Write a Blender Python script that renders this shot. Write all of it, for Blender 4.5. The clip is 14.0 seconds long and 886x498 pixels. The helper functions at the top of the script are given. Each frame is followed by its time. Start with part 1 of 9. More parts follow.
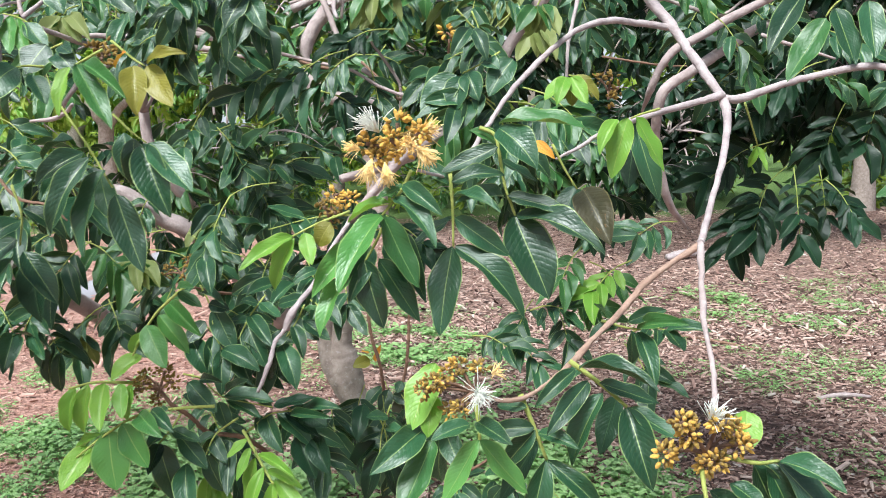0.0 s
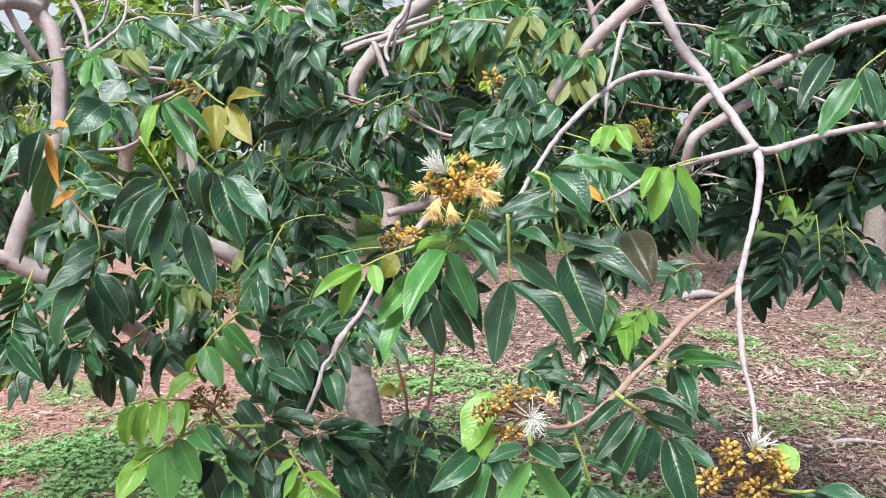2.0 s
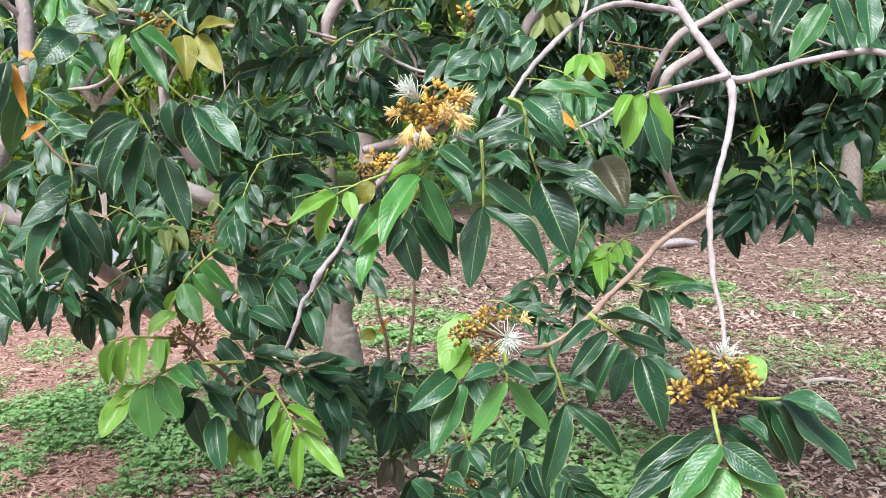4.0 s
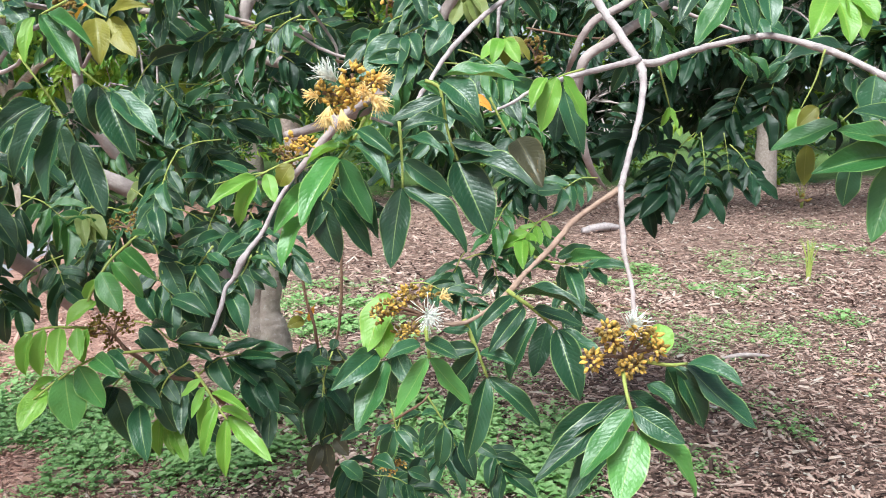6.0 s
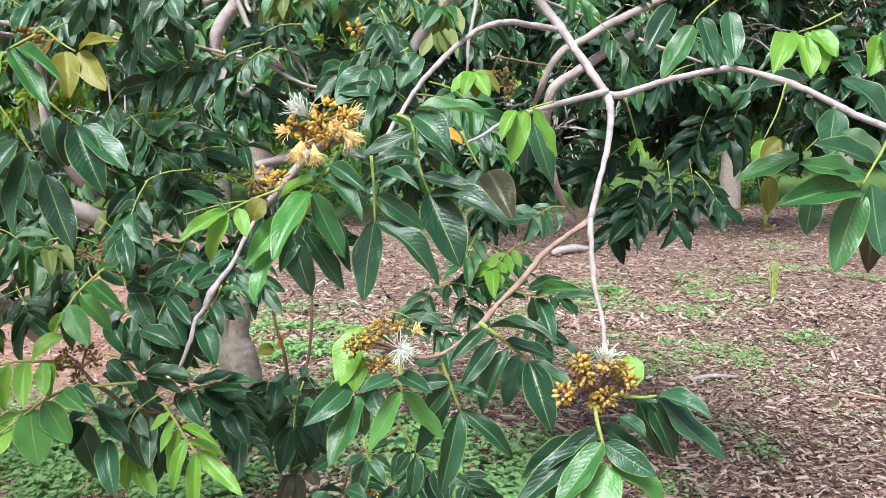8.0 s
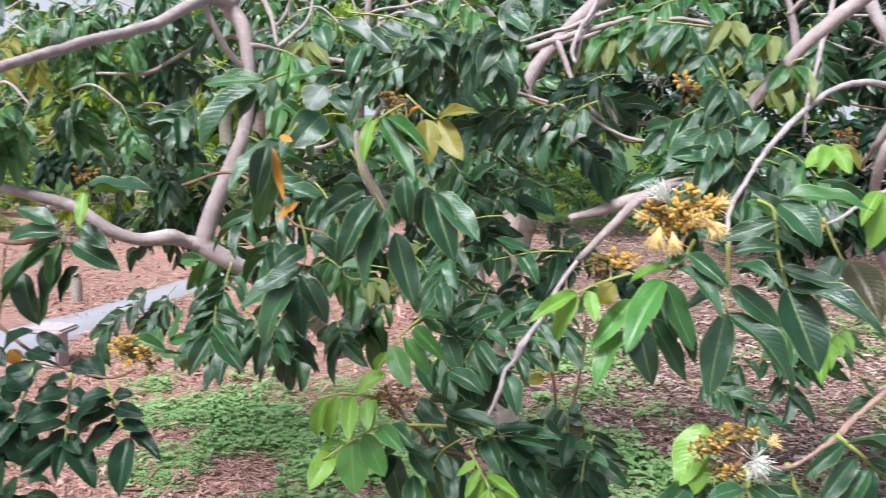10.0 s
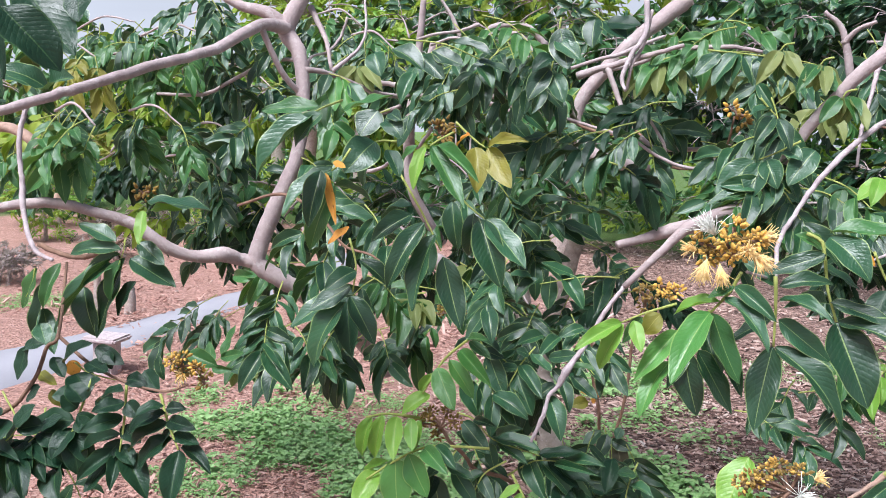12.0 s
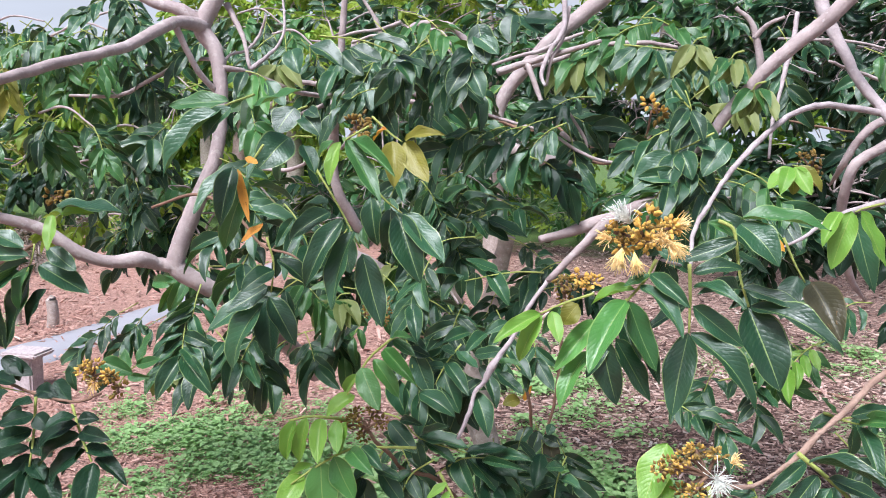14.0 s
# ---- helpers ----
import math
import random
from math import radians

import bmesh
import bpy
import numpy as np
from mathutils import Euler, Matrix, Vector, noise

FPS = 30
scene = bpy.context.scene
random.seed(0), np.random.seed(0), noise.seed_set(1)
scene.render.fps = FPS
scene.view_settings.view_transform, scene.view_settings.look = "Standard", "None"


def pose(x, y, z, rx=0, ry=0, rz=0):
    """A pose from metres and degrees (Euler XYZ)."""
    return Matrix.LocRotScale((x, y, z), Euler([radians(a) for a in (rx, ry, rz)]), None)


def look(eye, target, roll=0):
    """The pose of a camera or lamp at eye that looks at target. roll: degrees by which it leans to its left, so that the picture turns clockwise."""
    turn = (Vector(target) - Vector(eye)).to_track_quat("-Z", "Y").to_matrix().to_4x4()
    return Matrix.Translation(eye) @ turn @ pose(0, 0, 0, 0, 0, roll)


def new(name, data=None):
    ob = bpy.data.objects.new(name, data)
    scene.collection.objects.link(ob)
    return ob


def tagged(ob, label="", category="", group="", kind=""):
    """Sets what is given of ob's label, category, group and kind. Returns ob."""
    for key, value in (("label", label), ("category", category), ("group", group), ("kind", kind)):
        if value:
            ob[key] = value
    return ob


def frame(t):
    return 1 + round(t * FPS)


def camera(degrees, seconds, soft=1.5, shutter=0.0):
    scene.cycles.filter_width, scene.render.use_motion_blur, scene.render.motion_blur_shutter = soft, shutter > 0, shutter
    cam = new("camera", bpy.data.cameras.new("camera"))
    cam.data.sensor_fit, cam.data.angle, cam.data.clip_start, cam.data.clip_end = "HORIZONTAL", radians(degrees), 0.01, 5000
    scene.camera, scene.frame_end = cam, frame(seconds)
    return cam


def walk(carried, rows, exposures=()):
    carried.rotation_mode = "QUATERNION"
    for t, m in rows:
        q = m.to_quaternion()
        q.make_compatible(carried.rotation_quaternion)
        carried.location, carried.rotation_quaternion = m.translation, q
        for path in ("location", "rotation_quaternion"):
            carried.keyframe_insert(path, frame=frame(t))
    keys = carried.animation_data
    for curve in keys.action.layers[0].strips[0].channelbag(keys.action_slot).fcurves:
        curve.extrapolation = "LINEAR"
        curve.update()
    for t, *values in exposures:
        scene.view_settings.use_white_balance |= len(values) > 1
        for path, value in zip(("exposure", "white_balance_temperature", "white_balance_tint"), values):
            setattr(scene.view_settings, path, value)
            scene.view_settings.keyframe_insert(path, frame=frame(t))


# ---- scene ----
cam = camera(56.1, 14.0, soft=0.15, shutter=0.4)
PATH = [
    (0, (0.0366, 0.1099, 1.4999), (-0.0385, 2.0849, 1.1933), -1.59),
    (0.5, (0.0093, 0.0559, 1.5056), (-0.0658, 2.0299, 1.1931), -0.39),
    (1, (-0.0054, 0.0448, 1.5114), (-0.0777, 2.0251, 1.2412), -0.07),
    (1.5, (-0.0042, 0.0256, 1.5134), (-0.0811, 2.0108, 1.2830), 0.24),
    (2, (-0.0202, 0.0369, 1.5135), (-0.1132, 2.0215, 1.2840), 0.20),
    (2.5, (-0.0302, 0.0293, 1.5158), (-0.1422, 2.0105, 1.2654), 0.59),
    (3, (-0.0172, 0.0259, 1.4942), (-0.1196, 2.0037, 1.2148), 0.18),
    (3.2, (-0.0094, 0.0288, 1.4877), (-0.0991, 2.0055, 1.1969), -0.06),
    (5.3, (-0.0205, 0.0100, 1.4723), (0.0215, 1.9754, 1.1045), -0.49),
    (5.5, (-0.0120, 0.0077, 1.4706), (0.0527, 1.9726, 1.1033), -0.46),
    (6, (-0.0008, 0.0041, 1.4694), (0.1188, 1.9677, 1.1085), -0.88),
    (6.5, (0.0000, 0.0000, 1.4700), (0.1786, 1.9627, 1.1296), -1.00),
    (7, (-0.0028, 0.0005, 1.4737), (0.2048, 1.9656, 1.1650), -1.04),
    (7.2, (-0.0016, -0.0027, 1.4772), (0.2059, 1.9641, 1.1790), -1.03),
    (9.3, (-0.0491, 0.0332, 1.5335), (-0.0510, 2.0047, 1.1918), 2.15),
    (9.5, (-0.0815, 0.0390, 1.5511), (-0.1960, 2.0107, 1.2325), 2.77),
    (10, (-0.1451, 0.0320, 1.5817), (-0.5028, 1.9741, 1.2647), 1.42),
    (10.5, (-0.1582, 0.0283, 1.5879), (-0.6374, 1.9435, 1.2681), 1.69),
    (11, (-0.1511, 0.0169, 1.5817), (-0.6562, 1.9289, 1.2832), 1.71),
    (11.5, (-0.1391, 0.0115, 1.5838), (-0.6342, 1.9288, 1.3026), 1.83),
    (12, (-0.1437, 0.0151, 1.5958), (-0.6119, 1.9393, 1.3158), 2.10),
    (12.5, (-0.1375, 0.0097, 1.5892), (-0.5950, 1.9388, 1.3267), 2.00),
    (13, (-0.1277, 0.0135, 1.5722), (-0.5491, 1.9523, 1.3202), 1.77),
    (13.5, (-0.1211, 0.0264, 1.5854), (-0.4902, 1.9739, 1.3190), 1.76),
    (14, (-0.1227, 0.0330, 1.5819), (-0.4422, 1.9896, 1.3178), 1.41),
]
walk(cam, [(t, look(eye, target, roll)) for t, eye, target, roll in PATH], exposures=[(0.0, 0.99, 5950, 5), (3.2, 0.99, 5880, 7), (5.3, 1.00, 5880, 1), (7.2, 1.00, 5880, 1), (9.5, 0.93, 5910, 8), (10.5, 0.91, 5780, 14), (14.0, 0.91, 5780, 14)])

# ---------------------------------------------------------------- light
world = bpy.data.worlds.new("overcast_sky")
scene.world = world
world.use_nodes = True
wn = world.node_tree.nodes
sky = wn.new("ShaderNodeTexSky")
sky.sky_type, sky.sun_disc = "NISHITA", False
sky.sun_elevation, sky.sun_rotation = radians(60), radians(205)
sky.air_density, sky.dust_density, sky.ozone_density = 1.0, 4.0, 1.0
wn["Background"].inputs["Strength"].default_value = 0.05
world.node_tree.links.new(sky.outputs[0], wn["Background"].inputs["Color"])

sun_data = bpy.data.lights.new("sun", "SUN")
sun_data.energy, sun_data.angle, sun_data.color = 3.7, radians(26), (1.0, 0.97, 0.93)
sun = new("sun", sun_data)
sun.matrix_world = look((-3.5, -6, 14), (0, 2, 0))


# pale layer of cloud low over the horizon, all round
cloud = bpy.data.materials.new("pale_cloud")
cloud.use_nodes = True
cn, cl = cloud.node_tree.nodes, cloud.node_tree.links
cn.remove(cn["Principled BSDF"])
glow, puff, tone = cn.new("ShaderNodeEmission"), cn.new("ShaderNodeTexNoise"), cn.new("ShaderNodeMapRange")
puff.inputs["Scale"].default_value, puff.inputs["Detail"].default_value = 5.0, 5.0
tone.inputs["To Min"].default_value, tone.inputs["To Max"].default_value = 0.32, 0.50
glow.inputs["Color"].default_value = (0.93, 0.96, 1.0, 1)
cl.new(cn.new("ShaderNodeTexCoord").outputs["Generated"], puff.inputs["Vector"])
cl.new(puff.outputs["Fac"], tone.inputs["Value"])
cl.new(tone.outputs["Result"], glow.inputs["Strength"])
cl.new(glow.outputs[0], cn["Material Output"].inputs["Surface"])
bank = bmesh.new()
bmesh.ops.create_cone(bank, segments=64, radius1=900, radius2=900, depth=420)
bmesh.ops.translate(bank, vec=(0, 0, 200), verts=bank.verts)
bank_mesh = bpy.data.meshes.new("backdrop")
bank.to_mesh(bank_mesh)
bank.free()
bank_mesh.materials.append(cloud)
tagged(new("backdrop", bank_mesh), "pale overcast sky low over the horizon", "sky", kind="structure")


# ---------------------------------------------------------------- materials
def material(name, rough=0.7):
    m = bpy.data.materials.new(name)
    m.use_nodes = True
    nt = m.node_tree
    b = nt.nodes["Principled BSDF"]
    b.inputs["Roughness"].default_value = rough
    return m, nt, b


def node(nt, kind, **values):
    n = nt.nodes.new(kind)
    for key, value in values.items():
        if key == "op":
            n.operation = value
        elif key == "blend":
            n.blend_type = value
        else:
            n.inputs[key].default_value = value
    return n


def calc(nt, op, a, b=None, clamp=False):
    n = nt.nodes.new("ShaderNodeMath")
    n.operation, n.use_clamp = op, clamp
    for i, v in enumerate((a, b)):
        if v is None:
            continue
        if isinstance(v, (int, float)):
            n.inputs[i].default_value = v
        else:
            nt.links.new(v, n.inputs[i])
    return n.outputs[0]


def mix(nt, fac, a, b, blend="MIX"):
    n = nt.nodes.new("ShaderNodeMix")
    n.data_type, n.blend_type = "RGBA", blend
    for i, v in ((0, fac), (6, a), (7, b)):
        if isinstance(v, (int, float)):
            n.inputs[i].default_value = v
        elif isinstance(v, tuple):
            n.inputs[i].default_value = (*v, 1)
        else:
            nt.links.new(v, n.inputs[i])
    return n.outputs[2]


def ramp(nt, fac, *stops):
    n = nt.nodes.new("ShaderNodeValToRGB")
    e = n.color_ramp.elements
    while len(e) < len(stops):
        e.new(0.5)
    for el, (p, c) in zip(e, stops):
        el.position, el.color = p, (*c, 1)
    nt.links.new(fac, n.inputs[0])
    return n.outputs[0]


def grain(nt, scale, detail=4.0, rough=0.6, space="Object"):
    co = nt.nodes.new("ShaderNodeTexCoord")
    n = node(nt, "ShaderNodeTexNoise", Scale=scale, Detail=detail, Roughness=rough)
    nt.links.new(co.outputs[space], n.inputs["Vector"])
    return n.outputs["Fac"]


def relief(nt, b, height, strength, distance=0.01):
    n = node(nt, "ShaderNodeBump", Strength=strength, Distance=distance)
    nt.links.new(height, n.inputs["Height"])
    nt.links.new(n.outputs[0], b.inputs["Normal"])


def chance(nt):
    """One value a leaf, for single leaves and for leaves joined in a crown."""
    o = nt.nodes.new("ShaderNodeObjectInfo").outputs["Random"]
    g = nt.nodes.new("ShaderNodeNewGeometry").outputs["Random Per Island"]
    return calc(nt, "FRACT", calc(nt, "ADD", o, g))


def leaf_material(name, dark, light, vein, rough=0.36, sheer=0.25, spot=(0.16, 0.09, 0.03), spots=0.0, shine=0.6):
    m, nt, b = material(name, rough)
    uv = nt.nodes.new("ShaderNodeTexCoord").outputs["UV"]
    sep = nt.nodes.new("ShaderNodeSeparateXYZ")
    nt.links.new(uv, sep.inputs[0])
    side = calc(nt, "ABSOLUTE", calc(nt, "SUBTRACT", sep.outputs[0], 0.5))
    along = sep.outputs[1]
    rnd = chance(nt)
    # every leaf has its own stains and puckers
    shift = nt.nodes.new("ShaderNodeVectorMath")
    shift.operation = "ADD"
    nt.links.new(uv, shift.inputs[0])
    whole = nt.nodes.new("ShaderNodeCombineXYZ")
    nt.links.new(calc(nt, "MULTIPLY", rnd, 37.0), whole.inputs[0])
    nt.links.new(calc(nt, "MULTIPLY", rnd, 91.0), whole.inputs[1])
    nt.links.new(whole.outputs[0], shift.inputs[1])

    def speck(scale, detail):
        n = node(nt, "ShaderNodeTexNoise", Scale=scale, Detail=detail, Roughness=0.6)
        nt.links.new(shift.outputs[0], n.inputs["Vector"])
        return n.outputs["Fac"]

    midrib = calc(nt, "LESS_THAN", side, 0.016)
    edge = calc(nt, "GREATER_THAN", side, 0.467)
    patchy, pucker, fine = speck(2.3, 3.0), speck(5.0, 2.0), speck(26.0, 3.0)
    # side veins leave the midrib at a slant and curve towards the tip
    bent = calc(nt, "SUBTRACT", calc(nt, "MULTIPLY", along, 14.0), calc(nt, "MULTIPLY", calc(nt, "POWER", side, 1.2), 7.0))
    bent = calc(nt, "ADD", bent, calc(nt, "MULTIPLY", pucker, 0.7))
    wave = calc(nt, "ABSOLUTE", calc(nt, "SUBTRACT", calc(nt, "FRACT", bent), 0.5))
    crease = calc(nt, "POWER", calc(nt, "MULTIPLY", wave, 2.0), 7.0)
    pillow = calc(nt, "SUBTRACT", 1.0, calc(nt, "POWER", calc(nt, "MULTIPLY", wave, 2.0), 2.5))
    tone = calc(nt, "ADD", calc(nt, "MULTIPLY", rnd, 0.75), calc(nt, "MULTIPLY", patchy, 0.35), True)
    col = mix(nt, tone, dark, light)
    col = mix(nt, calc(nt, "MULTIPLY", crease, 0.045), col, vein)
    col = mix(nt, calc(nt, "MULTIPLY", midrib, 0.55), col, vein)
    col = mix(nt, calc(nt, "MULTIPLY", edge, 0.55), col, vein)
    if spots:
        blot = calc(nt, "GREATER_THAN", speck(5.0, 5.0), 0.74 - spots)
        col = mix(nt, calc(nt, "MULTIPLY", blot, 0.8), col, spot)
    nt.links.new(col, b.inputs["Base Color"])
    nt.links.new(calc(nt, "ADD", rough - 0.08, calc(nt, "MULTIPLY", patchy, 0.2)), b.inputs["Roughness"])
    b.inputs["Specular IOR Level"].default_value = shine
    b.inputs["Coat Weight"].default_value, b.inputs["Coat Roughness"].default_value = 0.15 * shine, 0.25
    high = calc(nt, "ADD", calc(nt, "MULTIPLY", pucker, 0.9), calc(nt, "MULTIPLY", fine, 0.14))
    high = calc(nt, "ADD", high, calc(nt, "MULTIPLY", pillow, 0.10))
    high = calc(nt, "SUBTRACT", high, calc(nt, "MULTIPLY", midrib, 0.6))
    relief(nt, b, high, 0.52, 0.004)
    through_light = nt.nodes.new("ShaderNodeBsdfTranslucent")
    nt.links.new(mix(nt, 0.35, col, (0.35, 0.5, 0.03)), through_light.inputs["Color"])
    both = node(nt, "ShaderNodeMixShader", Fac=sheer)
    nt.links.new(b.outputs[0], both.inputs[1])
    nt.links.new(through_light.outputs[0], both.inputs[2])
    nt.links.new(both.outputs[0], nt.nodes["Material Output"].inputs["Surface"])
    return m


DARK = leaf_material("dark_leaf", (0.006, 0.028, 0.014), (0.030, 0.105, 0.042), (0.32, 0.44, 0.14), 0.37, 0.10)
MID = leaf_material("green_leaf", (0.023, 0.095, 0.025), (0.055, 0.17, 0.042), (0.28, 0.42, 0.12), 0.38, 0.20)
FRESH = leaf_material("fresh_leaf", (0.06, 0.215, 0.045), (0.125, 0.32, 0.075), (0.36, 0.50, 0.14), 0.33, 0.28)
LIME = leaf_material("young_leaf", (0.14, 0.34, 0.035), (0.25, 0.46, 0.07), (0.42, 0.52, 0.12), 0.36, 0.35)
OLIVE = leaf_material("yellowing_leaf", (0.16, 0.17, 0.02), (0.30, 0.27, 0.04), (0.42, 0.40, 0.10), 0.45, 0.35, spots=0.05)
ORANGE = leaf_material("dead_orange_leaf", (0.55, 0.20, 0.02), (0.78, 0.38, 0.05), (0.55, 0.25, 0.05), 0.6, 0.2, (0.2, 0.05, 0.01), 0.12)
BROWN = leaf_material("browned_leaf", (0.03, 0.035, 0.015), (0.07, 0.05, 0.02), (0.16, 0.14, 0.05), 0.5, 0.1, spots=0.1)
WILT = leaf_material("wilted_new_leaf", (0.16, 0.21, 0.06), (0.27, 0.31, 0.11), (0.40, 0.42, 0.16), 0.5, 0.35, shine=0.4)
# lightened leaf: sunlight and backlight are put into its colour
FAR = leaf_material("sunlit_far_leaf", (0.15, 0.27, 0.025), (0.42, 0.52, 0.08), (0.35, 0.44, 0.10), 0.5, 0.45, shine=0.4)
# darkened copy of the leaf: the crown's inner shade is painted into its colour
SHADE = leaf_material("shaded_leaf", (0.004, 0.017, 0.009), (0.014, 0.046, 0.021), (0.06, 0.12, 0.04), 0.38, 0.06, shine=0.3)


def bark_material(name, pale, deep, scale, blotch=0.25):
    m, nt, b = material(name, 0.82)
    big = grain(nt, scale, 5.0, 0.65)
    fine = grain(nt, scale * 9, 4.0, 0.7)
    spot = grain(nt, scale * 2.6, 2.0, 0.5)
    col = mix(nt, calc(nt, "MULTIPLY", calc(nt, "SUBTRACT", big, 0.3), 2.2, True), deep, pale)
    col = mix(nt, calc(nt, "MULTIPLY", calc(nt, "GREATER_THAN", spot, 0.63), blotch), col, (0.62, 0.58, 0.56))
    col = mix(nt, calc(nt, "MULTIPLY", calc(nt, "GREATER_THAN", fine, 0.58), 0.2), col, deep)
    nt.links.new(col, b.inputs["Base Color"])
    relief(nt, b, calc(nt, "ADD", calc(nt, "MULTIPLY", big, 0.6), calc(nt, "MULTIPLY", fine, 0.6)), 0.9, 0.004)
    return m


BARK = bark_material("pale_bark", (0.53, 0.44, 0.425), (0.28, 0.22, 0.21), 22.0)
GREY_TWIG = bark_material("grey_twig_bark", (0.61, 0.53, 0.53), (0.32, 0.26, 0.26), 38.0)
RED_TWIG = bark_material("russet_twig_bark", (0.30, 0.18, 0.12), (0.17, 0.095, 0.06), 60.0, 0.0)
TAN_TWIG = bark_material("tan_twig_bark", (0.52, 0.36, 0.28), (0.30, 0.19, 0.14), 60.0, 0.1)
TRUNK = bark_material("weathered_trunk_bark", (0.50, 0.42, 0.37), (0.23, 0.18, 0.155), 24.0)
GREEN_STALK = bark_material("green_stalk", (0.46, 0.50, 0.14), (0.28, 0.34, 0.07), 70.0, 0.0)


def bud_material(name, deep, bright):
    """Downy buds, each of its own tone, paler towards the tip."""
    m, nt, b = material(name, 0.9)
    b.inputs["Specular IOR Level"].default_value = 0.2
    sep = nt.nodes.new("ShaderNodeSeparateXYZ")
    nt.links.new(nt.nodes.new("ShaderNodeTexCoord").outputs["Generated"], sep.inputs[0])
    tone = calc(nt, "ADD", calc(nt, "MULTIPLY", chance(nt), 0.5), calc(nt, "MULTIPLY", sep.outputs[2], 0.5), True)
    fuzz = grain(nt, 14.0, 3.0, 0.7)
    nt.links.new(mix(nt, calc(nt, "MULTIPLY", fuzz, 0.35), mix(nt, tone, deep, bright), deep), b.inputs["Base Color"])
    b.inputs["Sheen Weight"].default_value, b.inputs["Sheen Roughness"].default_value = 0.15, 0.5
    relief(nt, b, fuzz, 0.7, 0.002)
    return m


BUD = bud_material("golden_brown_bud", (0.16, 0.095, 0.02), (0.38, 0.255, 0.05))
GOLD_BUD = bud_material("golden_bud", (0.58, 0.31, 0.045), (0.92, 0.62, 0.14))


def thread_material(name, a, c):
    m, nt, b = material(name, 0.6)
    nt.links.new(mix(nt, chance(nt), a, c), b.inputs["Base Color"])
    return m


WHITE_THREAD = thread_material("white_stamen", (0.72, 0.74, 0.66), (0.82, 0.82, 0.76))
AMBER_THREAD = thread_material("faded_amber_stamen", (0.88, 0.58, 0.18), (0.95, 0.76, 0.40))


# ---------------------------------------------------------------- mesh helpers
def mesh_of(name, verts, faces, mat, uvs=None, smooth=True):
    me = bpy.data.meshes.new(name)
    me.from_pydata(verts, [], faces)
    if uvs is not None:
        layer = me.uv_layers.new(name="UVMap")
        index = np.empty(len(me.loops), dtype=np.int32)
        me.loops.foreach_get("vertex_index", index)
        layer.data.foreach_set("uv", np.asarray(uvs, dtype=np.float32)[index].ravel())
    me.materials.append(mat)
    if smooth:
        me.polygons.foreach_set("use_smooth", np.ones(len(me.polygons), dtype=bool))
    me.update()
    return me


PLACE = {}


def put(ob, parent, place):
    """Hangs ob under parent so that its origin lies at the world place; parents are never turned."""
    ob.parent = parent
    PLACE[ob] = Vector(place)
    ob.location = Vector(place) - PLACE[parent]
    return ob


def thing(name, place, label, category, group=""):
    ob = new(name)
    ob.location = place
    ob.empty_display_size = 0.1
    PLACE[ob] = Vector(place)
    return tagged(ob, label, category, group)


def spline(points, steps):
    """Catmull-Rom through points (x, y, z, radius)."""
    p = [np.array(q, float) for q in points]
    if len(p) == 2:
        p.insert(1, (p[0] + p[1]) / 2)
    p = [2 * p[0] - p[1]] + p + [2 * p[-1] - p[-2]]
    out = []
    for a, b, c, d in zip(p, p[1:], p[2:], p[3:]):
        for k in range(steps):
            u = k / steps
            out.append(0.5 * (2 * b + (c - a) * u + (2 * a - 5 * b + 4 * c - d) * u * u + (3 * b - a - 3 * c + d) * u ** 3))
    out.append(p[-2])
    return np.array(out)


SIDES = np.array([(1, 0, 0), (0, 1, 0), (0, 0, 1), (0.6, 0.8, 0), (-0.6, 0.8, 0), (0.6, 0, 0.8), (-0.6, 0, 0.8), (0, 0.6, 0.8), (0, -0.6, 0.8)])


def tube_arrays(path, sides=8, knots=0.0, rng=None):
    xyz, r = path[:, :3], np.maximum(path[:, 3], 0.0004)
    tan = np.gradient(xyz, axis=0)
    tan /= np.linalg.norm(tan, axis=1)[:, None] + 1e-9
    ref = SIDES[np.argmin(np.abs(tan @ SIDES.T).max(0))]
    u = np.cross(tan, ref)
    u /= np.linalg.norm(u, axis=1)[:, None] + 1e-9
    v = np.cross(tan, u)
    ang = np.linspace(0, 2 * math.pi, sides, endpoint=False)
    if knots and rng is not None:
        bell = np.hanning(11)
        bumps = np.convolve(rng.normal(0, 1.3, len(r) + 10).clip(-1.6, 2.6), bell / bell.sum(), "valid")
        r = r * (1 + 1.6 * knots * bumps)
    ring = u[:, None, :] * np.cos(ang)[None, :, None] + v[:, None, :] * np.sin(ang)[None, :, None]
    rr = np.repeat(r[:, None], sides, 1)
    if knots and rng is not None:
        rr = rr * (1 + 0.35 * knots * rng.normal(0, 1, rr.shape))
    verts = (xyz[:, None, :] + ring * rr[:, :, None]).reshape(-1, 3)
    n = len(xyz)
    faces = [(i * sides + j, i * sides + (j + 1) % sides, (i + 1) * sides + (j + 1) % sides, (i + 1) * sides + j) for i in range(n - 1) for j in range(sides)]
    faces += [tuple(range(sides))[::-1], tuple((n - 1) * sides + j for j in range(sides))]
    return verts, faces


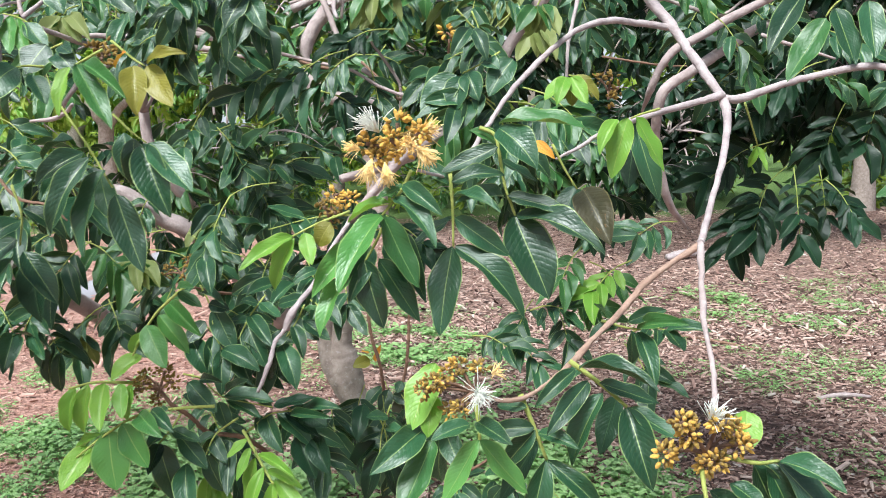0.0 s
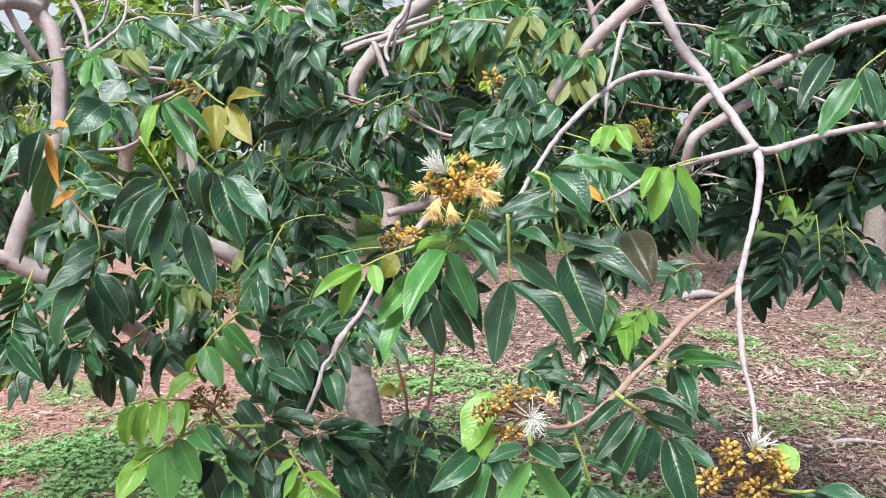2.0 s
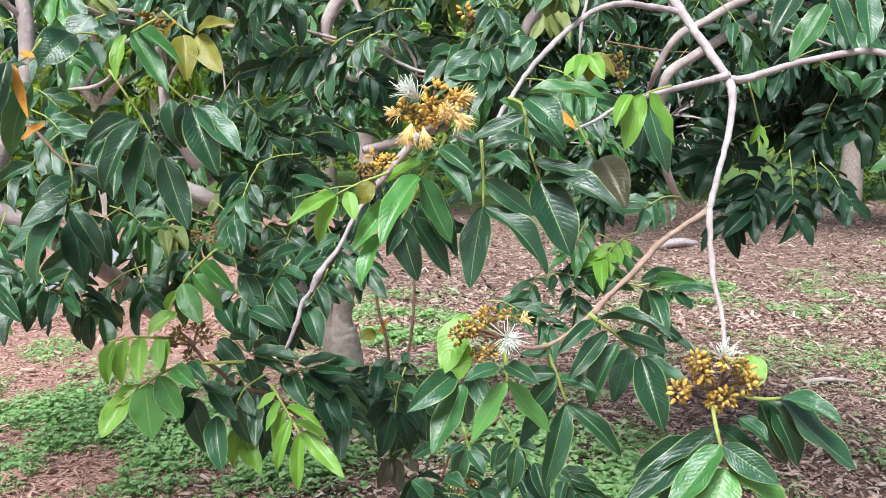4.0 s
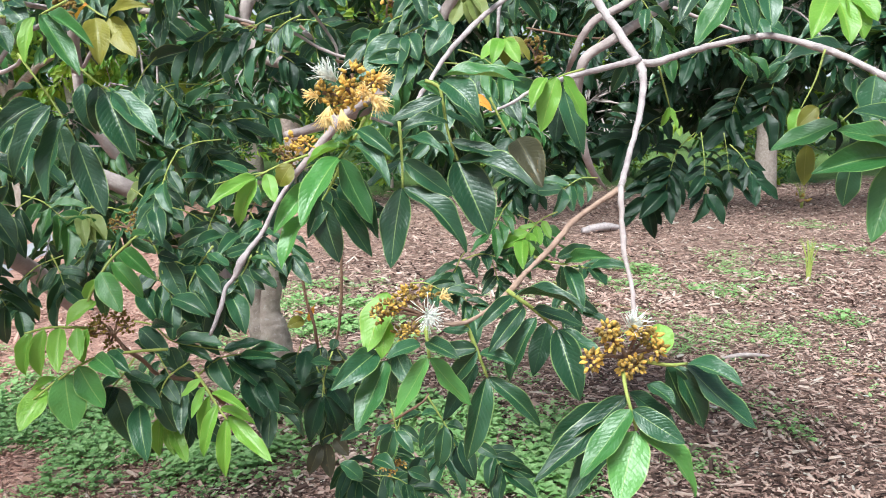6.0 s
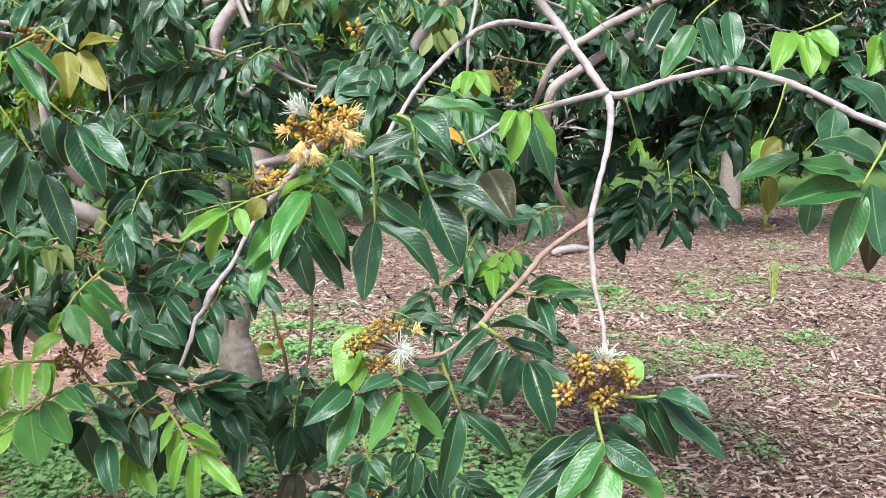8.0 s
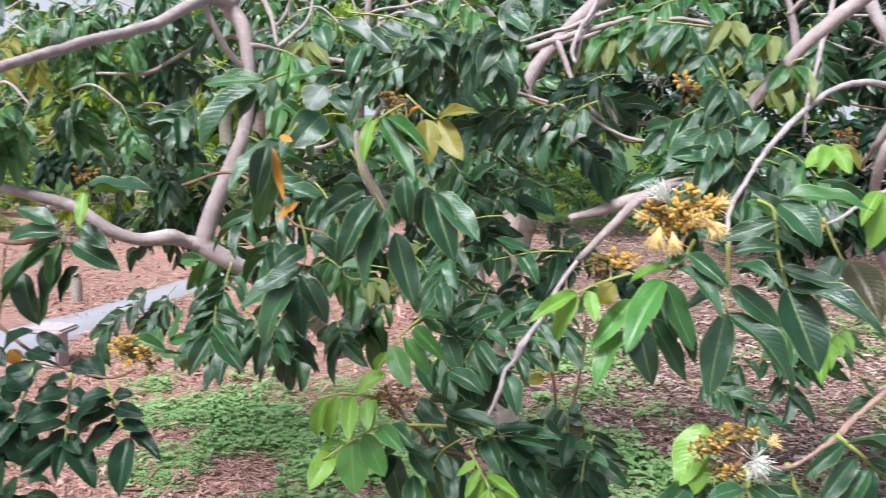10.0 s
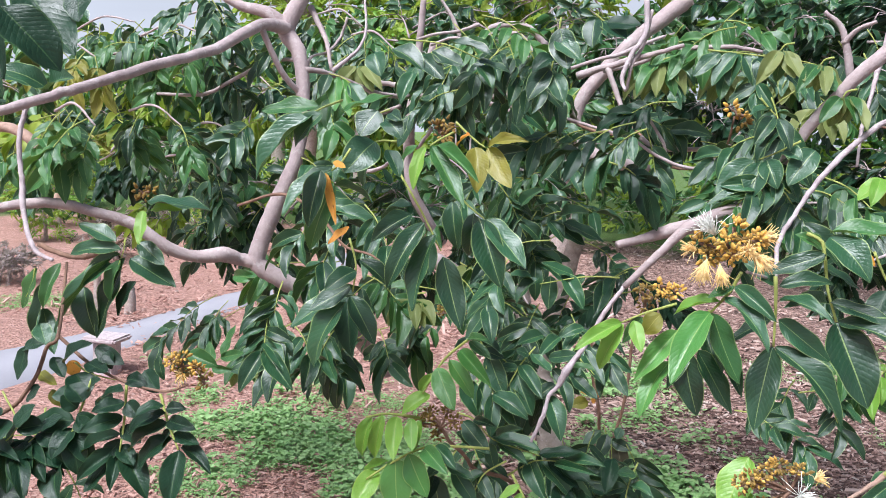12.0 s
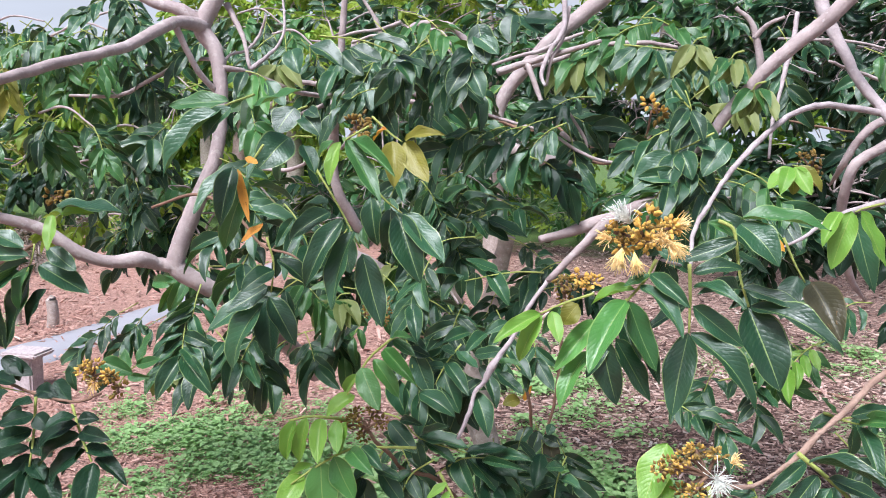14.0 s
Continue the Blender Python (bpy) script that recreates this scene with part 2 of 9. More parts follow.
def limb(name, parent, mat, *points, sides=10, knots=0.04, label="", steps=6):
    """A bending branch through points (x, y, z, radius), with knots and uneven bark."""
    origin = np.array(points[0][:3])
    path = spline(points, steps)
    path[:, :3] -= origin
    rng = np.random.default_rng(len(bpy.data.objects))
    reach = np.linalg.norm(path[-1, :3])
    gap = np.linalg.norm(np.diff(path[:, :3], axis=0), axis=1).min()
    path[1:-1, :3] += rng.normal(0, 0.5, (len(path) - 2, 3)) * np.minimum(path[1:-1, 3:4] * 0.25, gap * 0.12) * min(1, reach * 4)
    verts, faces = tube_arrays(path, sides, knots, rng)
    ob = new(name, mesh_of(name, verts.tolist(), faces, mat))
    put(ob, parent, origin)
    return tagged(ob, label) if label else ob


def leaf_arrays(rng, cols, rows, fold, bend, ripple):
    """A pointed oval blade of length 1 and width 1 along y, folded a little at the midrib."""
    verts, uvs, faces = [], [], []
    ph = rng.uniform(0, 6.28, 3)
    for i in range(rows + 1):
        v = i / rows
        half = 0.5 * (max(v, 0) ** 0.62 * (1 - v) ** 0.84) / 0.368 if 0 < v < 1 else 0.0
        half = min(half, 0.5) if 0 < v < 1 else 0.012
        for j in range(cols + 1):
            s = 2 * j / cols - 1
            x = s * half * (1 + 0.05 * math.sin(9 * v + ph[0]) * (1 if s > 0 else -0.6))
            z = fold * abs(x) + bend * math.sin(math.pi * v) + ripple * abs(s) ** 2 * math.sin(13 * v + ph[1] + (1.7 if s > 0 else 0)) * (1 - v * 0.4)
            x += 0.05 * math.sin(2.4 * v + ph[2]) * v * (1 - v) * 2
            verts.append((x, v, z))
            uvs.append((0.5 + 0.5 * s, v))
    for i in range(rows):
        for j in range(cols):
            a = i * (cols + 1) + j
            faces.append((a, a + 1, a + cols + 2, a + cols + 1))
    return np.array(verts), np.array(uvs), faces


SHAPES = [leaf_arrays(np.random.default_rng(40 + k), 8, 16, 0.12 + 0.10 * (k % 3), (-0.03, 0.06, 0.11, 0.02, 0.14, 0.08)[k], 0.036) for k in range(6)]
SMALL = [leaf_arrays(np.random.default_rng(60 + k), 2, 5, 0.3, (0.04, 0.1, -0.03, 0.14)[k], 0.01) for k in range(4)]
BLADES = {}


def blade_mesh(mat, k):
    if (mat.name, k) not in BLADES:
        v, uv, f = SHAPES[k]
        BLADES[mat.name, k] = mesh_of("leaflet", v.tolist(), f, mat, uv)
    return BLADES[mat.name, k]


UPLIGHT = Vector((0.0, -0.64, 0.77))
leaf_rng = random.Random(11)


def leaf_axes(way, tilt):
    way = way.normalized()
    x = way.cross(UPLIGHT)
    if x.length < 0.05:
        x = way.cross(Vector((1, 0, 0)))
    x.normalize()
    z = x.cross(way)
    turn = Matrix.Rotation(radians(tilt), 3, way)
    return turn @ x, way, turn @ z


def blade(stalk, base, tip, width, mat, tilt=0.0, label=""):
    """One leaflet from its foot to its tip, under its leaf's stalk."""
    base, tip = Vector(base), Vector(tip)
    x, y, z = leaf_axes(tip - base, tilt)
    long = (tip - base).length
    m = Matrix((x * width, y * long, z * long * 0.9)).transposed().to_4x4()
    m.translation = base - PLACE[stalk]
    ob = new("leaflet", blade_mesh(mat, leaf_rng.randrange(len(SHAPES))))
    ob.parent = stalk
    ob.matrix_basis = m
    return tagged(ob, label) if label else ob


def stalk(tree, *points, thick=0.0015, mat=None, label=""):
    """The stalk of a compound leaf."""
    n = len(points)
    pts = [(*p, thick * (1.25 - 0.5 * i / (n - 1))) for i, p in enumerate(points)]
    return limb("compound_leaf", tree, mat or GREEN_STALK, *pts, sides=6, knots=0.03, label=label, steps=4)


def compound(tree, base, tip, pairs, long, mat, droop=0.5, fat=0.36, tilt=0.0, sag=0.1):
    """A feather leaf: opposite leaflets along a stalk, the last pair longest, all hanging a little."""
    base, tip, droop, fat = Vector(base), Vector(tip), droop * 0.62, fat * 1.16
    mid = (base + tip) / 2 + Vector((0, 0, sag * (tip - base).length))
    s = stalk(tree, tuple(base), tuple(mid), tuple(tip), thick=0.0012)
    axis = (tip - base).normalized()
    x, y, z = leaf_axes(axis, tilt)
    for k in range(pairs):
        u = 1 - (pairs - 1 - k) * (0.78 / pairs)
        foot = base * (1 - u) ** 2 + mid * 2 * u * (1 - u) + tip * u * u
        size = long * (0.55 + 0.45 * (k + 1) / pairs)
        spread = radians(74 - 40 * (k + 1) / pairs)
        for sign in (-1, 1):
            a = spread + radians(leaf_rng.uniform(-10, 10))
            way = axis * math.cos(a) + x * sign * math.sin(a) + Vector((0, 0, -droop * leaf_rng.uniform(0.6, 1.3))) + z * leaf_rng.uniform(-0.15, 0.15)
            ln = size * leaf_rng.uniform(0.88, 1.1)
            blade(s, foot, foot + way.normalized() * ln, ln * fat * leaf_rng.uniform(0.9, 1.12), mat, tilt + leaf_rng.uniform(-42, 42))
    return s


def crown(parent, name, seed, middle, radii, twigs, leaves, long, mats, label, hang=0.55, thick=0.004, fat=0.36, pairs=4, woody=None):
    """Leafy twigs that fill one part of a crown: joined leaves, too many to count."""
    rng = np.random.default_rng(seed)
    mid, rad = np.array(middle, float), np.array(radii, float)
    tv, tf, tn = [], [], 0
    parts = {m.name: ([], [], [], [0], m) for m in mats}
    for _ in range(twigs):
        d = rng.normal(0, 1, 3)
        d /= np.linalg.norm(d)
        end = d * rad * rng.uniform(0.55, 1.0)
        start = end * rng.uniform(0.0, 0.35) + rng.normal(0, 0.08, 3) * rad
        bow = (start + end) / 2 + np.array([0, 0, 0.12]) * np.linalg.norm(end - start)
        path = spline([(*start, thick), (*bow, thick * 0.7), (*end, thick * 0.35)], 4)
        v, f = tube_arrays(path, 5, 0.08, rng)
        tv.append(v)
        tf += [tuple(i + tn for i in q) for q in f]
        tn += len(v)
        for _ in range(leaves):
            at = path[rng.integers(3, len(path)), :3]
            out = rng.normal(0, 1, 3) * [1, 1, 0.5] + d * 0.8 + [0, 0, -hang * 0.7]
            out /= np.linalg.norm(out)
            size = long * rng.uniform(0.75, 1.15)
            stem = size * rng.uniform(1.0, 1.6)
            wide = np.cross(out, [0.15, -0.6, 0.78] + rng.normal(0, 0.35, 3))
            wide /= np.linalg.norm(wide) + 1e-9
            col = parts[mats[rng.integers(len(mats))].name]
            n = pairs + rng.integers(-1, 1)
            sp = spline([(*at, 0.0016), (*(at + out * stem * 0.5 + [0, 0, 0.03 * stem]), 0.0013), (*(at + out * stem - [0, 0, 0.1 * stem]), 0.0008)], 2)
            v, f = tube_arrays(sp, 4)
            tv.append(v)
            tf += [tuple(i + tn for i in q) for q in f]
            tn += len(v)
            for k in range(n):
                u = 1 - (n - 1 - k) * 0.8 / n
                foot = at + out * stem * u - np.array([0, 0, 0.1 * stem * u * u])
                ln0 = size * (0.6 + 0.4 * (k + 1) / n)
                a0 = radians(66 - 38 * (k + 1) / n)
                for sign in (-1, 1):
                    a = a0 + rng.normal(0, 0.15)
                    way = out * math.cos(a) + wide * sign * math.sin(a) + [0, 0, -hang * rng.uniform(0.5, 1.2)]
                    way /= np.linalg.norm(way)
                    ln = ln0 * rng.uniform(0.85, 1.1)
                    x = np.cross(way, np.array([0, -0.3, 0.25]) + rng.normal(0, 0.7, 3))
                    x /= np.linalg.norm(x) + 1e-9
                    z = np.cross(x, way)
                    v, uv, f = SMALL[rng.integers(4)]
                    col[0].append(foot + v[:, :1] * x * ln * fat + v[:, 1:2] * way * ln + v[:, 2:] * z * ln)
                    col[1].append(uv)
                    col[2].extend([tuple(i + col[3][0] for i in q) for q in f])
                    col[3][0] += len(v)
    ob = new("twig_mass", mesh_of("twig_mass", np.concatenate(tv).tolist(), tf, woody or BARK))
    tagged(put(ob, parent, mid), kind="stuff")
    for v, uv, f, _, mat in parts.values():
        if v:
            ob = new(name, mesh_of(name, np.concatenate(v).tolist(), f, mat, np.concatenate(uv)))
            tagged(put(ob, parent, mid), label, kind="stuff")


# ---------------------------------------------------------------- flowers
def bud_mesh(mat):
    bm = bmesh.new()
    bmesh.ops.create_uvsphere(bm, u_segments=8, v_segments=6, radius=0.5)
    for v in bm.verts:
        h = v.co.z + 0.5
        f = 0.36 * (1.15 - 0.75 * max(h - 0.4, 0))
        v.co.x, v.co.y, v.co.z = v.co.x * f / 0.5, v.co.y * f / 0.5, h
    me = bpy.data.meshes.new("bud")
    bm.to_mesh(me)
    bm.free()
    me.materials.append(mat)
    me.polygons.foreach_set("use_smooth", np.ones(len(me.polygons), dtype=bool))
    return me


BUDS = {m.name: bud_mesh(m) for m in (BUD, GOLD_BUD)}


def tuft(cluster, at, way, long, spread, count, mat, label, seed):
    """A brush of thin curved stamens."""
    rng = np.random.default_rng(seed)
    way = np.array(way, float)
    way /= np.linalg.norm(way)
    verts, faces, n = [], [], 0
    for _ in range(count):
        d = way + rng.normal(0, spread, 3)
        d /= np.linalg.norm(d)
        ln = long * rng.uniform(0.7, 1.1)
        c = d * ln * 0.55 + way * ln * 0.08
        e = d * ln + rng.normal(0, 0.10, 3) * ln - np.array([0, 0, 0.06 * ln])
        v, f = tube_arrays(spline([(0, 0, 0, 0.0004), (*c, 0.00032), (*e, 0.00025)], 3), 3)
        verts.append(v)
        faces += [tuple(i + n for i in q) for q in f]
        n += len(v)
    ob = new("stamen_tuft", mesh_of("stamen_tuft", np.concatenate(verts).tolist(), faces, mat))
    put(ob, cluster, at)
    return tagged(ob, label)


def flower_cluster(tree, at, heads, buds, mats, label, seed, bud=0.010, ball=0.012):
    """Furry balls of buds on short stalks round one node; heads holds where each ball sits."""
    rng = np.random.default_rng(seed)
    at = np.array(at, float)
    v, f, n = [], [], 0
    for h in heads:
        h = np.array(h, float) - at
        a, b = tube_arrays(spline([(0, 0, 0, 0.0024), (*(h * 0.5 + [0, 0, 0.003]), 0.0018), (*h, 0.0026)], 3), 6)
        v.append(a)
        f += [tuple(i + n for i in q) for q in b]
        n += len(a)
    ob = new("inflorescence", mesh_of("inflorescence", np.concatenate(v).tolist(), f, RED_TWIG))
    tagged(put(ob, tree, at), label)
    for h in heads:
        h = np.array(h, float) - at
        for k in range(buds):
            w = rng.normal(0, 1, 3) + [0, -0.35, 0.35]
            w /= np.linalg.norm(w)
            q = Vector(w).to_track_quat("Z", "Y").to_matrix().to_4x4()
            s = bud * rng.uniform(0.65, 1.2)
            m = q @ Matrix.Diagonal((s * 0.9, s * 0.9, s * rng.uniform(1.0, 1.4), 1))
            m.translation = Vector(h + w * ball * rng.uniform(0.55, 1.0))
            o = new("bud", BUDS[mats[int(rng.integers(len(mats)))].name])
            o.parent = ob
            o.matrix_basis = m
    return ob


# ---------------------------------------------------------------- ground, path
def redder(nt, col):
    """Redder mulch towards the path; darker mulch in front and to the right."""
    sep = nt.nodes.new("ShaderNodeSeparateXYZ")
    nt.links.new(nt.nodes.new("ShaderNodeNewGeometry").outputs["Position"], sep.inputs[0])
    wander = calc(nt, "MULTIPLY", grain(nt, 1.1, 3.0, 0.6), 1.6)
    side = calc(nt, "ADD", calc(nt, "MULTIPLY", sep.outputs[0], -0.9), wander)
    col = mix(nt, calc(nt, "MULTIPLY", calc(nt, "SUBTRACT", side, 1.3, True), 0.5), col, (0.64, 0.345, 0.27))
    near_right = calc(nt, "SUBTRACT", calc(nt, "ADD", calc(nt, "MULTIPLY", sep.outputs[0], 0.8), wander), calc(nt, "MULTIPLY", sep.outputs[1], 0.55))
    return mix(nt, calc(nt, "MULTIPLY", calc(nt, "ADD", near_right, 0.5, True), 0.12), col, (0.10, 0.062, 0.052))


def ground_material():
    m, nt, b = material("mulch_and_lawn", 0.9)
    geo = nt.nodes.new("ShaderNodeNewGeometry").outputs["Position"]
    sep = nt.nodes.new("ShaderNodeSeparateXYZ")
    nt.links.new(geo, sep.inputs[0])
    vor = node(nt, "ShaderNodeTexVoronoi", Scale=34.0, Randomness=1.0)
    stretch = nt.nodes.new("ShaderNodeMapping")
    stretch.inputs["Scale"].default_value = (1.0, 1.7, 1.0)
    warp = node(nt, "ShaderNodeTexNoise", Scale=3.0, Detail=3.0)
    nt.links.new(geo, warp.inputs["Vector"])
    nt.links.new(mix(nt, 0.12, geo, warp.outputs["Color"], "ADD"), stretch.inputs["Vector"])
    nt.links.new(stretch.outputs[0], vor.inputs["Vector"])
    cell = nt.nodes.new("ShaderNodeSeparateColor")
    nt.links.new(vor.outputs["Color"], cell.inputs[0])
    big = grain(nt, 0.8, 4.0, 0.6)
    chips = ramp(nt, cell.outputs[0], (0.0, (0.03, 0.018, 0.015)), (0.4, (0.14, 0.08, 0.064)), (0.8, (0.40, 0.255, 0.205)), (1.0, (0.56, 0.42, 0.36)))
    chips = mix(nt, calc(nt, "MULTIPLY", big, 0.35), chips, (0.50, 0.29, 0.22))
    chips = redder(nt, chips)
    fine = grain(nt, 60.0, 4.0, 0.7)
    blades = ramp(nt, fine, (0.3, (0.05, 0.11, 0.02)), (0.7, (0.17, 0.27, 0.06)))
    # lawn beyond the mulch bed, with a ragged edge
    far = calc(nt, "ADD", calc(nt, "ADD", sep.outputs[1], calc(nt, "MULTIPLY", sep.outputs[0], -0.10)), calc(nt, "MULTIPLY", big, 5.0))
    lawn = calc(nt, "MULTIPLY", calc(nt, "SUBTRACT", far, 14.6), 1.2, True)
    nt.links.new(mix(nt, lawn, chips, blades), b.inputs["Base Color"])
    relief(nt, b, calc(nt, "ADD", vor.outputs["Distance"], fine), 0.9, 0.03)
    return m


def height(x, y):
    return 0.03 * noise.noise((x * 0.7, y * 0.7, 0.0)) + 0.012 * noise.noise((x * 3.1, y * 3.1, 5.0)) if abs(x) < 25 and -5 < y < 30 else 0.0


def axis_steps(lo, hi, near_lo, near_hi, step):
    a = list(np.arange(near_lo, near_hi + 1e-6, step))
    d, v = step, near_hi
    while v < hi:
        d *= 1.5
        v = min(v + d, hi)
        a.append(v)
    d, v = step, near_lo
    while v > lo:
        d *= 1.5
        v = max(v - d, lo)
        a.insert(0, v)
    return a


gx, gy = axis_steps(-600, 600, -9, 9, 0.2), axis_steps(-200, 1500, 1, 14, 0.2)
gv = [(x, y, height(x, y)) for y in gy for x in gx]
gf = [(j * len(gx) + i, j * len(gx) + i + 1, (j + 1) * len(gx) + i + 1, (j + 1) * len(gx) + i) for j in range(len(gy) - 1) for i in range(len(gx) - 1)]
ground = new("ground", mesh_of("ground", gv, gf, ground_material()))
tagged(ground, "reddish wood chip mulch bed running into lawn", "ground", kind="structure")


def path_material():
    m, nt, b = material("pale_path", 0.85)
    big, fine = grain(nt, 2.0, 5.0, 0.65), grain(nt, 90.0, 3.0, 0.7)
    col = mix(nt, big, (0.28, 0.28, 0.31), (0.40, 0.395, 0.425))
    nt.links.new(mix(nt, calc(nt, "MULTIPLY", fine, 0.5), col, (0.20, 0.19, 0.20)), b.inputs["Base Color"])
    relief(nt, b, fine, 0.5, 0.004)
    return m


def edge_x(y):
    """The near side of the footpath at a distance y."""
    return -3.77 + 0.13 * (y - 3.8) - 0.012 * (y - 3.8) ** 2 if y > 3.8 else -3.77 + 0.13 * (y - 3.8)


def path_width(y):
    return 0.45 + 0.36 * math.exp(-max(y - 4.3, 0))


pv, pf = [], []
ys = [-4 + 0.2 * k for k in range(72)]
for y in ys:
    x = edge_x(max(y, 1.0)) + 0.02 * noise.noise((y, 0, 9))
    w = path_width(y) + 0.02 * noise.noise((y, 4, 9))
    for px, pz in ((x, -0.05), (x - 0.02, 0.002), (x - w * 0.5, 0.010), (x - w + 0.02, 0.002), (x - w, -0.05)):
        pv.append((px, y, pz + height(px, y)))
for i in range(len(ys) - 1):
    for j in range(4):
        a = i * 5 + j
        pf.append((a, a + 5, a + 6, a + 1))
path = new("path", mesh_of("path", pv, pf, path_material()))
tagged(path, "pale grey footpath through the mulch", "path", kind="structure")


# ---------------------------------------------------------------- loose chips and weeds
def chip_material():
    m, nt, b = material("wood_chip", 0.85)
    r = chance(nt)
    col = ramp(nt, r, (0.0, (0.035, 0.02, 0.016)), (0.24, (0.14, 0.08, 0.064)), (0.46, (0.45, 0.285, 0.235)), (0.8, (0.66, 0.475, 0.405)), (0.96, (0.66, 0.54, 0.46)), (1.0, (0.70, 0.66, 0.60)))
    col = redder(nt, col)
    fibre = grain(nt, 120.0, 3.0, 0.7)
    nt.links.new(mix(nt, calc(nt, "MULTIPLY", fibre, 0.45), col, (0.10, 0.05, 0.035)), b.inputs["Base Color"])
    relief(nt, b, fibre, 0.5, 0.003)
    return m


CHIP = chip_material()


def chips(name, seed, count, x0, x1, y0, y1, long, label):
    """Split wood chips lying every way on the ground."""
    rng = np.random.default_rng(seed)
    v, f, n = [], [], 0
    unit = np.array([(-0.5, -0.5, 0), (0.5, -0.35, 0), (0.5, 0.4, 0), (-0.5, 0.5, 0), (-0.46, -0.4, 1), (0.42, -0.3, 1), (0.45, 0.3, 1), (-0.42, 0.42, 1)], float)
    quads = [(4, 5, 6, 7), (0, 1, 5, 4), (1, 2, 6, 5), (2, 3, 7, 6), (3, 0, 4, 7)]
    for _ in range(count):
        y = y0 + (y1 - y0) * rng.random() ** 1.4
        x = (x0 + (x1 - x0) * rng.random()) * (0.35 + 0.65 * (y - 1) / (y1 - 1))
        e = edge_x(max(y, 1))
        if e - path_width(y) + 0.05 < x < e - 0.05 and rng.random() < 0.97:
            continue
        if x < -0.9 and rng.random() < 0.35:
            continue
        ln = long * min(rng.lognormal(-0.2, 0.5), 2.6)
        q = unit * [ln, ln * min(rng.uniform(0.16, 0.6), 0.014 / ln + 0.08), min(ln * 0.12, 0.008)]
        q[:, :2] += rng.normal(0, 0.05, (8, 2)) * ln * [0.6, 0.25]
        a, tip, roll = rng.uniform(0, 6.28), rng.normal(0, 0.30), rng.normal(0, 0.5)
        m = np.array((Matrix.Rotation(a, 3, "Z") @ Matrix.Rotation(tip, 3, "Y") @ Matrix.Rotation(roll, 3, "X")))
        q = q @ m.T + [x, y, height(x, y) + 0.004 + 0.024 * rng.random() ** 2 + abs(tip) * ln * 0.35]
        v.append(q)
        f += [tuple(i + n for i in k) for k in quads]
        n += 8
    ob = new(name, mesh_of(name, np.concatenate(v).tolist(), f, CHIP, smooth=False))
    return tagged(ob, label, "mulch", kind="stuff")


chips("wood_chips", 1, 74000, -4.6, 4.6, 2.2, 6.5, 0.0205, "reddish split wood chips covering the ground")
chips("wood_chips", 2, 26000, -9, 9, 5.5, 13, 0.036, "reddish split wood chips covering the ground")
chips("bark_pieces", 3, 500, -4.5, 4.5, 2.2, 7.5, 0.065, "larger bark slivers and sticks on the mulch")

WEED_LEAF = [leaf_arrays(np.random.default_rng(90 + k), 2, 3, 0.3, 0.1, 0.02) for k in range(3)]
WEED = leaf_material("weed_leaf", (0.15, 0.33, 0.09), (0.44, 0.63, 0.28), (0.2, 0.34, 0.1), 0.5, 0.3)


def weeds(name, seed, patches, label, size=0.0105, tall=0.016):
    """Low weeds in ragged patches (x, y, radius x, radius y, plants)."""
    rng = np.random.default_rng(seed)
    v, uv, f, n = [], [], [], 0
    for cx, cy, rx, ry, count in patches:
        for _ in range(int(count * 1.3)):
            d = rng.normal(0, 0.52, 2)
            x, y = cx + d[0] * rx, cy + d[1] * ry
            if noise.noise((x * 2.2, y * 2.2, 3.0)) < -0.2 + 0.5 * rng.random():
                continue
            g = height(x, y)
            for _ in range(rng.integers(6, 11)):
                a = rng.uniform(0, 6.28)
                out = np.array([math.cos(a), math.sin(a), 0])
                rise = rng.uniform(0.1, 1.0)
                foot = np.array([x, y, g + 0.004 + rise * tall]) + out * rng.uniform(0, 0.04)
                way = out + [0, 0, rng.uniform(-0.1, 0.4)]
                way /= np.linalg.norm(way)
                side = np.cross(way, [0, 0, 1])
                side /= np.linalg.norm(side) + 1e-9
                up = np.cross(side, way)
                ln = size * rng.uniform(0.6, 2.1)
                p, t, q = WEED_LEAF[rng.integers(3)]
                v.append(foot + p[:, :1] * side * ln * 0.8 + p[:, 1:2] * way * ln + p[:, 2:] * up * ln)
                uv.append(t)
                f += [tuple(i + n for i in k) for k in q]
                n += len(p)
    ob = new(name, mesh_of(name, np.concatenate(v).tolist(), f, WEED, np.concatenate(uv)))
    return tagged(ob, label, "weeds", kind="stuff")


weeds("weeds", 4, [(-1.75, 3.25, 0.55, 0.3, 650), (-1.3, 3.75, 0.4, 0.4, 400), (-1.2, 3.3, 0.55, 0.4, 800), (-0.75, 3.7, 0.4, 0.5, 500), (-2.08, 3.81, 0.53, 0.45, 1330), (-2.51, 4.27, 0.21, 0.22, 228), (-0.55, 5.67, 0.49, 0.67, 798), (-0.22, 5.14, 0.24, 0.3, 285), (-1.1, 5.22, 0.25, 0.48, 304), (-1.56, 3.56, 0.26, 0.31, 494), (-1.89, 3.82, 0.51, 0.41, 1330), (-2.76, 4.98, 0.39, 0.3, 494), (-1.56, 3.33, 0.44, 0.28, 665), (-5.05, 6.04, 0.6, 0.28, 380), (-5.39, 5.77, 0.31, 0.25, 266)], "low green weeds creeping over the mulch")
